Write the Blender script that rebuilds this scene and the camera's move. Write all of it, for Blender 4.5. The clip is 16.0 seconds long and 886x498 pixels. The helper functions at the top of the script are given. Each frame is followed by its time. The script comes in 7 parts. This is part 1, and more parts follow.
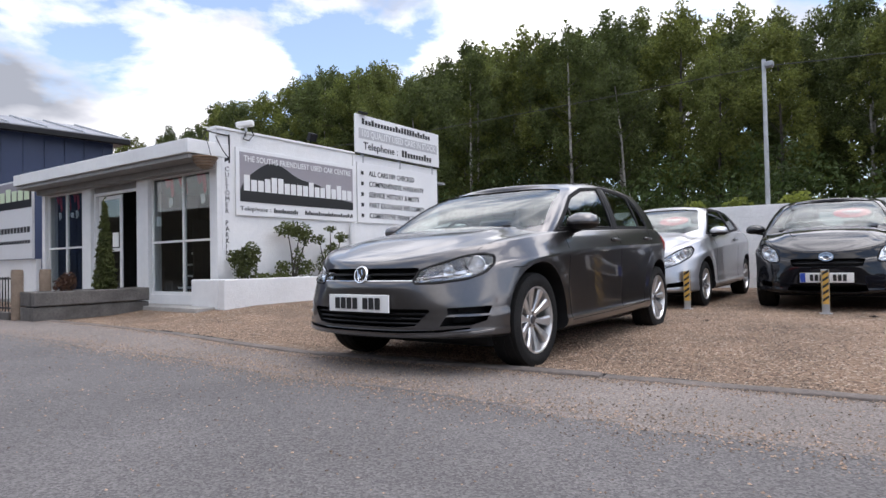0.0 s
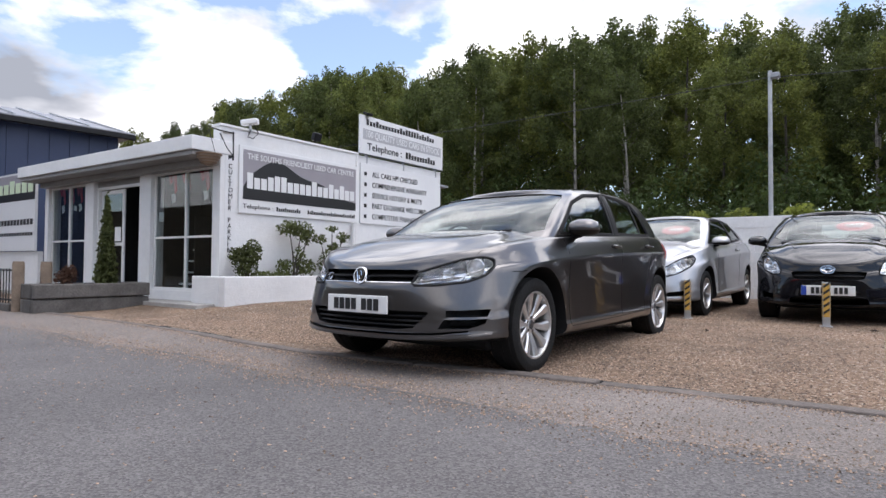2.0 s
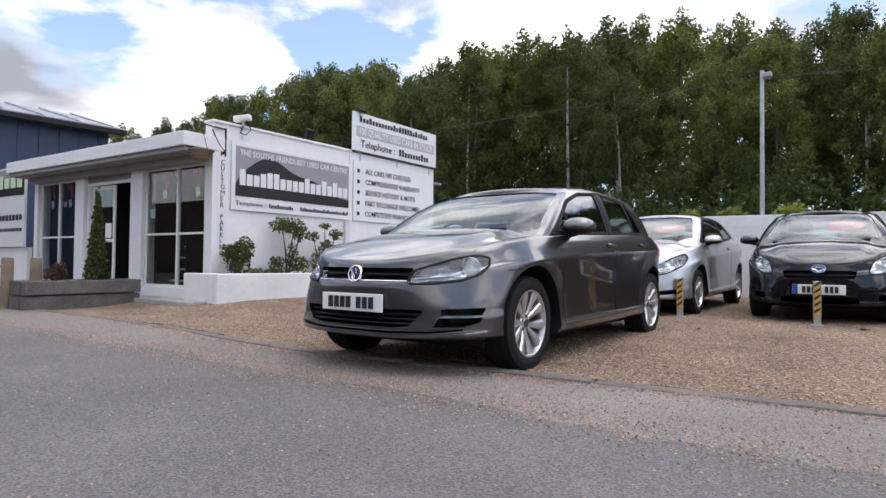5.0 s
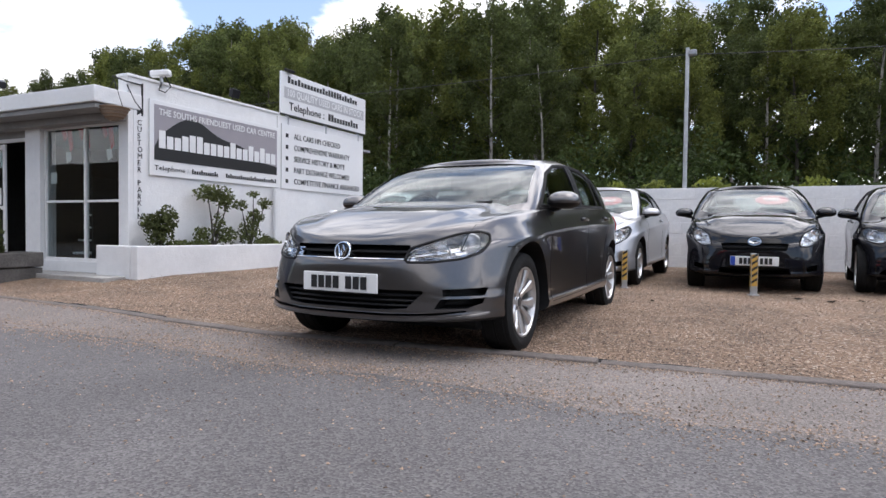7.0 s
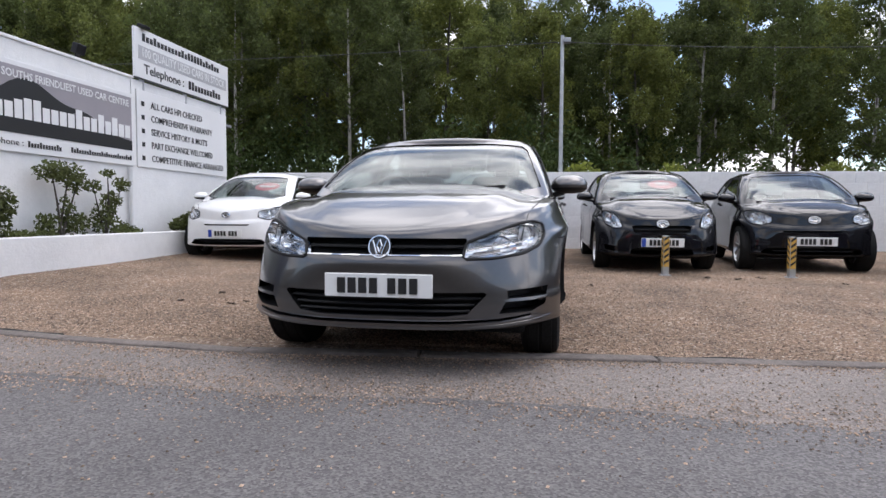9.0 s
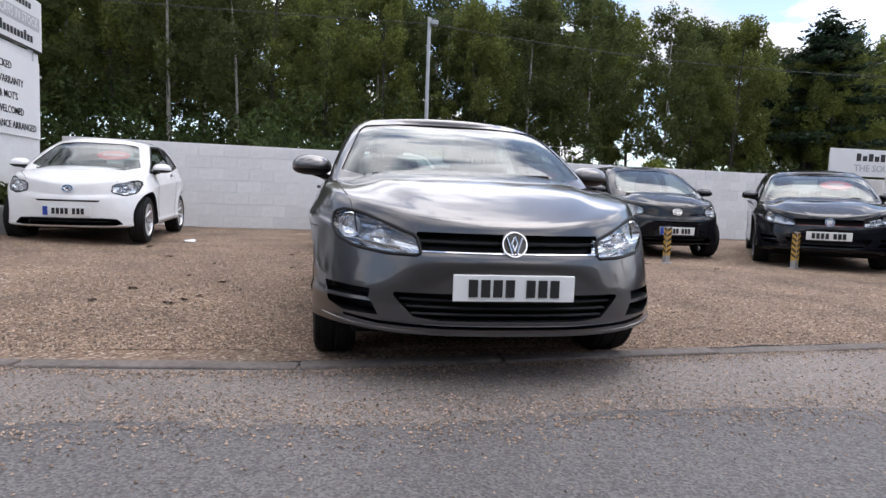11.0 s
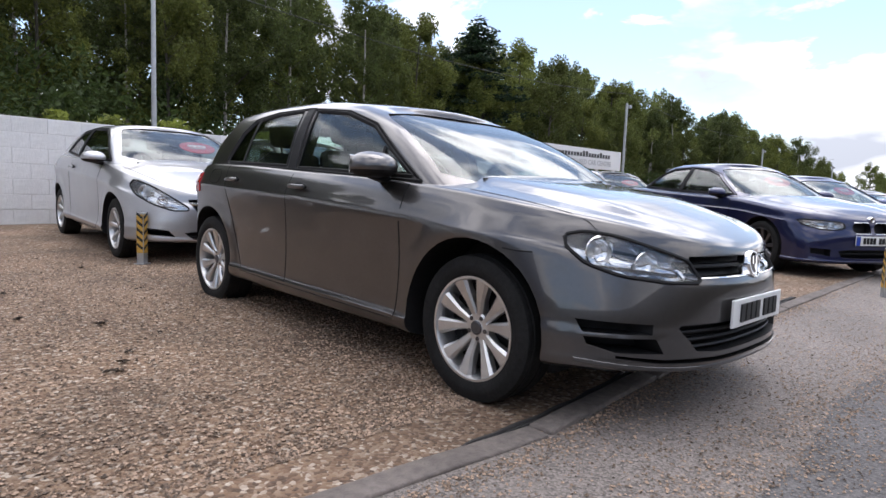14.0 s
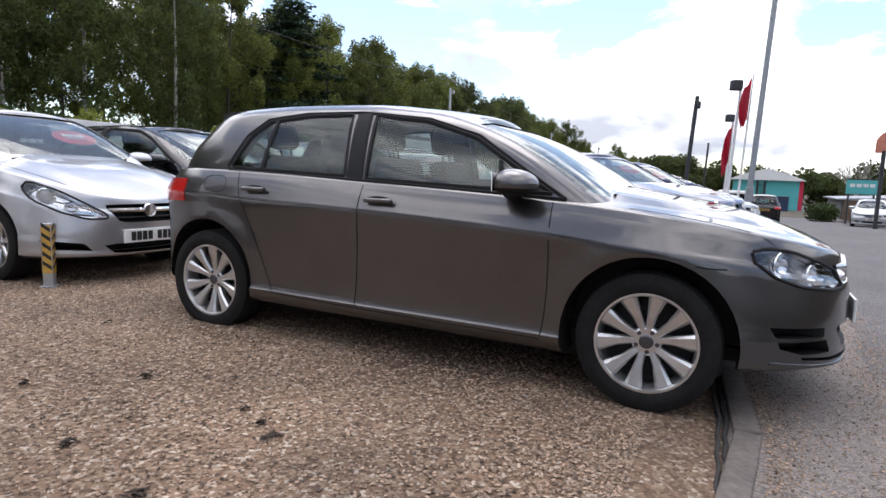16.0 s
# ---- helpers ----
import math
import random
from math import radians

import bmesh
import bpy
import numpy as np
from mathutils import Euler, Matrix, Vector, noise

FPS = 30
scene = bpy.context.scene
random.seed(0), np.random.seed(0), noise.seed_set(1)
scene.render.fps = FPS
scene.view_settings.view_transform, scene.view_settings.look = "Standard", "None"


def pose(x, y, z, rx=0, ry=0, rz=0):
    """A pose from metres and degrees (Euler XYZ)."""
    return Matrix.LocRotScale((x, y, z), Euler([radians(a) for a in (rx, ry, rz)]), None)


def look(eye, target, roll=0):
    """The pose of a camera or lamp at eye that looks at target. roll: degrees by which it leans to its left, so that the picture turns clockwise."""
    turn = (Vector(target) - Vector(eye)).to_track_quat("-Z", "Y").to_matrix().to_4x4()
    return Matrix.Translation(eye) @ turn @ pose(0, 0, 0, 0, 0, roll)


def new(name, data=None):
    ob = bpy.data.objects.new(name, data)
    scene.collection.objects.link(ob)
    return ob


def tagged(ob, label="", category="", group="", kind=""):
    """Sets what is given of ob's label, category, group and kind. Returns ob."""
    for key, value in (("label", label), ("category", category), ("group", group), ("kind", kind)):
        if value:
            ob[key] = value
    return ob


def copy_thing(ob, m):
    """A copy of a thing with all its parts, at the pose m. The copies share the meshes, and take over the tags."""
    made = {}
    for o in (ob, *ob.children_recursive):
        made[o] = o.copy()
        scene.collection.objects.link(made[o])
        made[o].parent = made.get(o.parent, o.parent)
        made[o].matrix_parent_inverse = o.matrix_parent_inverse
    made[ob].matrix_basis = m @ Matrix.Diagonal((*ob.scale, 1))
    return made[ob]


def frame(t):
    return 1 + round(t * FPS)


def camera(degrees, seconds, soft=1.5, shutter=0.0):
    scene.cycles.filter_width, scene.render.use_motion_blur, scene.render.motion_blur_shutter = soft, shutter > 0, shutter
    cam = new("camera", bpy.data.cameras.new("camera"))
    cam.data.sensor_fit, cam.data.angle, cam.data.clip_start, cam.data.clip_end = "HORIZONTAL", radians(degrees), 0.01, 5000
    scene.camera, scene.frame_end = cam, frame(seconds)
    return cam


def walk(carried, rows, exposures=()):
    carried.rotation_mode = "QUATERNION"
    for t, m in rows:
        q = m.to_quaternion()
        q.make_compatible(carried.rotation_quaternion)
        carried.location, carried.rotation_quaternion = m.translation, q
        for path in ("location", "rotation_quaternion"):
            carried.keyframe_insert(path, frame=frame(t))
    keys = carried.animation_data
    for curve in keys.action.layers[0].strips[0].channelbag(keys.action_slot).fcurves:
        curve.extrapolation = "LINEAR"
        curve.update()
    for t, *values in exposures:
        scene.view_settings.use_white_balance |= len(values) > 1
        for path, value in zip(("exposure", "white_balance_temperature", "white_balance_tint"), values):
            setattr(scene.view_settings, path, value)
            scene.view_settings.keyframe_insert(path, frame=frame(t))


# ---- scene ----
cam = camera(72.2, 16.0)
PATH = [
    (0, (2.738, -3.647, 0.703), (1.555, -2.035, 0.748), -1.1),
    (0.5, (2.74, -3.646, 0.699), (1.562, -2.031, 0.749), -0.6),
    (1, (2.741, -3.651, 0.704), (1.567, -2.033, 0.766), -0.1),
    (1.5, (2.743, -3.653, 0.7), (1.556, -2.045, 0.769), -0.1),
    (2, (2.745, -3.637, 0.7), (1.557, -2.029, 0.755), 0.4),
    (2.5, (2.742, -3.636, 0.694), (1.565, -2.02, 0.748), 0.5),
    (3, (2.741, -3.631, 0.7), (1.564, -2.015, 0.747), 0.4),
    (3.5, (2.741, -3.632, 0.704), (1.566, -2.014, 0.751), 0.4),
    (5.8, (2.681, -3.656, 0.711), (1.532, -2.02, 0.755), 1.1),
    (6, (2.625, -3.662, 0.721), (1.517, -1.997, 0.748), 1.9),
    (6.5, (2.389, -3.695, 0.719), (1.456, -1.926, 0.693), 3.0),
    (7, (2.114, -3.702, 0.749), (1.212, -1.918, 0.694), 0.7),
    (7.5, (1.851, -3.652, 0.753), (1.103, -1.803, 0.613), 0.8),
    (8, (1.501, -3.633, 0.788), (0.941, -1.715, 0.704), 2.4),
    (8.5, (1.149, -3.609, 0.789), (0.666, -1.669, 0.733), 0.5),
    (8.7, (1.011, -3.591, 0.78), (0.58, -1.64, 0.691), 0.2),
    (10.8, (-0.56, -3.296, 0.827), (-0.352, -1.312, 0.677), 1.7),
    (11, (-0.712, -3.254, 0.817), (-0.382, -1.288, 0.651), 2.1),
    (11.5, (-1.015, -3.076, 0.816), (-0.545, -1.139, 0.648), 3.7),
    (12, (-1.346, -2.847, 0.843), (-0.647, -0.981, 0.676), 3.3),
    (12.5, (-1.714, -2.637, 0.848), (-0.795, -0.87, 0.668), 2.6),
    (13, (-2.03, -2.337, 0.865), (-0.994, -0.634, 0.699), 2.0),
    (13.5, (-2.329, -2.059, 0.889), (-1.116, -0.475, 0.745), 2.8),
    (14, (-2.671, -1.732, 0.9), (-1.295, -0.295, 0.698), 2.3),
    (14.5, (-2.935, -1.406, 0.958), (-1.443, -0.1, 0.695), 1.8),
    (15, (-3.215, -1.073, 0.976), (-1.609, 0.106, 0.798), 3.5),
    (15.5, (-3.402, -0.718, 0.995), (-1.714, 0.334, 0.788), 2.4),
    (16, (-3.573, -0.33, 1.029), (-1.789, 0.539, 0.779), 1.9),
]
walk(cam, [(t, look(eye, target, roll)) for t, eye, target, roll in PATH], [(0, 0.12, 6350, 15), (16, 0.12, 6350, 15)])

# ==== world ====
SUN_EL, SUN_AZ = radians(69), radians(56)   # azimuth from +y towards +x
world = bpy.data.worlds.new("sky")
scene.world = world
world.use_nodes = True
wn, wl = world.node_tree.nodes, world.node_tree.links
wn.clear()
w_out = wn.new("ShaderNodeOutputWorld")
w_bg = wn.new("ShaderNodeBackground")
w_sky = wn.new("ShaderNodeTexSky")
w_sky.sky_type, w_sky.sun_disc = "NISHITA", False
w_sky.sun_elevation, w_sky.sun_rotation = SUN_EL, SUN_AZ
w_sky.air_density, w_sky.dust_density, w_sky.ozone_density = 1.0, 0.6, 1.5
w_co = wn.new("ShaderNodeTexCoord")
w_map = wn.new("ShaderNodeMapping")
w_map.inputs["Scale"].default_value = (1.0, 1.0, 2.6)
w_map.inputs["Location"].default_value = (0.35, 0.1, 0.0)
w_no = wn.new("ShaderNodeTexNoise")
w_no.inputs["Scale"].default_value, w_no.inputs["Detail"].default_value = 2.3, 9.0
w_no.inputs["Roughness"].default_value, w_no.inputs["Distortion"].default_value = 0.55, 0.25
w_ra = wn.new("ShaderNodeValToRGB")
w_ra.color_ramp.elements[0].position, w_ra.color_ramp.elements[0].color = 0.46, (0, 0, 0, 1)
w_ra.color_ramp.elements[1].position, w_ra.color_ramp.elements[1].color = 0.53, (1, 1, 1, 1)
w_no2 = wn.new("ShaderNodeTexNoise")
w_no2.inputs["Scale"].default_value, w_no2.inputs["Detail"].default_value = 3.1, 5.0
w_ra2 = wn.new("ShaderNodeValToRGB")
w_ra2.color_ramp.elements[0].position, w_ra2.color_ramp.elements[0].color = 0.38, (4.2, 4.5, 5.0, 1)
w_ra2.color_ramp.elements[1].position, w_ra2.color_ramp.elements[1].color = 0.56, (13.0, 13.0, 13.0, 1)
w_mix = wn.new("ShaderNodeMix")
w_mix.data_type = "RGBA"
wl.new(w_co.outputs["Generated"], w_map.inputs["Vector"])
wl.new(w_map.outputs["Vector"], w_no.inputs["Vector"])
wl.new(w_map.outputs["Vector"], w_no2.inputs["Vector"])
wl.new(w_no.outputs["Fac"], w_ra.inputs["Fac"])
wl.new(w_no2.outputs["Fac"], w_ra2.inputs["Fac"])
wl.new(w_ra.outputs["Color"], w_mix.inputs["Factor"])
w_pale = wn.new("ShaderNodeVectorMath")
w_pale.operation = "MULTIPLY_ADD"
w_pale.inputs[1].default_value, w_pale.inputs[2].default_value = (1.5, 1.5, 1.45), (1.1, 1.2, 1.3)
wl.new(w_sky.outputs["Color"], w_pale.inputs[0])
wl.new(w_pale.outputs["Vector"], w_mix.inputs["A"])
# clouds are brightest round the hidden sun
w_dot = wn.new("ShaderNodeVectorMath")
w_dot.operation = "DOT_PRODUCT"
w_dot.inputs[1].default_value = (math.sin(SUN_AZ) * math.cos(SUN_EL), math.cos(SUN_AZ) * math.cos(SUN_EL), math.sin(SUN_EL))
w_glow = wn.new("ShaderNodeMapRange")
w_glow.inputs["From Min"].default_value, w_glow.inputs["From Max"].default_value = 0.1, 1.0
w_glow.inputs["To Min"].default_value, w_glow.inputs["To Max"].default_value = 0.8, 2.3
w_lit = wn.new("ShaderNodeVectorMath")
w_lit.operation = "SCALE"
wl.new(w_co.outputs["Generated"], w_dot.inputs[0])
wl.new(w_dot.outputs["Value"], w_glow.inputs["Value"])
wl.new(w_ra2.outputs["Color"], w_lit.inputs[0])
wl.new(w_glow.outputs["Result"], w_lit.inputs["Scale"])
wl.new(w_lit.outputs["Vector"], w_mix.inputs["B"])
wl.new(w_mix.outputs["Result"], w_bg.inputs["Color"])
w_bg.inputs["Strength"].default_value = 0.125
wl.new(w_bg.outputs["Background"], w_out.inputs["Surface"])
sun_data = bpy.data.lights.new("sun", "SUN")
sun_data.energy, sun_data.angle, sun_data.color = 0.9, radians(36), (1.0, 0.96, 0.9)
sun = new("sun", sun_data)
sun_dir = Vector((math.sin(SUN_AZ) * math.cos(SUN_EL), math.cos(SUN_AZ) * math.cos(SUN_EL), math.sin(SUN_EL)))
sun.matrix_world = look(sun_dir * 50, (0, 0, 0))
scene.view_settings.exposure = 0.0


# ==== materials ====
def material(name, color, rough=0.5, metal=0.0, coat=0.0, noise_scale=0.0, spread=0.15, fine=0.0, bump=0.0, bump_scale=0.0, spec=0.5, per_object=0.0, per_island=0.0):
    """A procedural surface: base colour varied at a coarse and a fine scale, with relief."""
    m = bpy.data.materials.new(name)
    m.use_nodes = True
    n, l = m.node_tree.nodes, m.node_tree.links
    b = n["Principled BSDF"]
    b.inputs["Base Color"].default_value = (*color, 1)
    b.inputs["Roughness"].default_value, b.inputs["Metallic"].default_value = rough, metal
    b.inputs["Specular IOR Level"].default_value = spec
    if coat:
        b.inputs["Coat Weight"].default_value, b.inputs["Coat Roughness"].default_value = coat, 0.03
    co = n.new("ShaderNodeTexCoord")
    value = None

    def add(socket, amount, first):
        r = n.new("ShaderNodeMapRange")
        r.inputs["From Min"].default_value, r.inputs["From Max"].default_value = (0.3, 0.7) if first else (0.0, 1.0)
        r.inputs["To Min"].default_value, r.inputs["To Max"].default_value = 1 - amount, 1 + amount
        l.new(socket, r.inputs["Value"])
        return r.outputs["Result"]

    def times(a, c):
        if a is None:
            return c
        t = n.new("ShaderNodeMath")
        t.operation = "MULTIPLY"
        l.new(a, t.inputs[0]), l.new(c, t.inputs[1])
        return t.outputs[0]

    if noise_scale:
        for s, a in ((noise_scale, spread), (noise_scale * 9, fine or spread * 0.6)):
            t = n.new("ShaderNodeTexNoise")
            t.inputs["Scale"].default_value, t.inputs["Detail"].default_value = s, 5
            l.new(co.outputs["Object"], t.inputs["Vector"])
            value = times(value, add(t.outputs["Fac"], a, True))
    if per_object:
        o = n.new("ShaderNodeObjectInfo")
        value = times(value, add(o.outputs["Random"], per_object, False))
    if per_island:
        g = n.new("ShaderNodeNewGeometry")
        value = times(value, add(g.outputs["Random Per Island"], per_island, False))
    if value is not None:
        h = n.new("ShaderNodeHueSaturation")
        h.inputs["Color"].default_value = (*color, 1)
        l.new(value, h.inputs["Value"])
        l.new(h.outputs["Color"], b.inputs["Base Color"])
    if bump:
        t = n.new("ShaderNodeTexNoise")
        t.inputs["Scale"].default_value, t.inputs["Detail"].default_value = bump_scale, 4
        l.new(co.outputs["Object"], t.inputs["Vector"])
        u = n.new("ShaderNodeBump")
        u.inputs["Strength"].default_value, u.inputs["Distance"].default_value = bump, 0.02
        l.new(t.outputs["Fac"], u.inputs["Height"])
        l.new(u.outputs["Normal"], b.inputs["Normal"])
    return m


def car_paint(name, color, metal=0.6, rough=0.32):
    """Metallic lacquer: flakes under a clear coat, with a thin film of dust."""
    m = material(name, color, rough, metal, 1.0, 6.0, 0.04, 0.03)
    n, l = m.node_tree.nodes, m.node_tree.links
    b = n["Principled BSDF"]
    t = n.new("ShaderNodeTexNoise")
    t.inputs["Scale"].default_value, t.inputs["Detail"].default_value = 3.0, 6
    r = n.new("ShaderNodeMapRange")
    r.inputs["To Min"].default_value, r.inputs["To Max"].default_value = 0.0, 0.03
    l.new(t.outputs["Fac"], r.inputs["Value"])
    l.new(r.outputs["Result"], b.inputs["Coat Roughness"])
    return m


def glass_material(name, tint, rough=0.0):
    m = bpy.data.materials.new(name)
    m.use_nodes = True
    n, l = m.node_tree.nodes, m.node_tree.links
    n.remove(n["Principled BSDF"])
    fr, pw, ad, tr, gl, mx = (n.new("ShaderNode" + k) for k in ("LayerWeight", "Math", "Math", "BsdfTransparent", "BsdfGlossy", "MixShader"))
    pw.operation, pw.inputs[1].default_value = "POWER", 4.5
    ad.operation, ad.inputs[1].default_value, ad.inputs[2].default_value = "MULTIPLY_ADD", 0.945, 0.05
    l.new(fr.outputs["Facing"], pw.inputs[0])
    l.new(pw.outputs["Value"], ad.inputs[0])
    tr.inputs["Color"].default_value = (*tint, 1)
    gl.inputs["Roughness"].default_value = rough
    l.new(ad.outputs["Value"], mx.inputs["Fac"])
    l.new(tr.outputs["BSDF"], mx.inputs[1])
    l.new(gl.outputs["BSDF"], mx.inputs[2])
    l.new(mx.outputs["Shader"], n["Material Output"].inputs["Surface"])
    return m


M_GOLF = car_paint("grey_metallic_paint", (0.101, 0.096, 0.096), 0.9, 0.28)
M_SILVER = car_paint("silver_paint", (0.43, 0.43, 0.44), 0.75, 0.33)
M_BLACK = car_paint("black_paint", (0.005, 0.005, 0.007), 0.0, 0.5)
M_BLACK.node_tree.nodes["Principled BSDF"].inputs["Specular IOR Level"].default_value = 0.05
M_WHITE = car_paint("white_paint", (0.78, 0.78, 0.77), 0.0, 0.4)
M_BLUE = car_paint("dark_blue_paint", (0.006, 0.010, 0.056), 0.45, 0.3)
M_GLASS = glass_material("car_glass", (0.80, 0.85, 0.835))
M_TINT = glass_material("privacy_glass", (0.58, 0.62, 0.61))
M_PANE = glass_material("window_glass", (0.80, 0.84, 0.84))
M_LENS = glass_material("clear_lens", (0.93, 0.94, 0.95))
M_RUBBER = material("tyre_rubber", (0.014, 0.014, 0.014), 0.8, 0, 0, 8, 0.25, 0.2, 0.2, 60, spec=0.2)
M_LAMPIN = material("lamp_inside", (0.60, 0.62, 0.66), 0.06, 1.0)
M_LAMPPALE = material("pale_lamp_inside", (0.86, 0.87, 0.88), 0.14, 0.8)
M_BOWL = material("lamp_bowl", (0.95, 0.95, 0.96), 0.07, 1.0)
M_PLASTIC = material("black_plastic", (0.010, 0.010, 0.011), 0.55, 0, 0, 12, 0.15, spec=0.25)
M_GLOSS = material("gloss_black", (0.008, 0.008, 0.009), 0.12, 0, 0.5)
M_CHROME = material("chrome", (0.85, 0.85, 0.86), 0.08, 1.0)
M_ALLOY = material("alloy", (0.62, 0.62, 0.62), 0.32, 0.85, 0.3, 20, 0.06)
M_ALLOYDARK = material("dark_alloy", (0.10, 0.10, 0.11), 0.35, 0.8, 0.3, 20, 0.06)
M_LINING = material("pale_headlining", (0.13, 0.13, 0.127), 0.9, 0, 0, 10, 0.05)
M_FABRIC = material("seat_fabric", (0.055, 0.055, 0.058), 0.9, 0, 0, 15, 0.2, 0.2, 0.2, 120)
M_PLATE = material("plate_white", (0.78, 0.78, 0.76), 0.35, 0, 0.3)
M_INK = material("black_ink", (0.012, 0.012, 0.012), 0.5)
M_EUBLUE = material("plate_blue", (0.02, 0.06, 0.35), 0.4)
M_REDCARD = material("red_card", (0.55, 0.03, 0.045), 0.5)
M_TAIL = material("red_lamp", (0.45, 0.012, 0.012), 0.15, 0, 0.8)
M_PAPER = material("white_paper", (0.8, 0.8, 0.78), 0.7)
M_RENDERWALL = material("white_painted_render", (0.70, 0.70, 0.695), 0.75, 0, 0, 1.3, 0.05, 0.03, 0.25, 35)
M_BLOCK = material("white_painted_block", (0.75, 0.75, 0.745), 0.8, 0, 0, 2.0, 0.06, 0.05, 0.5, 45, per_object=0.05)
M_MORTAR = material("painted_mortar", (0.70, 0.695, 0.68), 0.9, 0, 0, 6, 0.2)
M_SIGNWHITE = material("sign_white", (0.72, 0.72, 0.72), 0.35, 0, 0.2, 2, 0.02)
M_SIGNGREY = material("sign_grey", (0.30, 0.28, 0.30), 0.35, 0, 0.2, 2, 0.03)
M_SIGNLIGHT = material("sign_pale_grey", (0.42, 0.42, 0.43), 0.4)
M_SIGNGREEN = material("sign_pale_green", (0.62, 0.72, 0.50), 0.4)
M_STEEL = material("galvanised_steel", (0.42, 0.43, 0.44), 0.5, 0.7, 0, 10, 0.12)
M_LAMPGREY = material("grey_painted_post", (0.30, 0.32, 0.34), 0.5, 0.2, 0, 8, 0.1)
M_DARKPOST = material("dark_post", (0.035, 0.037, 0.042), 0.6, 0, 0, 8, 0.15)
M_TAPEYELLOW = material("yellow_tape", (0.55, 0.33, 0.06), 0.5, 0, 0, 25, 0.15)
M_TIMBER = material("weathered_timber", (0.098, 0.090, 0.083), 0.85, 0, 0, 5, 0.25, 0.2, 0.5, 40, per_object=0.2)
M_POSTWOOD = material("post_wood", (0.20, 0.15, 0.11), 0.85, 0, 0, 8, 0.25, 0.2, 0.4, 40)
M_IRON = material("black_iron", (0.02, 0.02, 0.02), 0.6, 0.3)
M_FRAME = material("white_window_frame", (0.72, 0.72, 0.71), 0.4, 0, 0, 6, 0.04)
M_SHUTTER = material("grey_soffit", (0.24, 0.23, 0.22), 0.7, 0, 0, 5, 0.1)
# near black: the dimness of the room is put into this colour
M_DIMINSIDE = material("dim_showroom_inside", (0.045, 0.043, 0.042), 0.85, 0, 0, 1.5, 0.25)
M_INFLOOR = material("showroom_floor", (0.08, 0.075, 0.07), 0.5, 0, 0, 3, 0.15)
M_NAVY = material("navy_cladding", (0.022, 0.036, 0.085), 0.45, 0.1, 0, 1, 0.08)
M_ROOFMETAL = material("roof_sheet", (0.26, 0.26, 0.28), 0.45, 0.3, 0, 2, 0.15)
M_TEAL = material("teal_cladding", (0.09, 0.42, 0.42), 0.55, 0, 0, 1, 0.06)
M_FLAG = material("red_flag", (0.50, 0.025, 0.06), 0.75, 0, 0, 4, 0.15)
M_BARK = material("dark_bark", (0.06, 0.052, 0.042), 0.9, 0, 0, 6, 0.3, 0.3, 0.6, 30)
M_BIRCH = material("birch_bark", (0.34, 0.32, 0.28), 0.85, 0, 0, 4, 0.45, 0.3, 0.4, 30)
M_SOIL = material("planter_soil", (0.05, 0.04, 0.03), 0.95, 0, 0, 8, 0.3, 0.3, 0.8, 40)
M_BROWNWALL = material("brown_fence", (0.16, 0.10, 0.06), 0.85, 0, 0, 3, 0.2)
M_CONCRETE = material("concrete", (0.34, 0.33, 0.31), 0.85, 0, 0, 2.5, 0.16, 0.12, 0.4, 60)
M_GREYSHED = material("grey_sheeting", (0.25, 0.26, 0.27), 0.7, 0, 0, 2, 0.15)


def leaf_material(name, color, spread=0.35):
    """Leaves: a diffuse front with light coming through, each clump its own green."""
    m = material(name, color, 0.6, 0, 0, 0.6, 0.18, 0.15, per_island=spread, per_object=0.18, spec=0.25)
    n, l = m.node_tree.nodes, m.node_tree.links
    b, out = n["Principled BSDF"], n["Material Output"]
    tr, mx = n.new("ShaderNodeBsdfTranslucent"), n.new("ShaderNodeMixShader")
    src = b.inputs["Base Color"].links[0].from_socket
    l.new(src, tr.inputs["Color"])
    mx.inputs["Fac"].default_value = 0.45
    l.new(b.outputs["BSDF"], mx.inputs[1])
    l.new(tr.outputs["BSDF"], mx.inputs[2])
    l.new(mx.outputs["Shader"], out.inputs["Surface"])
    return m


M_LEAF = [leaf_material("birch_leaf", (0.124, 0.146, 0.040)), leaf_material("dark_leaf", (0.084, 0.106, 0.033)),
          leaf_material("bright_leaf", (0.152, 0.173, 0.042)), leaf_material("conifer_leaf", (0.022, 0.04, 0.020))]
M_SHRUB = leaf_material("shrub_leaf", (0.098, 0.116, 0.040))
M_LIME = leaf_material("lime_leaf", (0.19, 0.22, 0.045))
M_REDLEAF = leaf_material("dry_red_leaf", (0.11, 0.06, 0.04))
M_UNDER = leaf_material("undergrowth_leaf", (0.055, 0.082, 0.024))


# ==== mesh tools ====
def part(name, bm, mat, parent=None, label="", smooth=0.0):
    """Links a bmesh as one mesh object, under a thing or a part where one is given."""
    me = bpy.data.meshes.new(name)
    bm.to_mesh(me)
    bm.free()
    for m in (mat if isinstance(mat, (list, tuple)) else [mat]):
        me.materials.append(m)
    if smooth:
        me.shade_smooth()
        me.set_sharp_from_angle(angle=radians(smooth))
    ob = new(name, me)
    if parent is not None:
        ob.parent = parent
    if label:
        ob["label"] = label
    return ob


def mesh_part(name, me, parent=None, label=""):
    ob = new(name, me)
    if parent is not None:
        ob.parent = parent
    if label:
        ob["label"] = label
    return ob


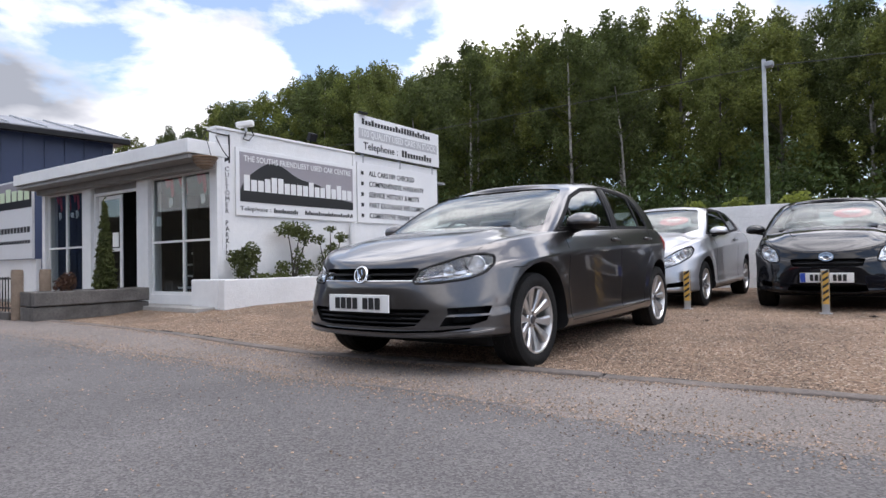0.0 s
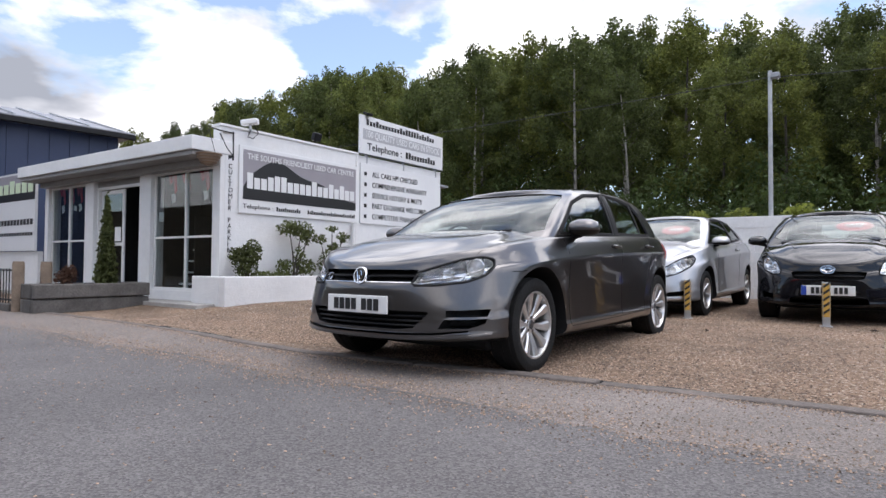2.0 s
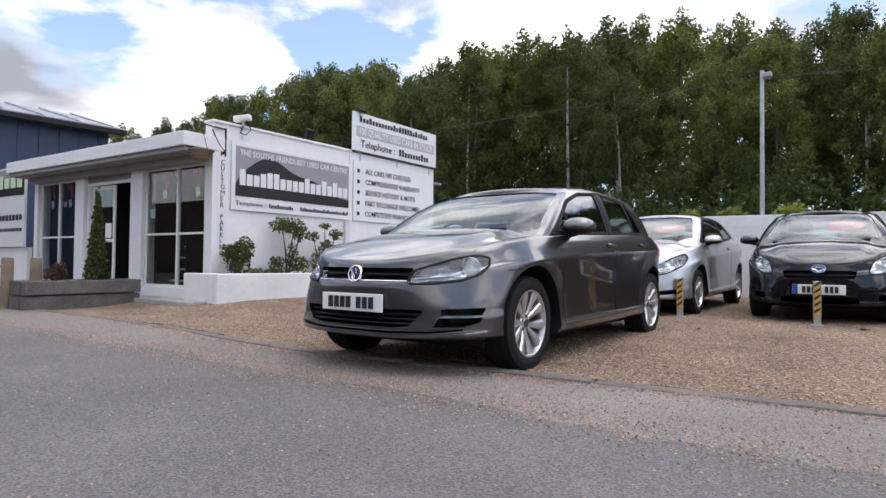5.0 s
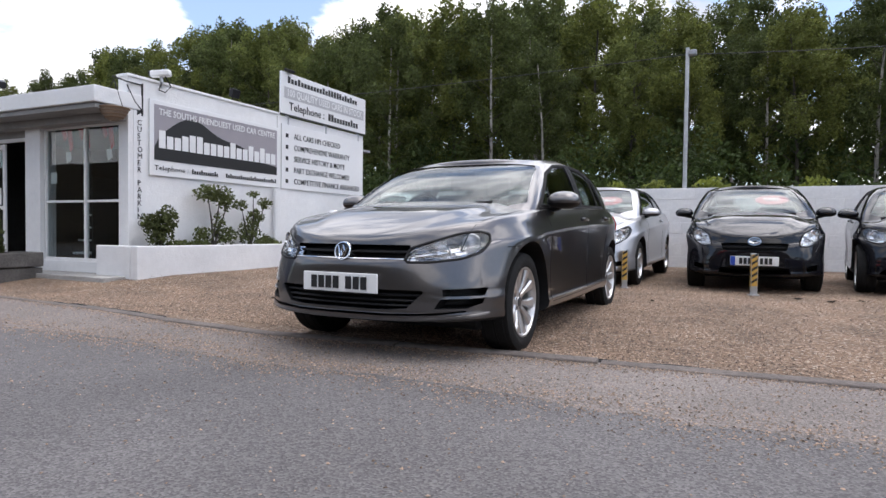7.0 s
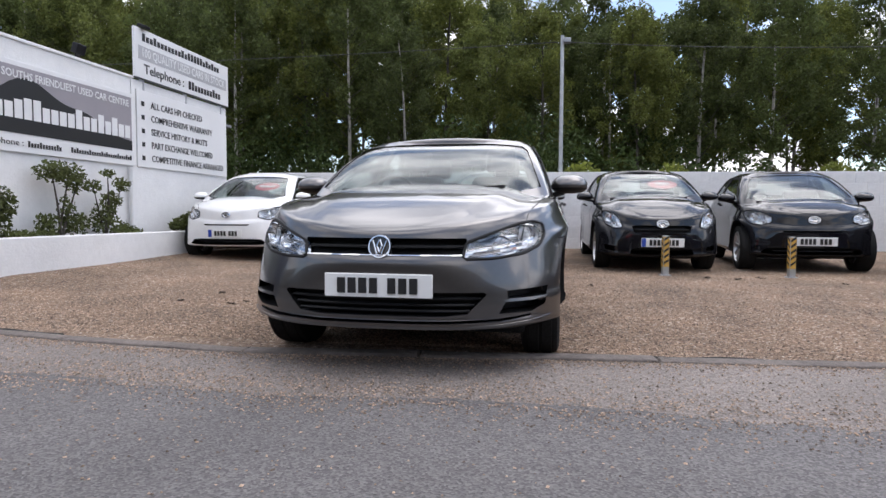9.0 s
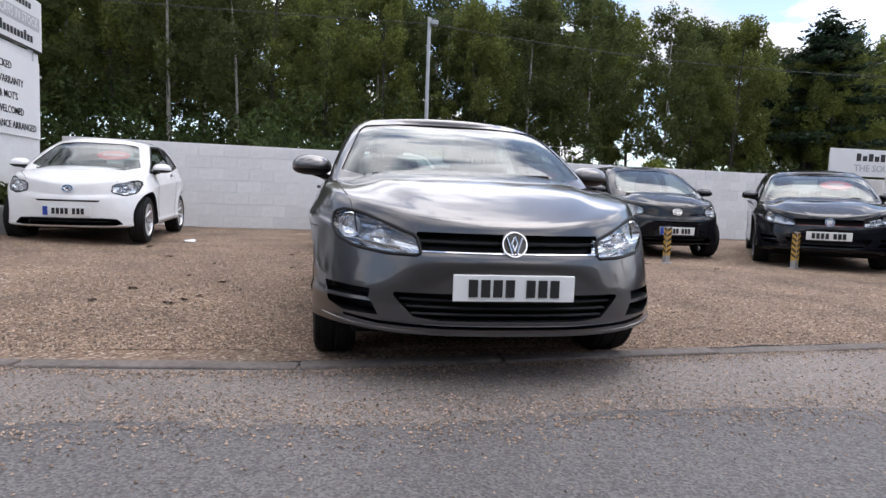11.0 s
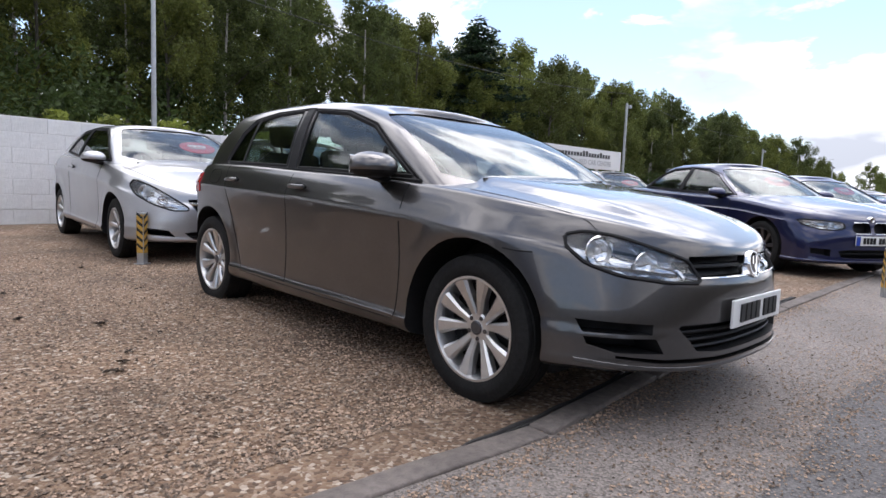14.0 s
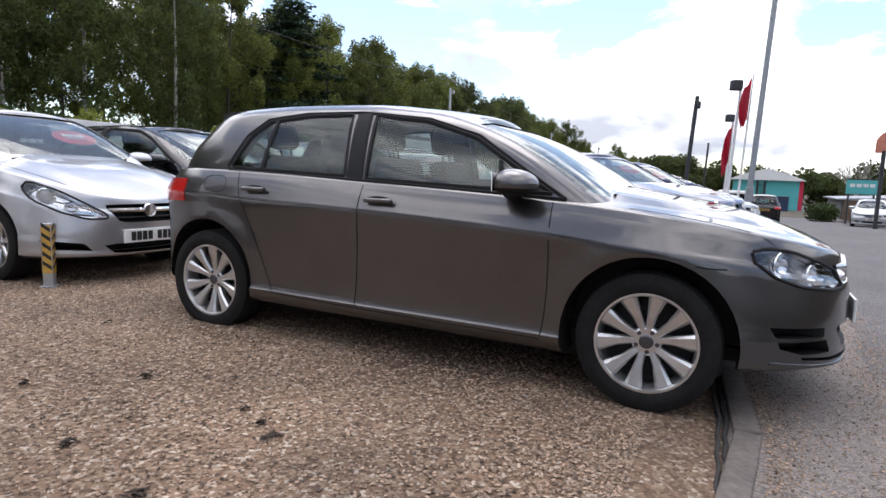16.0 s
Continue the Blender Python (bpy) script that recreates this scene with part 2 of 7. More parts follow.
def thing(name, label, category, m=None, group="", kind=""):
    ob = new(name)
    ob.empty_display_size = 0.2
    if m is not None:
        ob.matrix_basis = m
    return tagged(ob, label, category, group, kind)


def add_box(bm, lo, hi, bevel=0.0, index=0, m=None):
    """A box from corner to corner, its edges rounded, added to bm."""
    lo, hi = Vector(lo), Vector(hi)
    r = bmesh.ops.create_cube(bm, size=1.0)
    bmesh.ops.scale(bm, vec=hi - lo, verts=r["verts"])
    bmesh.ops.translate(bm, vec=(lo + hi) / 2, verts=r["verts"])
    faces = list({f for v in r["verts"] for f in v.link_faces})
    if bevel:
        edges = list({e for v in r["verts"] for e in v.link_edges})
        q = bmesh.ops.bevel(bm, geom=edges, offset=bevel, segments=2, affect="EDGES", profile=0.5)
        faces = list({f for f in q["faces"]} | {f for f in faces if f.is_valid})
    for f in faces:
        f.material_index = index
    if m is not None:
        bmesh.ops.transform(bm, matrix=m, verts=list({v for f in faces for v in f.verts}))
    return bm


def box(lo, hi, bevel=0.0, m=None):
    return add_box(bmesh.new(), lo, hi, bevel, 0, m)


def add_tube(bm, points, radii, sides=8, index=0):
    """A closed tube through points with a radius at each."""
    rings = []
    pts = [Vector(p) for p in points]
    if not hasattr(radii, "__len__"):
        radii = [radii] * len(pts)
    up = Vector((0, 0, 1))
    for i, p in enumerate(pts):
        d = (pts[min(i + 1, len(pts) - 1)] - pts[max(i - 1, 0)]).normalized()
        a = d.cross(up if abs(d.z) < 0.95 else Vector((1, 0, 0))).normalized()
        b = a.cross(d)
        rings.append([bm.verts.new(p + radii[i] * (math.cos(t) * a + math.sin(t) * b)) for t in [2 * math.pi * k / sides for k in range(sides)]])
    for r, s in zip(rings, rings[1:]):
        for k in range(sides):
            f = bm.faces.new((r[k], r[(k + 1) % sides], s[(k + 1) % sides], s[k]))
            f.material_index = index
    for r in (rings[0], rings[-1]):
        f = bm.faces.new(r)
        f.material_index = index
    return bm


def tube(points, radii, sides=8):
    bm = add_tube(bmesh.new(), points, radii, sides)
    bmesh.ops.recalc_face_normals(bm, faces=bm.faces)
    return bm


def lathe(profile, sides=32, axis="x"):
    """A profile of (along, radius) turned round an axis."""
    bm = bmesh.new()
    rings = []
    for a, r in profile:
        ring = []
        for k in range(sides):
            t = 2 * math.pi * k / sides
            c, s = r * math.cos(t), r * math.sin(t)
            ring.append(bm.verts.new((a, c, s) if axis == "x" else (c, s, a) if axis == "z" else (c, a, s)))
        rings.append(ring)
    for r, s in zip(rings, rings[1:]):
        for k in range(sides):
            bm.faces.new((r[k], r[(k + 1) % sides], s[(k + 1) % sides], s[k]))
    bmesh.ops.recalc_face_normals(bm, faces=bm.faces)
    return bm


def prism(polygon, lo, hi, axis="x", index=0, bm=None):
    """A polygon drawn in the two other axes, pushed from lo to hi along an axis."""
    bm = bm or bmesh.new()
    put = {"x": lambda a, u, v: (a, u, v), "y": lambda a, u, v: (u, a, v), "z": lambda a, u, v: (u, v, a)}[axis]
    rings = [[bm.verts.new(put(a, u, v)) for u, v in polygon] for a in (lo, hi)]
    n = len(polygon)
    made = [bm.faces.new(rings[0]), bm.faces.new(rings[1][::-1])]
    for k in range(n):
        made.append(bm.faces.new((rings[0][k], rings[1][k], rings[1][(k + 1) % n], rings[0][(k + 1) % n])))
    for f in made:
        f.material_index = index
    bmesh.ops.recalc_face_normals(bm, faces=made)
    return bm


def rounded(polygon, cut=0.25, rounds=2):
    """Corner cutting, for soft outlines."""
    p = [Vector(q) for q in polygon]
    for _ in range(rounds):
        q = []
        for i in range(len(p)):
            a, b = p[i], p[(i + 1) % len(p)]
            q += [a.lerp(b, cut), a.lerp(b, 1 - cut)]
        p = q
    return [tuple(v) for v in p]


def mirrored(polygon):
    return [(-a, b) for a, b in reversed(polygon)]


def curve_value(points, x):
    """A smooth monotone curve through (x, value) points."""
    n = len(points)
    if x <= points[0][0]:
        return points[0][1]
    if x >= points[-1][0]:
        return points[-1][1]
    d = [(points[i + 1][1] - points[i][1]) / (points[i + 1][0] - points[i][0]) for i in range(n - 1)]
    i = max(k for k in range(n - 1) if points[k][0] <= x)

    def slope(k):
        if k == 0:
            return d[0]
        if k == n - 1:
            return d[-1]
        return 0.0 if d[k - 1] * d[k] <= 0 else 2 * d[k - 1] * d[k] / (d[k - 1] + d[k])
    h = points[i + 1][0] - points[i][0]
    t = (x - points[i][0]) / h
    m0, m1 = slope(i) * h, slope(i + 1) * h
    return (2 * t**3 - 3 * t**2 + 1) * points[i][1] + (t**3 - 2 * t**2 + t) * m0 + (-2 * t**3 + 3 * t**2) * points[i + 1][1] + (t**3 - t**2) * m1


def solid(bm, mats=()):
    me = bpy.data.meshes.new("solid")
    bm.to_mesh(me)
    bm.free()
    for m in mats or (M_GOLF, M_PLASTIC, M_LAMPIN):
        me.materials.append(m)
    return me


def boolean(a, b, operation="DIFFERENCE"):
    """The mesh a, less or within the mesh b."""
    oa, ob = new("a", a), new("b", b)
    md = oa.modifiers.new("cut", "BOOLEAN")
    md.object, md.operation = ob, operation
    out = None
    for solver in ("MANIFOLD", "EXACT"):
        md.solver = solver
        bpy.context.view_layer.update()
        out = bpy.data.meshes.new_from_object(oa.evaluated_get(bpy.context.evaluated_depsgraph_get()))
        if 0 < len(out.polygons) != len(a.polygons):
            break
    bpy.data.objects.remove(oa), bpy.data.objects.remove(ob)
    return out


def finish(me, mats, angle=32):
    kept = np.zeros(len(me.polygons), dtype=np.int32)
    me.polygons.foreach_get("material_index", kept)
    me.materials.clear()
    for m in mats:
        me.materials.append(m)
    me.polygons.foreach_set("material_index", np.minimum(kept, len(mats) - 1).astype(np.int32))
    me.shade_smooth()
    me.set_sharp_from_angle(angle=radians(angle))
    return me


def lettering(words, size, mat, parent, m, label="", name="letter", depth=0.002, bold=0.0, width=0.0, gap=0.0):
    """Words in the built-in font as a thin raised mesh, centred left-middle at m."""
    cu = bpy.data.curves.new("text", "FONT")
    cu.body, cu.size, cu.extrude, cu.offset, cu.resolution_u = words, size, 0.0, bold, 2
    cu.align_x, cu.align_y = "LEFT", "CENTER"
    ob = new("text", cu)
    bpy.context.view_layer.update()
    me = bpy.data.meshes.new_from_object(ob.evaluated_get(bpy.context.evaluated_depsgraph_get()))
    bpy.data.objects.remove(ob)
    me.materials.clear()
    me.materials.append(mat)
    if width:
        xs = [v.co.x for v in me.vertices]
        k = width / max(xs)
        for v in me.vertices:
            v.co.x *= k
    # one mesh for each letter
    bm = bmesh.new()
    bm.from_mesh(me)
    bmesh.ops.remove_doubles(bm, verts=bm.verts, dist=1e-5)
    up = bmesh.ops.extrude_face_region(bm, geom=bm.faces[:])["geom"]
    bmesh.ops.translate(bm, verts=[g for g in up if isinstance(g, bmesh.types.BMVert)], vec=(0, 0, depth * 2))
    spans, seen = [], set()
    for v in bm.verts:
        if v in seen:
            continue
        stack, group = [v], []
        seen.add(v)
        while stack:
            u = stack.pop()
            group.append(u)
            for e in u.link_edges:
                w = e.other_vert(u)
                if w not in seen:
                    seen.add(w)
                    stack.append(w)
        xs = [u.co.x for u in group]
        spans.append((min(xs), max(xs), group))
    spans.sort(key=lambda q: q[0])
    tall = max(v.co.y for v in bm.verts) - min(v.co.y for v in bm.verts)
    groups, end = [], -9.0
    for lo, hi, group in spans:
        if not groups or lo > end - 0.5 * (hi - lo):
            groups.append([])
        groups[-1] += group
        end = max(end, hi)
    bm.faces.index_update()
    for group in groups:
        index = {v: i for i, v in enumerate(group)}
        faces = sorted({f for v in group for f in v.link_faces}, key=lambda f: f.index)
        piece = bpy.data.meshes.new(name)
        piece.from_pydata([tuple(v.co) for v in group], [], [[index[v] for v in f.verts] for f in faces])
        piece.materials.append(mat)
        mesh_part(name, piece, parent, label).matrix_basis = m
    bm.free()
    bpy.data.meshes.remove(me)



def ground_z(x, y):
    """The yard climbs very gently away from the road."""
    t = min(max(y, 0.0), 13.0)
    a = min(max((-3.4 - x) / 1.6, 0.0), 1.0) * min(max((y - 0.9) / 0.8, 0.0), 1.0)
    far = min(max(x - 6.5, 0.0), 60.0)
    return 0.0135 * t + 0.09 * a * a * (3 - 2 * a) - 0.038 * far * min(1.0, far / 6)


# ==== ground and setting ====
def slope_grid(x0, x1, y0, y1, nx, ny, lift=0.0, wobble=0.0, z_of=ground_z):
    bm = bmesh.new()
    g = [[bm.verts.new((x0 + (x1 - x0) * i / nx, y0 + (y1 - y0) * j / ny, 0)) for i in range(nx + 1)] for j in range(ny + 1)]
    for r in g:
        for v in r:
            v.co.z = z_of(v.co.x, v.co.y) + lift + wobble * noise.noise(v.co * 0.9)
    for j in range(ny):
        for i in range(nx):
            bm.faces.new((g[j][i], g[j][i + 1], g[j + 1][i + 1], g[j + 1][i]))
    return bm


def gravel_material():
    """Ochre pea shingle: pale and dark stones over sandy ground."""
    m = material("gravel", (0.33, 0.255, 0.165), 0.9)
    n, l = m.node_tree.nodes, m.node_tree.links
    b = n["Principled BSDF"]
    co = n.new("ShaderNodeTexCoord")
    v = n.new("ShaderNodeTexVoronoi")
    v.inputs["Scale"].default_value = 66
    r = n.new("ShaderNodeValToRGB")
    e = r.color_ramp.elements
    e[0].position, e[0].color = 0.0, (0.078, 0.049, 0.032, 1)
    e[1].position, e[1].color = 1.0, (0.46, 0.39, 0.315, 1)
    for p, c in ((0.3, (0.168, 0.102, 0.062, 1)), (0.6, (0.212, 0.138, 0.086, 1)), (0.85, (0.274, 0.198, 0.139, 1))):
        x = e.new(p)
        x.color = c
    t = n.new("ShaderNodeTexNoise")
    t.inputs["Scale"].default_value, t.inputs["Detail"].default_value = 1.3, 7
    q = n.new("ShaderNodeMapRange")
    q.inputs["From Min"].default_value, q.inputs["From Max"].default_value = 0.3, 0.7
    q.inputs["To Min"].default_value, q.inputs["To Max"].default_value = 0.56, 1.20
    h = n.new("ShaderNodeHueSaturation")
    sep = n.new("ShaderNodeSeparateColor")
    for a in (v, t):
        l.new(co.outputs["Object"], a.inputs["Vector"])
    l.new(v.outputs["Color"], sep.inputs["Color"])
    l.new(sep.outputs["Red"], r.inputs["Fac"])
    l.new(t.outputs["Fac"], q.inputs["Value"])
    l.new(r.outputs["Color"], h.inputs["Color"])
    l.new(q.outputs["Result"], h.inputs["Value"])
    l.new(h.outputs["Color"], b.inputs["Base Color"])
    u = n.new("ShaderNodeBump")
    u.inputs["Strength"].default_value, u.inputs["Distance"].default_value = 0.7, 0.010
    u.invert = True
    l.new(v.outputs["Distance"], u.inputs["Height"])
    l.new(u.outputs["Normal"], b.inputs["Normal"])
    return m


def road_material(name, base, grit, grain):
    """Worn tarmac: fine grit, patches and tyre-swept paler lanes."""
    m = material(name, base, 0.85)
    n, l = m.node_tree.nodes, m.node_tree.links
    b = n["Principled BSDF"]
    co = n.new("ShaderNodeTexCoord")
    v = n.new("ShaderNodeTexVoronoi")
    v.inputs["Scale"].default_value = grain
    sep = n.new("ShaderNodeSeparateColor")
    r = n.new("ShaderNodeValToRGB")
    r.color_ramp.elements[0].color = (*[k * (1 - 0.6 * grit) for k in base], 1)
    r.color_ramp.elements[1].color = (*[k * (1 + grit) for k in base], 1)
    t = n.new("ShaderNodeTexNoise")
    t.inputs["Scale"].default_value, t.inputs["Detail"].default_value = 0.8, 8
    q = n.new("ShaderNodeMapRange")
    q.inputs["From Min"].default_value, q.inputs["From Max"].default_value = 0.3, 0.7
    q.inputs["To Min"].default_value, q.inputs["To Max"].default_value = 0.82, 1.18
    h = n.new("ShaderNodeHueSaturation")
    for a in (v, t):
        l.new(co.outputs["Object"], a.inputs["Vector"])
    l.new(v.outputs["Color"], sep.inputs["Color"])
    l.new(sep.outputs["Green"], r.inputs["Fac"])
    l.new(t.outputs["Fac"], q.inputs["Value"])
    l.new(r.outputs["Color"], h.inputs["Color"])
    l.new(q.outputs["Result"], h.inputs["Value"])
    l.new(h.outputs["Color"], b.inputs["Base Color"])
    u = n.new("ShaderNodeBump")
    u.inputs["Strength"].default_value, u.inputs["Distance"].default_value = 0.5, 0.005
    l.new(v.outputs["Distance"], u.inputs["Height"])
    l.new(u.outputs["Normal"], b.inputs["Normal"])
    return m


M_GRAVEL = gravel_material()
M_TARMAC = road_material("tarmac", (0.099, 0.092, 0.090), 0.60, 120)
M_VERGE = road_material("gritty_verge", (0.152, 0.131, 0.117), 0.66, 130)
M_EARTH = material("woodland_floor", (0.07, 0.055, 0.035), 0.95, 0, 0, 0.5, 0.3, 0.2, 0.5, 6)
M_KERB = material("kerb_concrete", (0.132, 0.112, 0.100), 0.9, 0, 0, 3, 0.25, 0.2, 0.6, 50)

KERB_LINE = [(-40, -0.13), (-5, -0.13), (-3, -0.20), (-2.2, -0.33), (-1.4, -0.42), (-1.0, -0.43), (-0.3, -0.38), (1.0, -0.24), (2.0, -0.14), (3.0, -0.09), (6.0, 0.02), (14.0, 0.30), (160.0, 5.0)]


def kerb_y(x):
    """The middle of the kerb boards."""
    return curve_value(KERB_LINE, x)


tagged(part("ground", slope_grid(-900, 900, -900, 900, 60, 60, -0.06), M_EARTH), "brown earth reaching to the far woods", "ground", kind="structure")
bm = slope_grid(-60, 160, -0.5, 14.5, 240, 24, 0.0, 0.012)
tagged(part("gravel_yard", bm, M_GRAVEL, smooth=60), "ochre pea shingle covering the sales yard", "gravel", kind="structure")
bm = slope_grid(-160, 300, -9.0, -0.97, 120, 12, 0.006, 0.006)
tagged(part("road", bm, M_TARMAC, smooth=60), "worn grey tarmac road", "road", kind="structure")
# the strip of grit between the road and the kerb
bm = bmesh.new()
cols = []
for x in [-60 + 3.0 * i for i in range(17)] + [-9 + 0.1 * i for i in range(181)] + [9.5 + 2.5 * i for i in range(61)]:
    cols.append([bm.verts.new((x, y, z + ground_z(x, 0))) for y, z in ((-1.24 + 0.16 * noise.noise((x * 0.8, 0, 0)) + 0.09 * noise.noise((x * 4, 7, 0)) + 0.05 * noise.noise((x * 13, 2, 0)), -0.006), (-1.0 + 0.12 * noise.noise((x * 0.9, 3, 0)) + 0.06 * noise.noise((x * 6, 9, 0)), 0.012), (-0.65, 0.017), (kerb_y(x) - 0.03, 0.014), (kerb_y(x) + 0.10, -0.004))])
for a, b in zip(cols, cols[1:]):
    for k in range(4):
        bm.faces.new((a[k], b[k], b[k + 1], a[k + 1]))
tagged(part("verge", bm, M_VERGE, smooth=60), "gritty worn tarmac strip between road and kerb", "verge", kind="structure")


def stones(name, mat, count, spot, size, label, seed):
    """Loose stones as real geometry, scattered by spot()."""
    rng = np.random.default_rng(seed)
    base = np.array([(1, 0, 0), (-1, 0, 0), (0, 1, 0), (0, -1, 0), (0, 0, 0.7), (0, 0, -0.5)], float)
    tri = np.array([(0, 2, 4), (2, 1, 4), (1, 3, 4), (3, 0, 4)])
    pts = np.array([spot(rng) for _ in range(count)])
    s = rng.uniform(size[0], size[1], (count, 1, 1)) * rng.uniform(0.6, 1.3, (count, 1, 3))
    a = rng.uniform(0, 6.28, count)
    v = np.repeat(base[None], count, 0) * s + rng.normal(0, size[0] * 0.25, (count, 6, 3))
    c, d = np.cos(a)[:, None], np.sin(a)[:, None]
    v = np.stack([v[..., 0] * c - v[..., 1] * d, v[..., 0] * d + v[..., 1] * c, v[..., 2]], -1) + pts[:, None]
    f = (tri[None] + 6 * np.arange(count)[:, None, None]).reshape(-1, 3)
    me = bpy.data.meshes.new(name)
    me.from_pydata(v.reshape(-1, 3).tolist(), [], f.tolist())
    me.materials.append(mat)
    return tagged(new(name, me), label, "gravel", kind="stuff")


M_PEBBLE = material("pebble", (0.262, 0.186, 0.132), 0.8, per_island=0.75)
stones("pebbles", M_PEBBLE, 64000, lambda r: (lambda x, y: (x, y, ground_z(x, y) + 0.004 + 0.012 * noise.noise((x * 0.9, y * 0.9, 0))))(r.normal(-0.6, 2.2), -0.05 + 5.5 * r.random() ** 1.6), (0.004, 0.010), "loose ochre pebbles over the yard", 4)
def grit_spot(r):
    """Grit lies thick along both edges of the strip and thins out over the road."""
    x, k = r.normal(-0.2, 3.0), r.random()
    if k < 0.35:
        y = r.normal(-1.10 + 0.10 * noise.noise((x * 1.2, 5, 0)), 0.13)
    elif k < 0.6:
        y = kerb_y(x) - 0.06 - abs(r.normal(0, 0.07))
    elif k < 0.9:
        y = r.uniform(-1.15, kerb_y(x))
    else:
        y = -1.1 - abs(r.normal(0, 0.9))
    return x, y, 0.018 if y > -1.1 else 0.009


stones("grit", M_PEBBLE, 20000, grit_spot, (0.0028, 0.0075), "loose grit along the road edge", 5)

# sunk timber-like kerb boards along the yard's edge
kerb = thing("kerb", "worn dark kerb boards sunk along the gravel edge", "kerb", kind="structure")
rk = random.Random(8)
x = -9.0
while x < 14.0:
    L = rk.uniform(0.95, 1.5)
    y0, y1 = kerb_y(x), kerb_y(x + L)
    bm = box((0, -0.052, -0.06), (L - 0.010, 0.052, 0.028), 0.009)
    bmesh.ops.subdivide_edges(bm, edges=[e for e in bm.edges if abs(e.verts[0].co.x - e.verts[1].co.x) > 0.5], cuts=7)
    for v in bm.verts:
        q = v.co + Vector((x, 0, 0))
        v.co.y += 0.007 * noise.noise((q.x * 3.1, math.copysign(4, v.co.y), 0))
        v.co.z += 0.005 * noise.noise((q.x * 2.3, q.y * 9, 3)) if v.co.z > 0 else 0
    k = part("kerb_board", bm, M_KERB, kerb, "", 50)
    k.matrix_basis = pose(x, y0, ground_z(x + 0.5, 0) + rk.uniform(-0.006, 0.004), rk.uniform(-2, 2), rk.uniform(-0.3, 0.3), math.degrees(math.atan2(y1 - y0, L)) + rk.uniform(-0.3, 0.3))
    x += L

# ---- white block wall at the back of the yard ----
WALL_A, WALL_B, WALL_T = Vector((-5.6, 8.50, 0)), Vector((16.5, 10.2, 0)), 0.20
wall_len = (WALL_B - WALL_A).length
wall_turn = math.degrees(math.atan2(WALL_B.y - WALL_A.y, WALL_B.x - WALL_A.x))
back_wall = thing("wall_back", "white painted concrete block wall behind the yard", "wall", pose(WALL_A.x, WALL_A.y, 0.115, 0, 0, wall_turn), kind="structure")
part("mortar", box((0, 0.008, -0.3), (wall_len, WALL_T - 0.008, 1.552)), M_MORTAR, back_wall)
block_meshes = []
for k in range(4):
    bm = box((0, 0, 0), (0.447, WALL_T, 0.218), 0.005)
    me = bpy.data.meshes.new("block")
    bm.to_mesh(me)
    bm.free()
    me.materials.append(M_BLOCK)
    block_meshes.append(me)
BLOCKS = []
for row in range(7):
    for col in range(int(wall_len / 0.45) + 1):
        BLOCKS.append((col * 0.45 - (0.225 if row % 2 else 0.0), row * 0.2215))


# ---- showroom ----
SX, FY, FYAW = -5.41, 1.72, 2.2       # side wall plane, front wall plane at the corner, turn of the front


def front(u, v, z):
    """A place on the front: u metres from the corner towards the far end, v out towards the road."""
    a = radians(FYAW)
    return Vector((SX - u * math.cos(a) - v * math.sin(a), FY - u * math.sin(a) - v * math.cos(a) * 1.0, z))


FRONT = Matrix.Translation((SX, FY, 0)) @ Matrix.Rotation(math.pi + radians(FYAW), 4, "Z")   # local x: along the front away from the corner, local y: out to the road


def front_box(name, lo, hi, mat, parent, label="", bevel=0.004):
    return part(name, box(lo, hi, bevel), mat, parent, label)


show = thing("showroom", "low white flat-roofed showroom with large dark windows", "building", kind="")
WT = 0.2
side_wall = part("side_wall", box((SX - WT, FY, 0), (SX, 7.28, 2.80), 0.006), M_RENDERWALL, show)
part("coping", box((SX - WT - 0.02, FY - 0.02, 2.80), (SX + 0.02, 4.66, 2.84), 0.006), M_FRAME, show)
part("joint_cover", box((SX, 4.60, 0.1), (SX + 0.02, 4.68, 2.78), 0.004), M_RENDERWALL, show)
part("drain_pipe", tube([(SX + 0.06, 4.50, 0.45), (SX + 0.06, 4.50, 1.48)], 0.035, 10), M_RENDERWALL, show)
fr = new("front")
fr.parent, fr.matrix_basis = show, FRONT
PIERS = [(0.0, 0.035), (1.85, 2.20), (3.76, 4.08), (5.58, 5.72)]
for a, b in PIERS[1:]:
    front_box("pier", (a, -0.22, 0), (b, 0.02, 2.33), M_RENDERWALL, show).matrix_basis = FRONT
front_box("plinth", (0.035, -0.16, 0), (1.85, -0.005, 0.27), M_RENDERWALL, show).matrix_basis = FRONT
front_box("plinth", (4.08, -0.16, 0), (5.58, -0.005, 0.27), M_RENDERWALL, show).matrix_basis = FRONT
front_box("lintel", (0.0, -0.24, 2.22), (5.74, -0.02, 2.58), M_SHUTTER, show).matrix_basis = FRONT
front_box("canopy", (-0.02, -0.24, 2.37), (5.80, 0.50, 2.58), M_RENDERWALL, show, "white canopy fascia", 0.012).matrix_basis = FRONT
front_box("soffit", (0.02, 0.0, 2.30), (5.76, 0.46, 2.356), M_SHUTTER, show, "grey underside of the canopy").matrix_basis = FRONT
front_box("roof", (0.0, -6.2, 2.53), (5.9, -0.26, 2.58), M_GREYSHED, show).matrix_basis = FRONT
# inner faces and linings carry the room's shade in their dark colour
front_box("rear_wall", (0.2, -6.2, 0), (5.7, -6.0, 2.52), M_DIMINSIDE, show).matrix_basis = FRONT
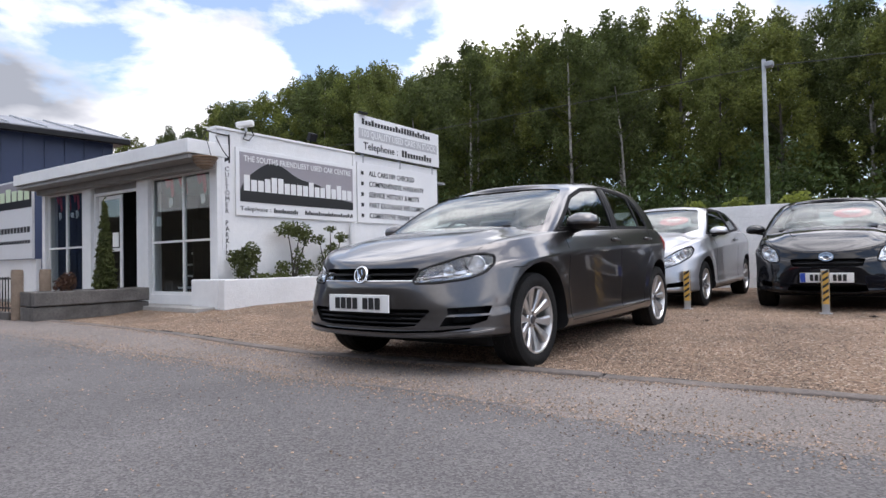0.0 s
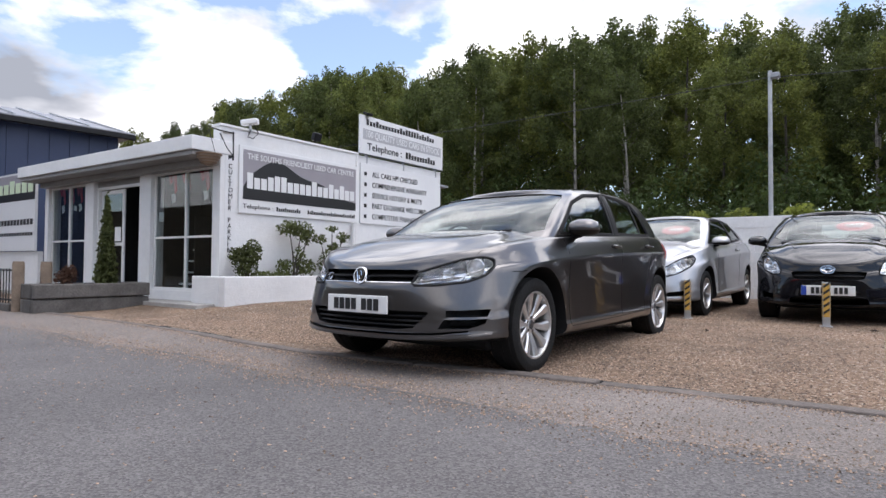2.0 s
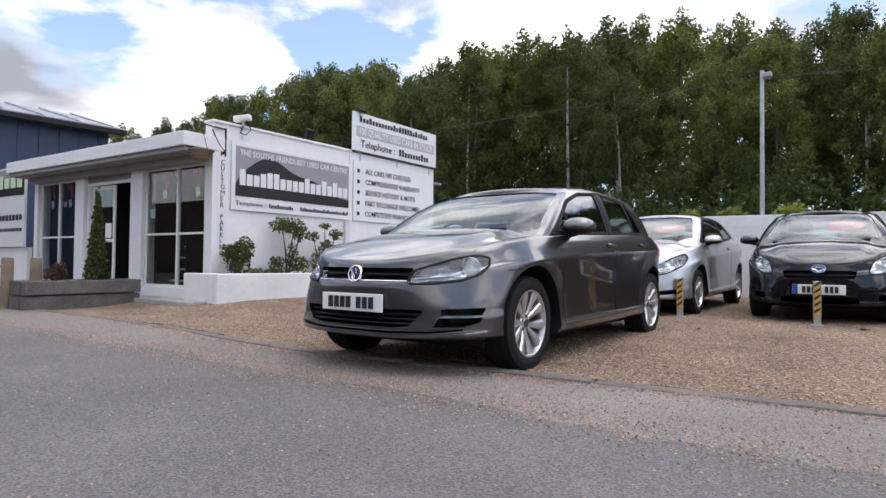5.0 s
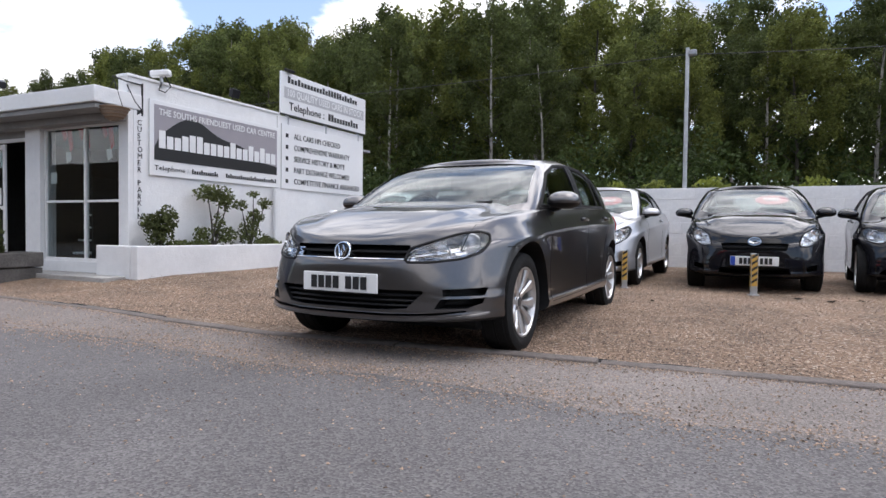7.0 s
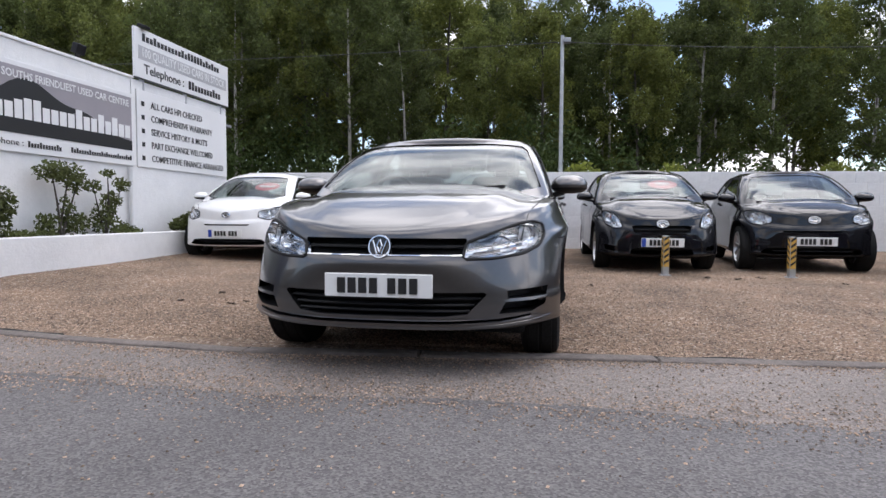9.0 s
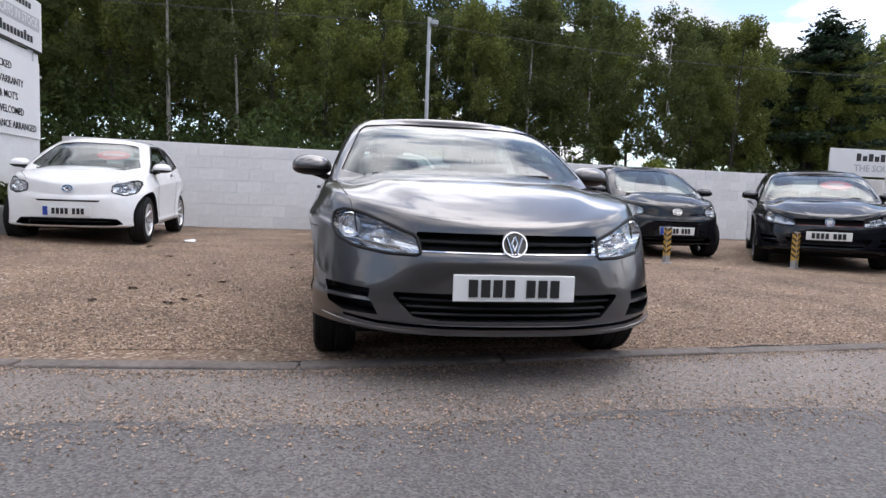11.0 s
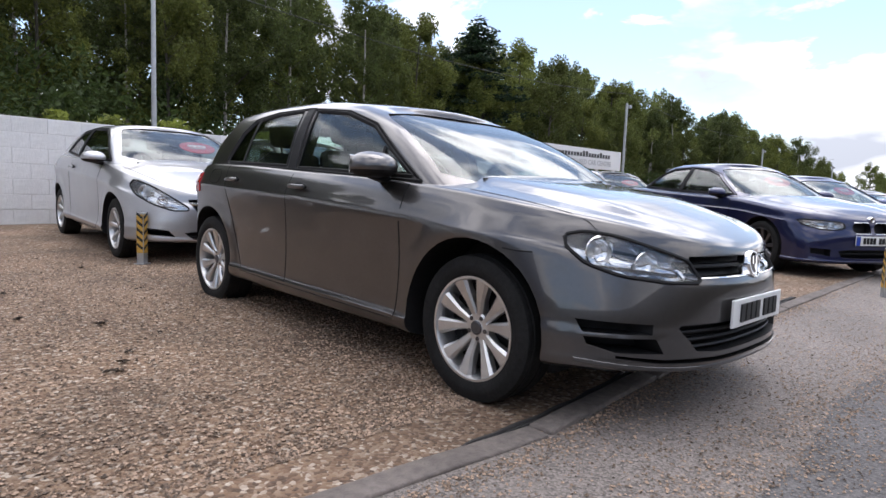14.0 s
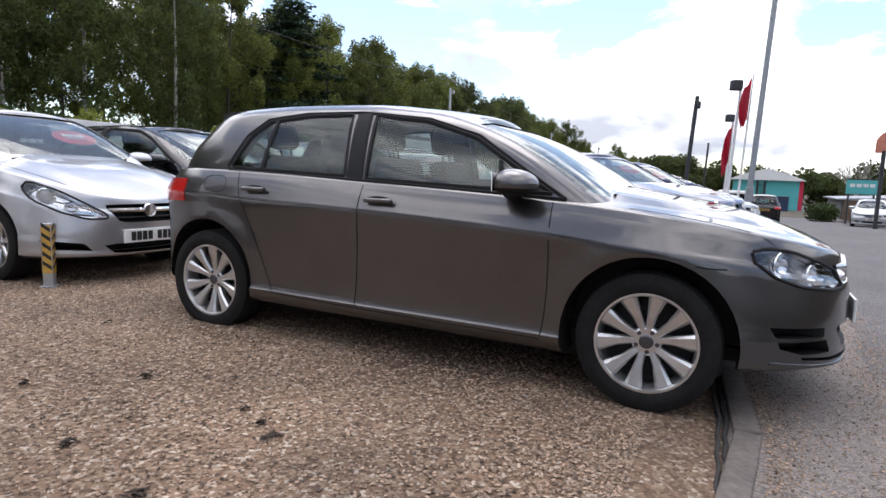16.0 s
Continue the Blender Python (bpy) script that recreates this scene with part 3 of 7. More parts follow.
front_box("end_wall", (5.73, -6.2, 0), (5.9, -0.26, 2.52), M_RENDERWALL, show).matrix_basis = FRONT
front_box("inner_partition", (0.21, -3.6, 0.1), (5.7, -3.5, 2.49), M_DIMINSIDE, show).matrix_basis = FRONT
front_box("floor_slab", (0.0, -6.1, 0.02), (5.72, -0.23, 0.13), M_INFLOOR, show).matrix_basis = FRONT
front_box("inner_lining", (0.205, -6.0, 0.13), (0.23, -0.25, 2.49), M_DIMINSIDE, show).matrix_basis = FRONT
front_box("inner_ceiling", (0.24, -5.9, 2.495), (5.7, -0.25, 2.525), M_DIMINSIDE, show).matrix_basis = FRONT


def shop_window(x0, x1, z0, z1, splits, bars, name="window"):
    w = new(name)
    w.parent, w.matrix_basis = show, FRONT
    for a, b, c, d in ((x0, x1, z0, z0 + 0.045), (x0, x1, z1 - 0.045, z1)):
        part("frame", box((a, -0.10, c), (b, -0.04, d), 0.004), M_FRAME, w)
    for k in range(splits + 1):
        x = x0 + (x1 - x0) * k / splits
        part("mullion", box((x - 0.017 + (0.017 if k == 0 else 0) - (0.017 if k == splits else 0), -0.10, z0 + 0.046), (x + 0.017 + (0.017 if k == 0 else 0) - (0.017 if k == splits else 0), -0.04, z1 - 0.046), 0.004), M_FRAME, w)
    for z in bars:
        for k in range(splits):
            a, b = x0 + (x1 - x0) * k / splits, x0 + (x1 - x0) * (k + 1) / splits
            part("transom", box((a + 0.045, -0.098, z - 0.017), (b - 0.045, -0.042, z + 0.017), 0.004), M_FRAME, w)
    for k in range(splits):
        a, b = x0 + (x1 - x0) * k / splits, x0 + (x1 - x0) * (k + 1) / splits
        o = part("pane", box((a + 0.01, -0.074, z0 + 0.03), (b - 0.01, -0.068, z1 - 0.03)), M_PANE, w)
        o.visible_shadow = False
    return w


front_box("shutter_box", (0.04, -0.03, 2.20), (5.60, 0.17, 2.298), M_SHUTTER, show, "grey roller shutter box").matrix_basis = FRONT
front_box("end_lining", (5.66, -6.0, 0.13), (5.70, -0.25, 2.49), M_DIMINSIDE, show).matrix_basis = FRONT
shop_window(0.05, 1.84, 0.27, 2.22, 2, [1.13])
shop_window(4.09, 5.57, 0.27, 2.22, 2, [1.13])
# the doorway: a fixed head panel, a leaf slid aside, a dark opening
dw = new("doorway")
dw.parent, dw.matrix_basis = show, FRONT
for lo, hi in (((2.21, -0.10, 2.05), (3.75, -0.04, 2.10)), ((2.21, -0.10, 0.13), (2.26, -0.04, 2.05)), ((3.70, -0.10, 0.13), (3.75, -0.04, 2.05))):
    part("door_frame", box(lo, hi, 0.004), M_FRAME, dw)
part("head_panel", box((2.21, -0.09, 2.10), (3.75, -0.05, 2.22)), M_SHUTTER, dw)
leaf = new("door_leaf")
leaf.parent = dw
for lo, hi in (((2.90, -0.13, 0.14), (2.97, -0.10, 2.04)), ((3.63, -0.13, 0.14), (3.70, -0.10, 2.04)), ((2.97, -0.13, 1.97), (3.63, -0.10, 2.04)), ((2.97, -0.13, 0.14), (3.63, -0.10, 0.26)), ((2.97, -0.13, 1.02), (3.63, -0.10, 1.08))):
    part("stile", box(lo, hi, 0.004), M_FRAME, leaf)
o = part("door_pane", box((2.96, -0.118, 0.25), (3.64, -0.112, 1.98)), M_PANE, leaf)
o.visible_shadow = False
part("notice", box((3.02, -0.108, 1.10), (3.22, -0.104, 1.36)), M_PAPER, leaf)
# things inside, seen through the glass: stepped shelves by the door, bunting along the window heads
shelf = thing("display_steps", "pale stepped display shelves just inside the door", "shelves", FRONT)
for k in range(6):
    part("board", box((2.30, -1.5 - 0.1 * k, 0.30 + 0.22 * k), (2.86, -1.15 - 0.1 * k, 0.335 + 0.22 * k), 0.004), M_PAPER, shelf)
part("side_panel", box((2.27, -2.05, 0.13), (2.295, -1.1, 1.6)), M_DIMINSIDE, shelf)
bunting = thing("bunting", "red and white paper bunting hung along the window heads", "decoration", FRONT)
for u0 in (0.10, 0.48, 0.98, 1.36, 4.14, 4.52, 4.86, 5.22):
    for k, (du, top, low, red) in enumerate(((0.0, 2.17, 1.86, 1), (0.13, 2.18, 2.02, 1), (0.03, 1.86, 1.70, 0))):
        u = u0 + du
        part("pennant", prism([(u, top), (u + 0.10, top), (u + 0.07 - 0.04 * red, low), (u - 0.03, low + 0.05)], -0.135, -0.131, "y"), M_REDCARD if red else M_PAPER, bunting)
# posters, a counter and chairs inside
for u, z, w, h in ((4.13, 1.55, 0.16, 0.34), (1.62, 1.40, 0.14, 0.16), (4.62, 1.72, 0.10, 0.10)):
    o = thing("notice", "white paper notice stuck inside the glass", "notice", FRONT)
    part("sheet", box((u, -0.085, z), (u + w, -0.081, z + h)), M_PAPER, o)
desk = thing("sales_desk", "grey office desk behind the window glass", "desk", FRONT)
part("top", box((0.35, -2.6, 0.85), (1.75, -1.9, 0.89), 0.006), M_SIGNGREY, desk)
part("panel", box((0.40, -1.98, 0.13), (1.70, -1.95, 0.85)), M_SIGNGREY, desk)
lamp = thing("ceiling_light", "small round white light under the showroom ceiling", "light", FRONT)
for k, v in enumerate((-0.9, -1.7)):
    part("globe", lathe([(0.0, 0.001), (0.0, 0.05), (0.03, 0.06)], 16, "z"), M_PAPER, lamp).location = (0.45, v, 2.46)


# ---- signs on the showroom's side wall ----
SIDE = Matrix.Translation((SX, 0, 0)) @ Matrix(((0, 0, 1, 0), (1, 0, 0, 0), (0, 1, 0, 0), (0, 0, 0, 1)))   # local x: along the wall, local y: up, local z: out


def bars(parent, x0, x1, y, h, mat, base, n=14, seed=1, z=0.0):
    """Plain bars of the size of writing that is not spelled out."""
    r = random.Random(seed)
    w = (x1 - x0) / n
    for k in range(n):
        hh = h * r.choice((0.70, 0.70, 0.70, 1.0)) if k else h
        part("bar", box((x0 + (k + 0.12) * w, y - h / 2, z), (x0 + (k + 0.88) * w, y - h / 2 + hh, z + 0.003), 0.0012), mat, parent).matrix_basis = base


def sign(name, label, y0, y1, z0, z1, depth, base=SIDE):
    s = thing(name, label, "sign", base)
    part("board", box((y0, z0, 0.004), (y1, z1, depth), 0.004), M_SIGNWHITE, s)
    return s


I4 = Matrix.Identity(4)
s1 = sign("wall_sign", "white wall sign with grey panel and black hill shapes", 2.03, 4.62, 1.50, 2.56, 0.03)
part("panel", box((2.10, 1.72, 0.03), (4.57, 2.50, 0.034)), M_SIGNGREY, s1, "grey printed panel")
hill = [(2.10, 1.722), (4.57, 1.722), (4.57, 1.86)] + [(4.57 - 2.47 * t, 1.86 + 0.52 * math.exp(-((t - 0.74) / 0.24) ** 2) + 0.22 * math.exp(-((t - 0.36) / 0.18) ** 2)) for t in [k / 24 for k in range(1, 24)]] + [(2.10, 1.90)]
part("hill", prism(hill, 0.034, 0.037, "z"), M_INK, s1, "black hill silhouette")
lettering("THE SOUTHS FRIENDLIEST USED CAR CENTRE", 0.13, M_SIGNWHITE, s1, pose(2.17, 2.40, 0.036), width=2.34, bold=0.002)
caps = (1.0, 0.72, 0.72, 0.88, 1.0, 1.0, 0.72, 0.72, 0.72, 0.72, 1.0, 0.72, 0.72, 1.0, 0.72, 1.0, 0.72, 0.72)
for k, tall in enumerate(caps):
    u0 = 2.16 + 2.38 * k / len(caps)
    part("bar", box((u0 + 0.008, 1.895, 0.0385), (u0 + 0.118, 1.895 + 0.25 * tall, 0.0415), 0.0014), M_SIGNWHITE, s1)
lettering("Telephone :", 0.10, M_INK, s1, pose(2.10, 1.61, 0.032), width=0.58)
bars(s1, 2.74, 3.25, 1.61, 0.075, M_INK, I4, 12, 5, 0.031)
bars(s1, 3.40, 4.56, 1.61, 0.07, M_INK, I4, 26, 6, 0.031)

s2 = sign("wall_sign", "white wall sign listing five sales promises", 4.70, 7.24, 1.50, 2.66, 0.03)
for k, words in enumerate(("ALL CARS HPI CHECKED", "COMPREHENSIVE WARRANTY", "SERVICE HISTORY & MOT'S", "PART EXCHANGE WELCOMED", "COMPETITIVE FINANCE ARRANGED")):
    z = 2.46 - 0.205 * k
    part("bullet", box((4.80, z - 0.035, 0.031), (4.87, z + 0.035, 0.034)), M_INK, s2)
    lettering(words, 0.145, M_INK, s2, pose(5.02, z, 0.032), width=(1.40, 1.72, 1.55, 1.72, 2.08)[k], bold=0.001)

s3 = sign("roof_sign", "white sign board standing above the wall top", 4.66, 7.30, 2.84, 3.58, 0.045)
bars(s3, 4.82, 6.98, 3.46, 0.12, M_INK, I4, 24, 8, 0.046)
part("band", box((4.74, 3.12, 0.046), (7.22, 3.32, 0.049)), M_SIGNLIGHT, s3, "grey band")
lettering("100 QUALITY USED CARS IN STOCK", 0.185, M_SIGNWHITE, s3, pose(4.80, 3.22, 0.051), width=2.36, bold=0.002)
lettering("Telephone :", 0.20, M_INK, s3, pose(4.86, 2.985, 0.047), width=1.02, bold=0.002)
bars(s3, 6.0, 7.02, 2.985, 0.14, M_INK, I4, 11, 9, 0.046)
part("edge", box((4.655, 2.825, -0.01), (7.30, 2.838, 0.05)), M_INK, s3, "dark lower edge")
for y in (4.9, 6.0, 7.1):
    part("bracket", box((y - 0.02, 2.5, -0.05), (y + 0.02, 3.5, 0.003)), M_STEEL, s3)

s4 = thing("parking_sign", "narrow upright lettering pointing to customer parking", "sign", SIDE)
part("strip", box((1.80, 0.95, 0.003), (1.985, 2.60, 0.006)), M_SIGNWHITE, s4)
part("arrow", prism([(1.85, 2.30), (1.95, 2.36), (1.85, 2.42)], 0.006, 0.009, "z"), M_INK, s4)
for k, ch in enumerate("CUSTOMER PARKING"):
    if ch != " ":
        lettering(ch, 0.105, M_INK, s4, pose(1.85, 2.20 - 0.092 * k, 0.008), name="letter")

# ---- security camera, floodlight, bracket and basket by the corner ----
cctv = thing("security_camera", "pale box security camera on the wall corner", "camera", pose(SX + 0.02, 2.22, 2.76))
part("housing", box((-0.06, -0.12, 0.14), (0.06, 0.15, 0.23), 0.02, pose(0, 0, 0, 6, 0, -58)), M_FRAME, cctv)
part("lens_hood", box((-0.05, -0.135, 0.15), (0.05, -0.118, 0.22), 0.004, pose(0, 0, 0, 6, 0, -58)), M_GLOSS, cctv)
part("bracket", tube([(0, 0, 0.16), (0.02, 0, 0.06), (-0.02, 0, 0.0)], 0.022, 8), M_STEEL, cctv)
part("cable", tube([(0.05, 0.03, 0.15), (0.08, 0.10, 0.02), (0.06, 0.02, -0.08), (0.03, -0.06, -0.06), (0.02, -0.02, 0.02)], 0.009, 6), M_PLASTIC, cctv)
flood = thing("floodlight", "small black floodlight on the wall top", "lamp", pose(SX - 0.05, 3.62, 2.84))
part("head", box((-0.04, -0.08, 0.06), (0.05, 0.08, 0.20), 0.012, pose(0, 0, 0, 0, 20, 0)), M_PLASTIC, flood)
part("stem", tube([(0, 0, 0), (0, 0, 0.1)], 0.012, 6), M_PLASTIC, flood)
flood2 = thing("floodlight", "small black floodlight on top of the sign board", "lamp", pose(SX + 0.03, 4.86, 3.58))
part("head", box((-0.05, -0.08, 0.02), (0.09, 0.06, 0.07), 0.012, pose(0, 0, 0, 0, 20, 0)), M_PLASTIC, flood2)
part("stem", tube([(0, 0, 0), (0, 0, 0.05)], 0.012, 6), M_PLASTIC, flood2)
brk = thing("basket_bracket", "black iron bracket with scroll for a hanging basket", "bracket", pose(SX + 0.004, 1.93, 2.72))
part("back_bar", box((0, -0.012, -0.42), (0.012, 0.012, 0.02), 0.002), M_IRON, brk)
part("arm", tube([(0.006, 0, 0.0), (0.02, -0.25, 0.0), (0.03, -0.45, 0.02)], 0.010, 6), M_IRON, brk)
part("scroll", tube([(0.01, 0, -0.36), (0.012, -0.12, -0.24), (0.015, -0.24, -0.04)], 0.008, 6), M_IRON, brk)
basket = thing("hanging_basket", "brown woven hanging basket under the canopy end", "basket", pose(SX + 0.03, 1.50, 2.16))
part("bowl", lathe([(0.0, 0.05), (0.03, 0.10), (0.10, 0.155), (0.17, 0.185), (0.175, 0.17), (0.10, 0.13), (0.03, 0.06)], 20, "z"), M_POSTWOOD, basket, "", 40)
for k in range(4):
    part("hoop", lathe([(0.03 + 0.04 * k, 0.11 + 0.024 * k), (0.04 + 0.04 * k, 0.122 + 0.024 * k), (0.05 + 0.04 * k, 0.116 + 0.024 * k)], 20, "z"), M_BROWNWALL, basket)
for k in range(3):
    a = 2.1 * k
    part("chain", tube([(0.17 * math.cos(a), 0.17 * math.sin(a), 0.17), (0, 0, 0.55)], 0.005, 5), M_IRON, basket)

# ---- white planter along the side wall ----
pl = thing("wall_planter", "white rendered planter wall with dark soil", "planter")
PX, PY0, PY1, PZ = -4.93, 1.50, 6.4, 0.52
part("front_wall", box((PX - 0.14, PY0, 0), (PX, PY1, PZ), 0.015), M_RENDERWALL, pl)
part("end_wall", box((SX - 0.36, PY0 - 0.001, 0), (PX - 0.141, PY0 + 0.14, PZ), 0.015), M_RENDERWALL, pl)
part("end_wall", box((SX + 0.0, PY1 - 0.14, 0), (PX - 0.141, PY1 + 0.001, PZ), 0.015), M_RENDERWALL, pl)
part("soil", box((SX + 0.003, PY0 + 0.142, 0), (PX - 0.142, PY1 - 0.142, PZ - 0.05), 0.02), M_SOIL, pl)
part("forecourt_slab", box((-12.5, 1.20, 0.0), (SX + 0.25, 1.72, 0.12), 0.01), M_CONCRETE, None)
tagged(bpy.data.objects["forecourt_slab"], "pale concrete slab in front of the showroom", "slab", kind="structure")


def leaf_cloud(name, centres, count, size, mat, seed, parent=None, flat=0.0, label=""):
    """Many small folded leaves round a set of (centre, radius) clumps."""
    rng = np.random.default_rng(seed)
    cs = np.array([c for c, _ in centres])
    rs = np.array([r if hasattr(r, "__len__") else (r, r, r) for _, r in centres], float)
    vol = rs.prod(1) ** 0.67
    pick = rng.choice(len(cs), count, p=vol / vol.sum())
    d = rng.normal(0, 1, (count, 3))
    d /= np.linalg.norm(d, axis=1)[:, None]
    p = cs[pick] + d * rs[pick] * (rng.random(count) ** 0.45)[:, None]
    u = rng.normal(0, 1, (count, 3))
    u /= np.linalg.norm(u, axis=1)[:, None]
    v = np.cross(u, rng.normal(0, 1, (count, 3)))
    v /= np.linalg.norm(v, axis=1)[:, None]
    s = size * rng.uniform(0.55, 1.35, (count, 1))
    w = np.cross(u, v) * s * 0.25
    q = np.stack([p - u * s, p + v * s * 0.55 + w, p + u * s, p - v * s * 0.55 + w], 1).reshape(-1, 3)
    k = 4 * np.arange(count)[:, None]
    f = np.concatenate([k + np.array([[0, 1, 2]]), k + np.array([[0, 2, 3]])], 0)
    me = bpy.data.meshes.new(name)
    me.from_pydata(q.tolist(), [], f.tolist())
    me.materials.append(mat)
    if parent is False:
        return me
    return mesh_part(name, me, parent, label)


def shrub(label, x, y, z, clumps, count, size, seed, mat=M_SHRUB, stems=3, name="shrub"):
    t = thing(name, label, "shrub", pose(x, y, z))
    r = random.Random(seed)
    for c, rad in clumps[:max(stems, 1) + 2]:
        bm = tube([(r.uniform(-0.03, 0.03), r.uniform(-0.03, 0.03), 0), (c[0] * 0.5 + r.uniform(-0.04, 0.04), c[1] * 0.5, c[2] * 0.55), c], [0.018, 0.012, 0.005], 6)
        part("stem", bm, M_BARK, t)
    leaf_cloud("leaves", clumps, count, size, mat, seed, t)
    return t


SZ = PZ - 0.05
shrub("dense dark green shrub by the wall corner", -5.12, 1.98, SZ, [((0, 0, 0.25), (0.18, 0.2, 0.3)), ((0.05, 0.08, 0.42), (0.14, 0.15, 0.2)), ((-0.05, -0.1, 0.36), 0.14)], 1500, 0.027, 11)
shrub("leggy shrub with a high leafy head", -5.15, 2.95, SZ, [((0, -0.12, 0.82), (0.16, 0.24, 0.14)), ((0.02, 0.12, 0.80), (0.16, 0.25, 0.16)), ((0, 0.28, 0.70), 0.14), ((0, 0.1, 0.35), (0.12, 0.10, 0.22)), ((0.02, 0.22, 0.18), (0.14, 0.2, 0.16)), ((0, -0.2, 0.2), (0.12, 0.16, 0.14))], 1700, 0.027, 12)
shrub("open rose bush with thin arching stems", -5.15, 3.72, SZ, [((0, -0.05, 0.25), (0.16, 0.22, 0.22)), ((0, 0.1, 0.5), (0.12, 0.16, 0.14)), ((0, 0.32, 0.72), (0.10, 0.16, 0.10)), ((0, -0.22, 0.68), (0.08, 0.12, 0.09)), ((0, 0.05, 0.86), (0.06, 0.14, 0.06)), ((0, 0.36, 0.12), (0.12, 0.16, 0.1))], 1150, 0.027, 13, stems=5)
shrub("low spreading shrub at the planter's end", -5.10, 5.45, SZ, [((0, 0, 0.13), (0.2, 0.3, 0.15)), ((0, 0.12, 0.2), 0.14)], 800, 0.045, 14)
shrub("low ground cover along the planter", -5.12, 2.45, SZ, [((0, -0.15, 0.06), (0.14, 0.22, 0.08)), ((0, 0.2, 0.05), (0.14, 0.2, 0.07)), ((0, 1.6, 0.06), (0.14, 0.35, 0.08))], 700, 0.03, 15)

# ---- timber planter, posts and railing by the road ----
tp = thing("timber_planter", "grey weathered sleeper planter by the road", "planter", pose(-6.55, -0.32, 0.0, 0, 0, 2))
for z0 in (0.0, 0.21):
    part("sleeper", box((-0.10 + 0.024 * (z0 > 0), 0, z0), (0.024 * (z0 > 0) - 0.012, 1.62, z0 + 0.196), 0.016), M_TIMBER, tp)
    part("sleeper", box((-0.32, 0.0, z0 + 0.002), (-0.102, 0.10, z0 + 0.198), 0.012), M_TIMBER, tp)
    part("sleeper", box((-0.32, 1.52, z0 + 0.002), (-0.102, 1.618, z0 + 0.198), 0.012), M_TIMBER, tp)
    part("sleeper", box((-0.42, 0.0, z0), (-0.322, 1.62, z0 + 0.20), 0.012), M_TIMBER, tp)
part("soil", box((-0.318, 0.11, 0.0), (-0.11, 1.51, 0.36), 0.02), M_SOIL, tp)
conif = thing("conifer_shrub", "slim upright dark green conifer in the timber planter", "shrub", pose(-6.79, 0.72, 0.36))
part("stem", tube([(0, 0, 0), (0.01, 0, 0.5), (0, 0.01, 1.0)], [0.02, 0.014, 0.004], 6), M_BARK, conif)
leaf_cloud("foliage", [((0, 0, 0.12 + 0.1 * k), (0.175 * (1 - 0.07 * k), 0.175 * (1 - 0.07 * k), 0.12)) for k in range(13)], 2600, 0.032, M_SHRUB, 21, conif)
shrub("small dry reddish shrub in the timber planter", -6.77, 0.16, 0.36, [((0, 0, 0.14), (0.14, 0.16, 0.14)), ((0, 0.05, 0.22), 0.1)], 420, 0.03, 22, M_REDLEAF)
fence = thing("railing", "low black iron railing between weathered round posts", "railing")
for k, (x, y, h) in enumerate(((-7.10, -0.32, 0.72), (-7.07, 0.02, 0.72), (-10.2, -0.34, 0.72))):
    part("post", lathe([(0, 0.075), (h - 0.04, 0.075), (h, 0.065), (h, 0.002)], 14, "z"), M_POSTWOOD, fence, "", 40).location = (x, y, 0)
for z in (0.16, 0.58):
    part("rail", box((-10.15, -0.335, z), (-7.18, -0.315, z + 0.025)), M_IRON, fence)
for k in range(26):
    x = -10.05 + 0.11 * k
    part("baluster", tube([(x, -0.325, 0.10), (x, -0.325, 0.62)], 0.008, 6), M_IRON, fence)
part("sleeper", box((-10.3, -0.40, 0.0), (-7.20, -0.30, 0.12), 0.012), M_TIMBER, fence)

# ---- neighbours on the far side of the showroom ----
nb = thing("navy_shed", "dark navy metal-clad shed with a pale sheet roof", "building", pose(-15.8, 5.1, 0.16, 0, 0, -4))
part("wall", box((-6, -7.5, -0.3), (0, 0, 4.3)), M_NAVY, nb)
for k in range(15):
    part("cladding_rib", box((0.0, -0.5 * k - 0.29, 0.2), (0.03, -0.5 * k - 0.25, 4.25)), M_NAVY, nb)
part("roof", prism([(0.40, 4.27), (0.40, 4.40), (-3.0, 5.30), (-6.4, 4.4), (-6.4, 4.27)], -7.8, 0.3, "y"), M_ROOFMETAL, nb)
part("gutter", box((0.36, -7.8, 4.20), (0.48, 0.32, 4.36), 0.02), M_PLASTIC, nb)
for k in range(9):
    part("roof_seam", prism([(0.39, 4.405), (-3.0, 5.305), (-3.0, 5.35), (0.39, 4.45)], -0.9 * k - 0.04, -0.9 * k, "y"), M_STEEL, nb)
ls = thing("roadside_sign", "large white sign board with black panel and pale green lettering bars", "sign", FRONT)
part("board", box((6.05, 0.02, 0.95), (12.0, 0.07, 2.62), 0.004), M_SIGNWHITE, ls)
part("panel", box((6.07, 0.07, 2.02), (12.0, 0.076, 2.45)), M_INK, ls, "black panel")
part("panel", box((6.07, 0.07, 2.36), (12.0, 0.078, 2.58)), M_SIGNGREY, ls, "grey panel")
for k in range(16):
    part("bar", box((6.15 + 0.3 * k, 0.078, 2.18), (6.38 + 0.3 * k, 0.084, 2.40 + 0.06 * (k % 3 == 0))), M_SIGNGREEN, ls)
    part("bar", box((6.15 + 0.16 * k, 0.07, 1.50), (6.27 + 0.16 * k, 0.074, 1.62)), M_INK, ls)
    part("bar", box((6.15 + 0.13 * k, 0.07, 1.27), (6.25 + 0.13 * k, 0.074, 1.34)), M_INK, ls)
part("low_wall", box((6.05, -0.1, 0), (12.0, 0.0, 0.94)), M_RENDERWALL, ls)

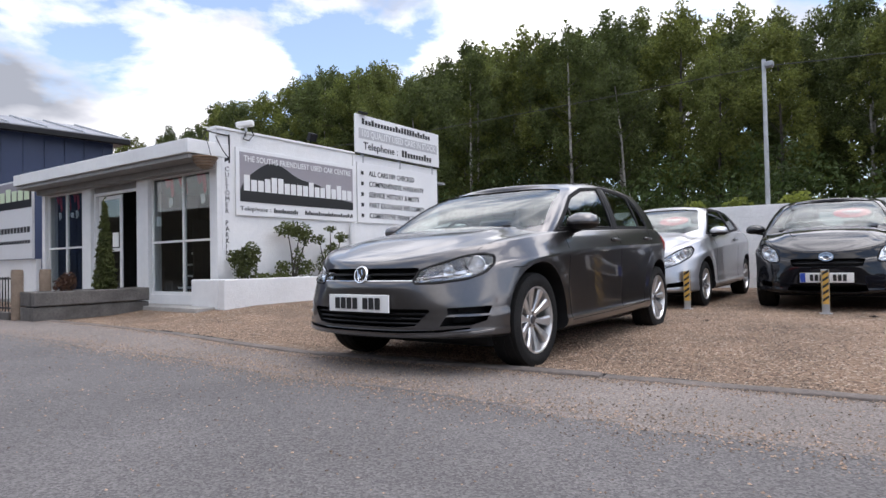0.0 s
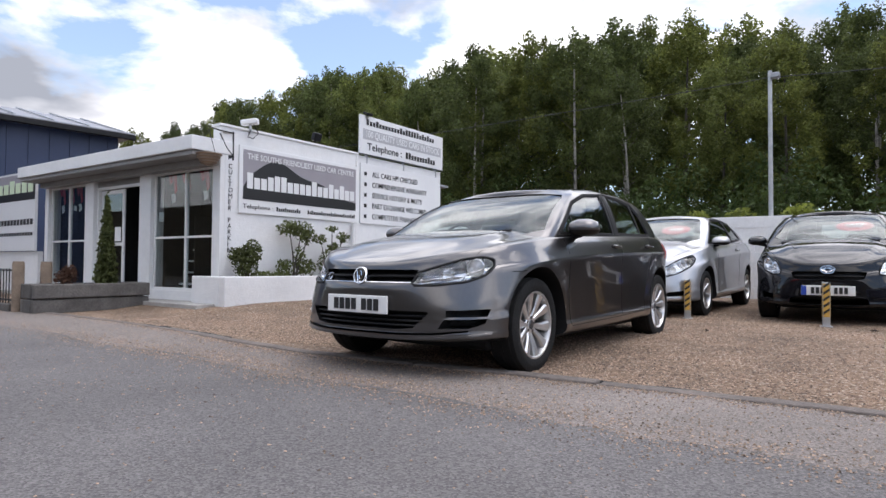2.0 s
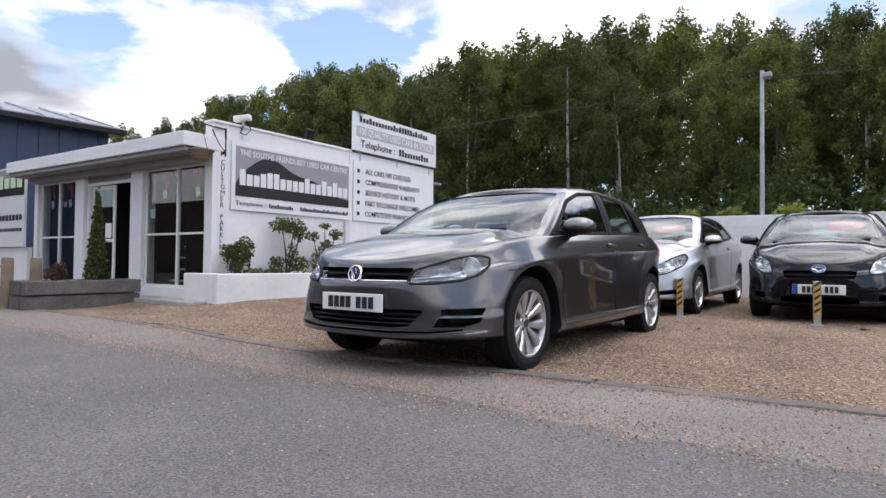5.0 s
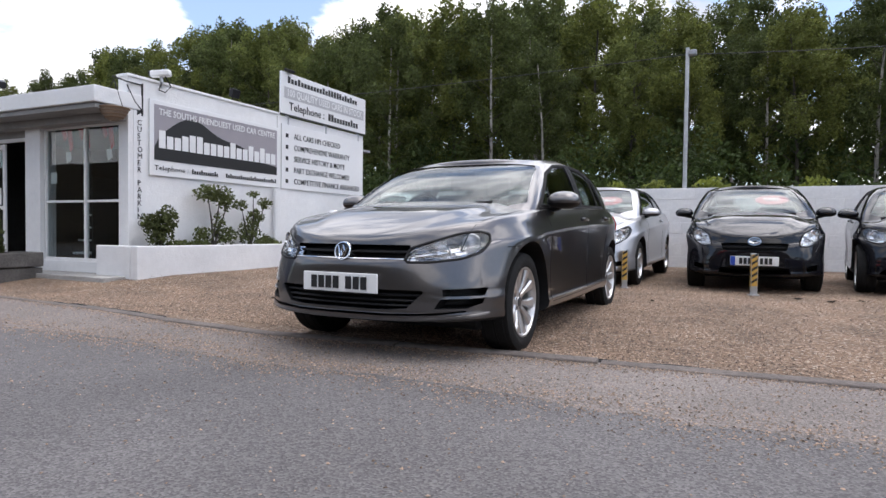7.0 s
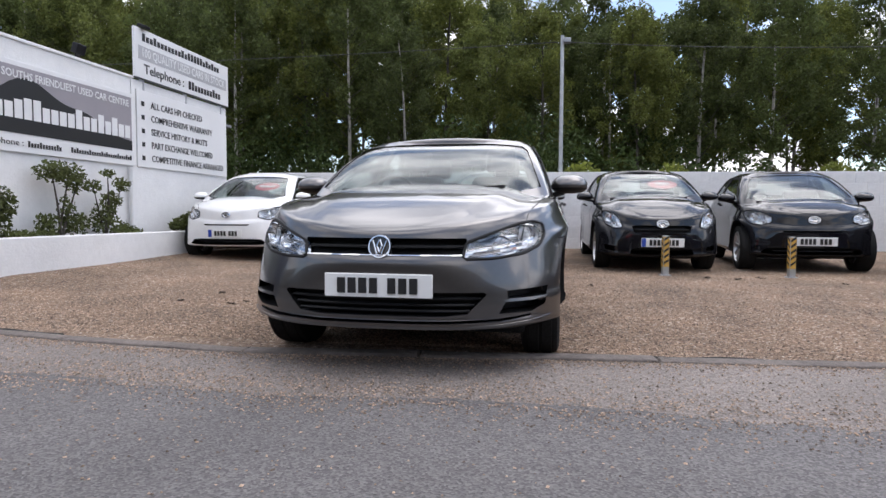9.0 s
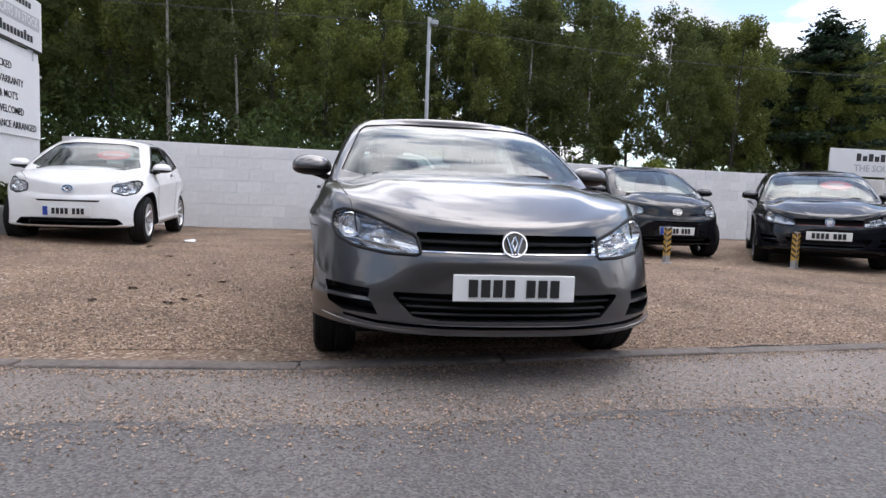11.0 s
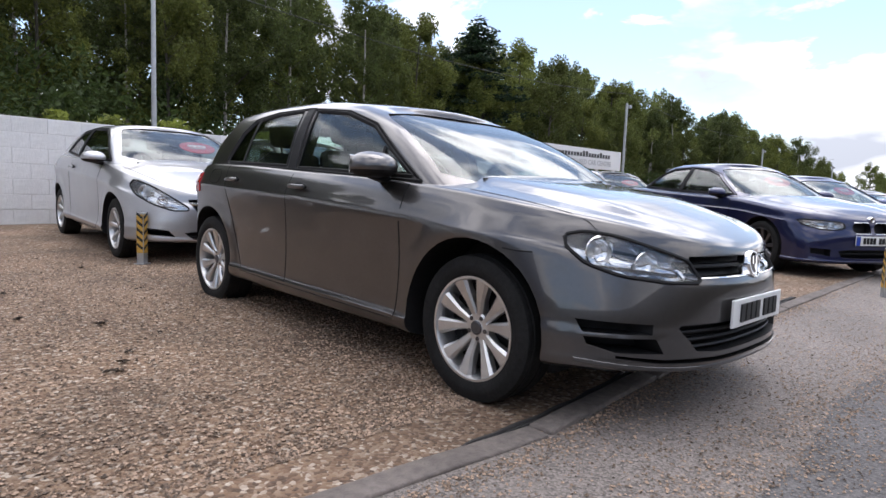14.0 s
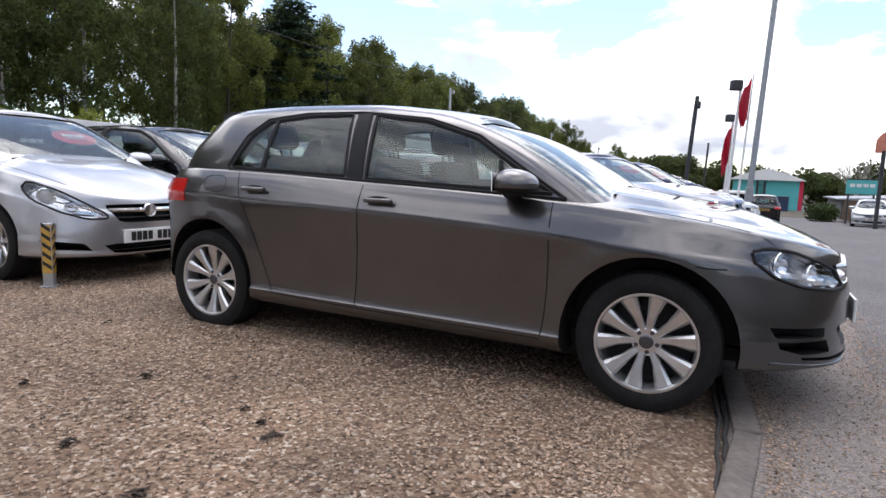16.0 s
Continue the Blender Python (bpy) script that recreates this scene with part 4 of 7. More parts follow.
# ---- striped bollards along the bays ----
def bollard(x, y, turn=0):
    b = thing("bollard", "square steel bollard with black and yellow stripes", "bollard", pose(x, y, ground_z(x, y), 0, 0, turn), "bay bollards")
    part("post", box((-0.035, -0.035, 0), (0.035, 0.035, 0.49), 0.004), M_STEEL, b)
    part("foot", box((-0.06, -0.05, 0), (0.06, 0.05, 0.012), 0.003), M_STEEL, b)
    for s in (-1, 1):
        part("tape", box((-0.030, s * 0.037 - 0.001, 0.11), (0.030, s * 0.037 + 0.001, 0.475)), M_TAPEYELLOW, b, "worn yellow tape")
        part("tape", box((s * 0.037 - 0.001, -0.030, 0.11), (s * 0.037 + 0.001, 0.030, 0.475)), M_TAPEYELLOW, b, "worn yellow tape")
    for k in range(5):
        z = 0.135 + 0.072 * k
        for s in (-1, 1):
            part("stripe", prism([(-0.030, z), (0.030, z + 0.045), (0.030, z + 0.075), (-0.030, z + 0.03)], s * 0.0385 - 0.001, s * 0.0385 + 0.001, "y"), M_INK, b)
            part("stripe", prism([(-0.030, z), (0.030, z + 0.045), (0.030, z + 0.075), (-0.030, z + 0.03)], s * 0.0385 - 0.001, s * 0.0385 + 0.001, "x"), M_INK, b)
    return b


BOLLARDS = [(0.68, 4.33, 8), (2.16, 4.25, 10), (3.60, 4.28, 5), (5.28, 3.97, 20), (5.45, 1.75, 40), (4.45, -0.50, 30), (-0.77, 4.38, 40)]
for x, y, a in BOLLARDS:
    bollard(x, y, a)
pp = thing("paper_scrap", "crumpled white paper scrap on the gravel", "litter", pose(-2.8, 5.75, ground_z(0, 5.75) + 0.01))
bm = bmesh.new()
bmesh.ops.create_icosphere(bm, subdivisions=2, radius=0.09)
for v in bm.verts:
    v.co *= 1 + 0.5 * noise.noise(v.co * 18)
    v.co.z *= 0.3
part("paper", bm, M_PAPER, pp)

# ---- lamp column behind the wall, cables ----
def lamp_column(x, y, h, label, mat=M_STEEL, r=0.045, head=True):
    t = thing("lamp_column", label, "lamp", pose(x, y, ground_z(x, y)))
    part("column", tube([(0, 0, 0), (0, 0, h)], [r, r * 0.8], 12), mat, t, "", 40)
    if head:
        part("lamp_head", box((0.02, -0.10, h - 0.16), (0.17, 0.06, h - 0.06), 0.02), M_LAMPGREY, t)
    return t


lamp_column(0.93, 9.18, 4.30, "plain galvanised lamp column behind the white wall")
# two unseen walls, added so that glass and paint mirror something dark
tagged(part("wall_across", box((-60, -15.3, -0.1), (30, -15.0, 4.2)), M_EARTH), "unseen plain dark wall added across the road to darken reflections", "wall", kind="structure")
tagged(part("wall_end", box((-42.3, -14.9, -0.1), (-42, -5.5, 6.0)), M_EARTH), "unseen plain dark wall added at the road's end to darken reflections", "wall", kind="structure")


# ==== cars ====
# A car stands with its front towards -y, its origin on the ground under the middle of the front axle.
def blend(t):
    t = min(max(t, 0.0), 1.0)
    return t * t * (3 - 2 * t)


def body_solid(c, inset=0.0):
    """The lower body: plan outlines stacked from sill to shoulder, closed by bonnet and floor."""
    bm = bmesh.new()
    nf, ns, nr, na = 20, 30, 14, 24
    rings, y0 = [], c["front"]
    stack, crease = c["stack"], c.get("shoulder")
    if crease:
        ns = 56
        tables = [[(row[0], row[k]) for row in stack] for k in (1, 2, 3)]
        vs = []
        for a, b in zip(stack, stack[1:]):
            n = max(1, math.ceil((b[0] - a[0]) / 0.05))
            vs += [a[0] + (b[0] - a[0]) * k / n for k in range(n)]
        stack = [(v, *[curve_value(t, v) for t in tables]) for v in vs + [stack[-1][0]]]
    for zf, w, yf, yr in stack:
        hw, fy, ry = c["half"] + w - inset, y0 + yf + inset, c["rear"] + yr - inset
        ring = []
        t = blend((zf - 0.35) / (0.45 if not crease else 0.75))
        df, dr = c["nose_depth"] * (0.82 + 0.18 * t), c["tail_depth"]
        for k in range(nf):
            a = math.pi / 2 * k / nf
            n = c["nose_n"] + (0.75 if not crease else 0.30) * (1 - t)
            ring.append((hw * math.sin(a) ** (2 / n), fy + df * (1 - max(math.cos(a), 0) ** (2 / n))))
        for k in range(ns + 1):
            t = k / ns
            ring.append((hw, fy + df + (ry - dr - fy - df) * t))
        for k in range(1, nr + 1):
            a = math.pi / 2 * (1 - k / nr)
            n = c["tail_n"]
            ring.append((hw * max(math.sin(a), 0) ** (2 / n), ry - dr * (1 - max(math.cos(a), 0) ** (2 / n))))
        out = []
        for x, y in ring:
            taper = 1 - c["tail_taper"] * max(0, (y - 1.6) / 2.0) ** 2 - c["nose_taper"] * max(0, (0.9 - y) / 1.8) ** 2
            zb = curve_value(c["bottom"], y) + inset
            zt = curve_value(c["top"], y) - inset
            x *= taper
            if not crease:
                z = zb + (zt - zb) * zf
            else:
                zc = min(max(curve_value(crease, y), zb + 0.02), zt - 0.02)
                z = zb + (zc - zb) * zf if zf < 1 else zc + (zt - zc) * (zf - 1)
                if 0.07 < zf < 0.4:
                    x += (-0.010 - w) * blend((0.45 - y) / 0.3) * x / hw
                if x > 0.5:
                    for axle in (0.0, c["base"]):
                        x += 0.011 * blend((0.50 - math.hypot(y - axle, z - c["wheel"])) / 0.10)
            out.append((x, y, z))
        rings.append(out)
    half = len(rings[0])
    loops = []
    for r in rings:
        left = [bm.verts.new(p) for p in r]
        right = [left[0]] + [bm.verts.new((-x, y, z)) for x, y, z in r[1:-1]] + [left[-1]]
        loops.append((left, right))
    for (l0, r0), (l1, r1) in zip(loops, loops[1:]):
        for i in range(half - 1):
            bm.faces.new((l0[i], l0[i + 1], l1[i + 1], l1[i]))
            bm.faces.new((r0[i], r1[i], r1[i + 1], r0[i + 1]))
    for (l, r), crown in ((loops[-1], True), (loops[0], False)):
        rows = []
        for i in range(half):
            a, b = l[i], r[i]
            if a is b:
                rows.append([a])
                continue
            row = [a]
            for k in range(1, na):
                t = k / na
                p = a.co.lerp(b.co, t)
                if crown:
                    u = abs(2 * t - 1)
                    p.z += min(1.0, abs(a.co.x) / 0.68) ** 1.6 * (curve_value(c["crown"], p.y) * (1 - u ** 2.6) + curve_value(c["crease"], p.y) * (1 - blend((u - 0.62) / 0.17)))
                row.append(bm.verts.new(p))
            row.append(b)
            rows.append(row)
        for p, q in zip(rows, rows[1:]):
            if len(p) == 1:
                for k in range(len(q) - 1):
                    bm.faces.new((p[0], q[k], q[k + 1]))
            elif len(q) == 1:
                for k in range(len(p) - 1):
                    bm.faces.new((p[k], q[0], p[k + 1]))
            else:
                for k in range(len(p) - 1):
                    bm.faces.new((p[k], q[k], q[k + 1], p[k + 1]))
    bmesh.ops.recalc_face_normals(bm, faces=bm.faces)
    return bm


def cabin_solid(c, inset=0.0, drop=0.0):
    """Pillars, windows and roof as one closed form from the belt line up."""
    bm = bmesh.new()
    nf, ns, nr, na, ng = 14, 26, 12, 12, 12
    loops = []
    for g in [k / ng for k in range(ng + 1)]:
        fy = curve_value(c["screen"], g) + inset * 1.3
        ry = curve_value(c["back"], g) - inset * 1.3
        hw = curve_value(c["tumble"], g) - inset
        df, dr = c["screen_depth"] * (1 - 0.3 * g), c["back_depth"]
        ring = []
        for k in range(nf):
            a = math.pi / 2 * k / nf
            ring.append((hw * math.sin(a) ** (2 / 3.6), fy + df * (1 - max(math.cos(a), 0) ** (2 / 3.6))))
        for k in range(ns + 1):
            ring.append((hw, fy + df + (ry - dr - fy - df) * k / ns))
        for k in range(1, nr + 1):
            a = math.pi / 2 * (1 - k / nr)
            n = c.get("back_n", 3.2)
            ring.append((hw * max(math.sin(a), 0) ** (2 / n), ry - dr * (1 - max(math.cos(a), 0) ** (2 / n))))
        out = []
        for x, y in ring:
            taper = 1 - c["cabin_taper"] * max(0, (y - 1.4) / 1.8) ** 2
            zb = curve_value(c["top"], y) - 0.05 - drop
            zr = curve_value(c["roof"], y) - inset
            out.append((x * taper, y, zb + (zr - zb) * g))
        left = [bm.verts.new(p) for p in out]
        right = [left[0]] + [bm.verts.new((-x, y, z)) for x, y, z in out[1:-1]] + [left[-1]]
        loops.append((left, right))
    half = len(loops[0][0])
    for (l0, r0), (l1, r1) in zip(loops, loops[1:]):
        for i in range(half - 1):
            bm.faces.new((l0[i], l0[i + 1], l1[i + 1], l1[i]))
            bm.faces.new((r0[i], r1[i], r1[i + 1], r0[i + 1]))
    for (l, r), crown in ((loops[-1], c["roof_crown"]), (loops[0], 0.0)):
        rows = []
        for i in range(half):
            a, b = l[i], r[i]
            if a is b:
                rows.append([a])
                continue
            row = [a]
            for k in range(1, na):
                p = a.co.lerp(b.co, k / na)
                w = min(1.0, abs(a.co.x) / 0.45)
                p.z += crown * w * (1 - abs(2 * k / na - 1) ** 2.4)
                row.append(bm.verts.new(p))
            rows.append(row + [b])
        for p, q in zip(rows, rows[1:]):
            if len(p) == 1:
                for k in range(len(q) - 1):
                    bm.faces.new((p[0], q[k], q[k + 1]))
            elif len(q) == 1:
                for k in range(len(p) - 1):
                    bm.faces.new((p[k], q[0], p[k + 1]))
            else:
                for k in range(len(p) - 1):
                    bm.faces.new((p[k], q[k], q[k + 1], p[k + 1]))
    bmesh.ops.recalc_face_normals(bm, faces=bm.faces)
    return bm


def tree_of(bm):
    from mathutils.bvhtree import BVHTree
    return BVHTree.FromBMesh(bm)


def skin_front(tree, x, z, out=0.0, rear=False):
    hit = tree.ray_cast(Vector((x, 9.0 if rear else -4.0, z)), Vector((0, -1 if rear else 1, 0)))
    y = hit[0].y if hit[0] else 0.0
    return Vector((x, y + out if rear else y - out, z))


def skin_side(tree, y, z, side, out=0.0):
    hit = tree.ray_cast(Vector((3.0 * side, y, z)), Vector((-side, 0, 0)))
    x = hit[0].x if hit[0] else 0.8 * side
    return Vector((x + side * out, y, z))


def skin_top(tree, x, y, out=0.0):
    hit = tree.ray_cast(Vector((x, y, 4.0)), Vector((0, 0, -1)))
    return Vector((x, y, (hit[0].z if hit[0] else 0.8) + out))


def ribbon(bm, pts, half, width_dir, lift, index=0):
    """A thin raised strip through points; width_dir gives the way across."""
    rows = []
    for i, p in enumerate(pts):
        d = (pts[min(i + 1, len(pts) - 1)] - pts[max(i - 1, 0)]).normalized()
        a = Vector(width_dir).cross(d)
        a = a.normalized() if a.length > 1e-4 else Vector((0, 0, 1))
        w, o = a * half, Vector(width_dir) * lift
        rows.append([bm.verts.new(p + w), bm.verts.new(p + w * 0.7 + o), bm.verts.new(p - w * 0.7 + o), bm.verts.new(p - w)])
    for r, s in zip(rows, rows[1:]):
        for k in range(3):
            bm.faces.new((r[k], s[k], s[k + 1], r[k + 1])).material_index = index
    return bm


def steps(a, b, n):
    return [Vector(a).lerp(Vector(b), k / n) for k in range(n + 1)]


def polyline(points, step=0.05):
    out = []
    for a, b in zip(points, points[1:]):
        a, b = Vector(a), Vector(b)
        n = max(1, int((b - a).length / step))
        out += [a.lerp(b, k / n) for k in range(n)]
    return out + [Vector(points[-1])]


def smooth_line(points, rounds=2):
    p = [Vector(q) for q in points]
    for _ in range(rounds):
        q = [p[0]]
        for a, b in zip(p, p[1:]):
            q += [a.lerp(b, 0.25), a.lerp(b, 0.75)]
        p = q + [p[-1]]
    return p


WHEELS = {}


def wheel_meshes(radius, rim, spokes, mat, pair):
    """The tyre, rim and hub cap of a wheel, shared by all wheels of a kind; its outside is at +x."""
    key = (radius, rim, spokes, mat.name, pair)
    if key in WHEELS:
        return WHEELS[key]
    tw = 0.105
    t = lathe([(-tw * 0.8, rim * 0.97), (-tw * 0.98, rim * 1.06), (-tw, (rim + radius) / 2), (-tw * 0.88, radius * 0.975), (-tw * 0.7, radius * 0.995),
               (-tw * 0.62, radius * 0.985), (-tw * 0.58, radius), (-tw * 0.1, radius * 1.0), (-tw * 0.06, radius * 0.985), (tw * 0.06, radius * 0.985), (tw * 0.1, radius),
               (tw * 0.58, radius), (tw * 0.62, radius * 0.985), (tw * 0.7, radius * 0.995), (tw * 0.88, radius * 0.975), (tw, (rim + radius) / 2 + 0.01),
               (tw * 1.0, (rim + radius) / 2 - 0.005), (tw * 0.97, rim * 1.07), (tw * 0.90, rim * 1.03), (tw * 0.78, rim * 0.98)], 64)
    tyre = solid(t, [M_RUBBER])
    tyre.shade_smooth()
    tyre.set_sharp_from_angle(angle=radians(40))
    r = lathe([(tw * 0.84, rim * 1.035), (tw * 0.93, rim * 1.03), (tw * 0.93, rim * 0.985), (tw * 0.80, rim * 0.955), (tw * 0.30, rim * 0.93), (-tw * 0.8, rim * 0.93)], 64)
    for k in range(spokes):
        offs = (-1, 1) if pair else (0,)
        for o in offs:
            mid = 2 * math.pi * (k + 0.5) / spokes
            a, a2 = mid + o * radians(15.5), mid + o * radians(18)
            wi, wo = (0.021, 0.040) if pair else (0.022, 0.026)
            verts = []
            for rr, ang, w, xo, th in ((rim * 0.22, mid + o * radians(13), wi * 0.72, tw * 0.52, 0.05), (rim * 0.55, a, wi, tw * 0.68, 0.04), (rim * 0.975, a2, wo, tw * 0.84, 0.035)):
                u, v = Vector((0, math.cos(ang), math.sin(ang))), Vector((0, -math.sin(ang), math.cos(ang)))
                c0 = u * rr
                verts.append([r.verts.new(c0 + v * w * s + Vector((x, 0, 0))) for s, x in ((-1, xo - th), (-1, xo - 0.010), (-0.62, xo), (0.62, xo), (1, xo - 0.010), (1, xo - th))])
            for p, q in zip(verts, verts[1:]):
                for i in range(5):
                    r.faces.new((p[i], q[i], q[i + 1], p[i + 1]))
    c = lathe([(tw * 0.2, rim * 0.31), (tw * 0.48, rim * 0.30), (tw * 0.54, rim * 0.26), (tw * 0.54, rim * 0.15), (tw * 0.58, rim * 0.145)], 32)
    me = bpy.data.meshes.new("c")
    c.to_mesh(me)
    c.free()
    r.from_mesh(me)
    bpy.data.meshes.remove(me)
    bmesh.ops.recalc_face_normals(r, faces=r.faces)
    rimm = solid(r, [mat])
    rimm.shade_smooth()
    rimm.set_sharp_from_angle(angle=radians(30))
    cap = lathe([(tw * 0.48, rim * 0.15), (tw * 0.60, rim * 0.14), (tw * 0.63, rim * 0.11), (tw * 0.62, rim * 0.08), (tw * 0.64, 0.001)], 24)
    for k in range(5):
        a = 2 * math.pi * k / 5
        add_tube(cap, [(tw * 0.43, math.cos(a) * rim * 0.22, math.sin(a) * rim * 0.22), (tw * 0.565, math.cos(a) * rim * 0.22, math.sin(a) * rim * 0.22)], 0.010, 8)
    capm = solid(cap, [M_ALLOYDARK])
    d = lathe([(tw * 0.02, rim * 0.90), (tw * 0.05, rim * 0.70), (tw * 0.08, rim * 0.66), (tw * 0.08, 0.01)], 32)
    disc = solid(d, [M_PLASTIC])
    WHEELS[key] = (tyre, rimm, capm, disc)
    return WHEELS[key]


def seat_mesh():
    bm = bmesh.new()
    add_box(bm, (-0.25, -0.26, 0.0), (0.25, 0.27, 0.16), 0.05)
    add_box(bm, (-0.24, -0.06, 0.0), (0.24, 0.06, 0.62), 0.05, 0, pose(0, 0.30, 0.10, -16))
    add_box(bm, (-0.13, -0.045, 0.0), (0.13, 0.045, 0.19), 0.04, 0, pose(0, 0.50, 0.74, -10))
    add_tube(bm, [(-0.05, 0.47, 0.66), (-0.05, 0.50, 0.78)], 0.008, 6)
    add_tube(bm, [(0.05, 0.47, 0.66), (0.05, 0.50, 0.78)], 0.008, 6)
    return solid(bm, [M_FABRIC])


SEAT = None


def plate_parts(car, tree, z, eu, mark, rear=False):
    """A number plate with bars where its characters stand."""
    y = skin_front(tree, 0.0, z, 0.006, rear).y
    s = -1 if not rear else 1
    p = part("number_plate", box((-0.26, -0.006, -0.0555), (0.26, 0.006, 0.0555), 0.004), M_PLATE if not rear else M_TAPEYELLOW, car, "white number plate with dark bars" if not rear else "yellow number plate with dark bars")
    p.location = (0, y + s * 0.004, z)
    x0, x1 = (-0.165 if eu else -0.20), 0.20
    n = 7
    w = (x1 - x0) / (n + 0.7)
    for k in range(n):
        x = x0 + w * (k + (0.7 if k > 3 else 0)) + 0.004
        b = part("bar", box((x, s * 0.010 - 0.003, -0.036), (x + w - 0.014, s * 0.010 + 0.003, 0.036)), M_INK, p)
    if eu:
        part("band", box((-0.257, s * 0.009 - 0.003, -0.053), (-0.205, s * 0.009 + 0.003, 0.053)), M_EUBLUE, p)
    return p


def badge_part(car, tree, z, r, kind):
    """A round or oval maker's mark as a plain bright shape."""
    p0 = skin_front(tree, 0, z, 0.0)
    sx = 1.0 if kind == "round" else 1.45
    bm = lathe([(0.03, r), (-0.012, r), (-0.020, r * 0.93), (-0.020, r * 0.84), (-0.010, r * 0.80)], 40, "y")
    ring = part("badge", bm, M_CHROME, car, "round chrome badge", 40)
    bm = lathe([(-0.010, r * 0.81), (-0.0105, 0.001)], 40, "y")
    part("backing", bm, M_CHROME if kind == "plain" else M_GLOSS, ring)
    if kind == "plain":
        ring.location = p0 + Vector((0, -0.004, 0))
        return ring
    bm = bmesh.new()
    if kind == "round":
        for pts in (((-0.60, 0.50), (-0.22, -0.60)), ((0.60, 0.50), (0.22, -0.60)), ((0.0, 0.55), (-0.20, 0.0), (0.0, -0.50), (0.20, 0.0), (0.0, 0.55))):
            q = [Vector((a * r, -0.014, b * r)) for a, b in pts]
            for a, b in zip(q, q[1:]):
                add_tube(bm, [a, b], r * 0.085, 6)
    else:
        for rr, sq in ((0.45, 0.6), (0.75, 0.3)):
            q = [Vector((rr * r * math.cos(t), -0.012, sq * r * math.sin(t))) for t in [2 * math.pi * k / 20 for k in range(21)]]
            for a, b in zip(q, q[1:]):
                add_tube(bm, [a, b], r * 0.07, 5)
    part("mark", bm, M_CHROME, ring, "plain bright shape")
    ring.location, ring.scale = p0, (sx, 1, 1)
    ring.rotation_euler = (radians(-12), 0, 0)
    return ring


def make_car(name, label, c, paint, m, detail=True, group="cars in the yard", card="", eu=False, glass=None):
    """One car with body, cabin, glass, lamps, wheels, mirrors, seats and plates."""
    global SEAT
    car = thing(name, label, "car", m, group)
    glass = glass or M_GLASS
    skin = body_solid(c)
    tree = tree_of(skin)
    body = solid(skin)
    # wheel arches and cabin well
    cut = bmesh.new()
    R = c["wheel"]
    for y, hw in ((0.0, c["half"]), (c["base"], c["half"])):
        for s in (-1, 1):
            k = len(cut.verts)
            r = bmesh.ops.create_cone(cut, cap_ends=True, segments=40, radius1=R + c["arch_gap"], radius2=R + c["arch_gap"], depth=0.5,
                                      matrix=Matrix.Translation((s * (hw - 0.02), y, R + 0.005)) @ Matrix.Rotation(math.pi / 2, 4, "Y"))
    for f in cut.faces:
        f.material_index = 1
    body = boolean(body, solid(cut))
    cut = bmesh.new()
    add_box(cut, (-c["half"] + 0.15, curve_value(c["screen"], 0) + 0.32, 0.34), (c["half"] - 0.15, c["rear"] - 0.42, 1.6), 0, 1)
    body = boolean(body, solid(cut))
    # openings in the skin: lamps, grilles
    lamps = c["lamps"]
    grilles = list(c["grilles"]) + [mirrored(poly) for poly in c["grilles_pair"]] + list(c["grilles_pair"])
    for polys, index in ((grilles, 1), ([lamps, mirrored(lamps)], 2)):
        core = body_solid(c, 0.075 if index == 1 else 0.055)
        for f in core.faces:
            f.material_index = index
        cut = bmesh.new()
        for poly in polys:
            prism(poly, c["front"] - 0.3, 0.12, "y", index, cut)
        body = boolean(body, boolean(solid(cut), solid(core)))
    shell = mesh_part("body", finish(body, [paint, M_PLASTIC, c.get("lamp_inside", M_LAMPPALE)]), car)
    # lamps: lens and bowls
    for poly, s in ((lamps, 1), (mirrored(lamps), -1)):
        lens = boolean(solid(prism(poly, c["front"] - 0.3, 0.12, "y")), solid(body_solid(c, -0.002)), "INTERSECT")
        lens = boolean(lens, solid(body_solid(c, 0.006)))
        lamp = mesh_part("headlight", finish(lens, [M_LENS]), car, "clear headlight with bright bowls")
        lamp.visible_shadow = False
        cx = sum(p[0] for p in poly) / len(poly)
        for (lx, lz, lr) in c["bowls"]:
            q = skin_front(tree, s * lx, lz, -0.040)
            bm = lathe([(-0.020, lr * 1.06), (-0.024, lr * 1.02), (-0.020, lr * 0.98), (-0.010, lr * 0.93), (0.004, lr * 0.70), (0.010, lr * 0.3), (0.010, 0.002)], 28, "y")
            bo = part("bowl", bm, M_BOWL, lamp, "", 40)
            bo.location = q
            bo.rotation_euler = (0, 0, radians(28 * s))
            bm = bmesh.new()
            bmesh.ops.create_uvsphere(bm, u_segments=12, v_segments=8, radius=lr * 0.34)
            bu = part("bulb", bm, M_LENS if lr < 0.05 else M_ALLOY, lamp, "", 60)
            bu.location = q + Vector((0, 0.0, 0))
        # bright fin along the foot of the lamp
        xs = sorted(q[0] for q in poly)
        zs = min(q[1] for q in poly)
        bm = bmesh.new()
        ribbon(bm, [skin_front(tree, xs[0] + (xs[-1] - xs[0]) * (0.12 + 0.66 * k / 10), zs + 0.022 + 0.03 * (k / 10 if s > 0 else 1 - k / 10), -0.022) for k in range(11)], 0.009, (0, -1, 0), 0.010)
        part("fin", bm, M_BOWL, lamp)
        # dark seal round the lens
        bm = bmesh.new()
        ring = [skin_front(tree, p[0], p[1], 0.001) for p in poly + poly[:1]]
        add_tube(bm, ring, 0.0082, 6)
        part("seal", bm, M_PLASTIC, lamp)
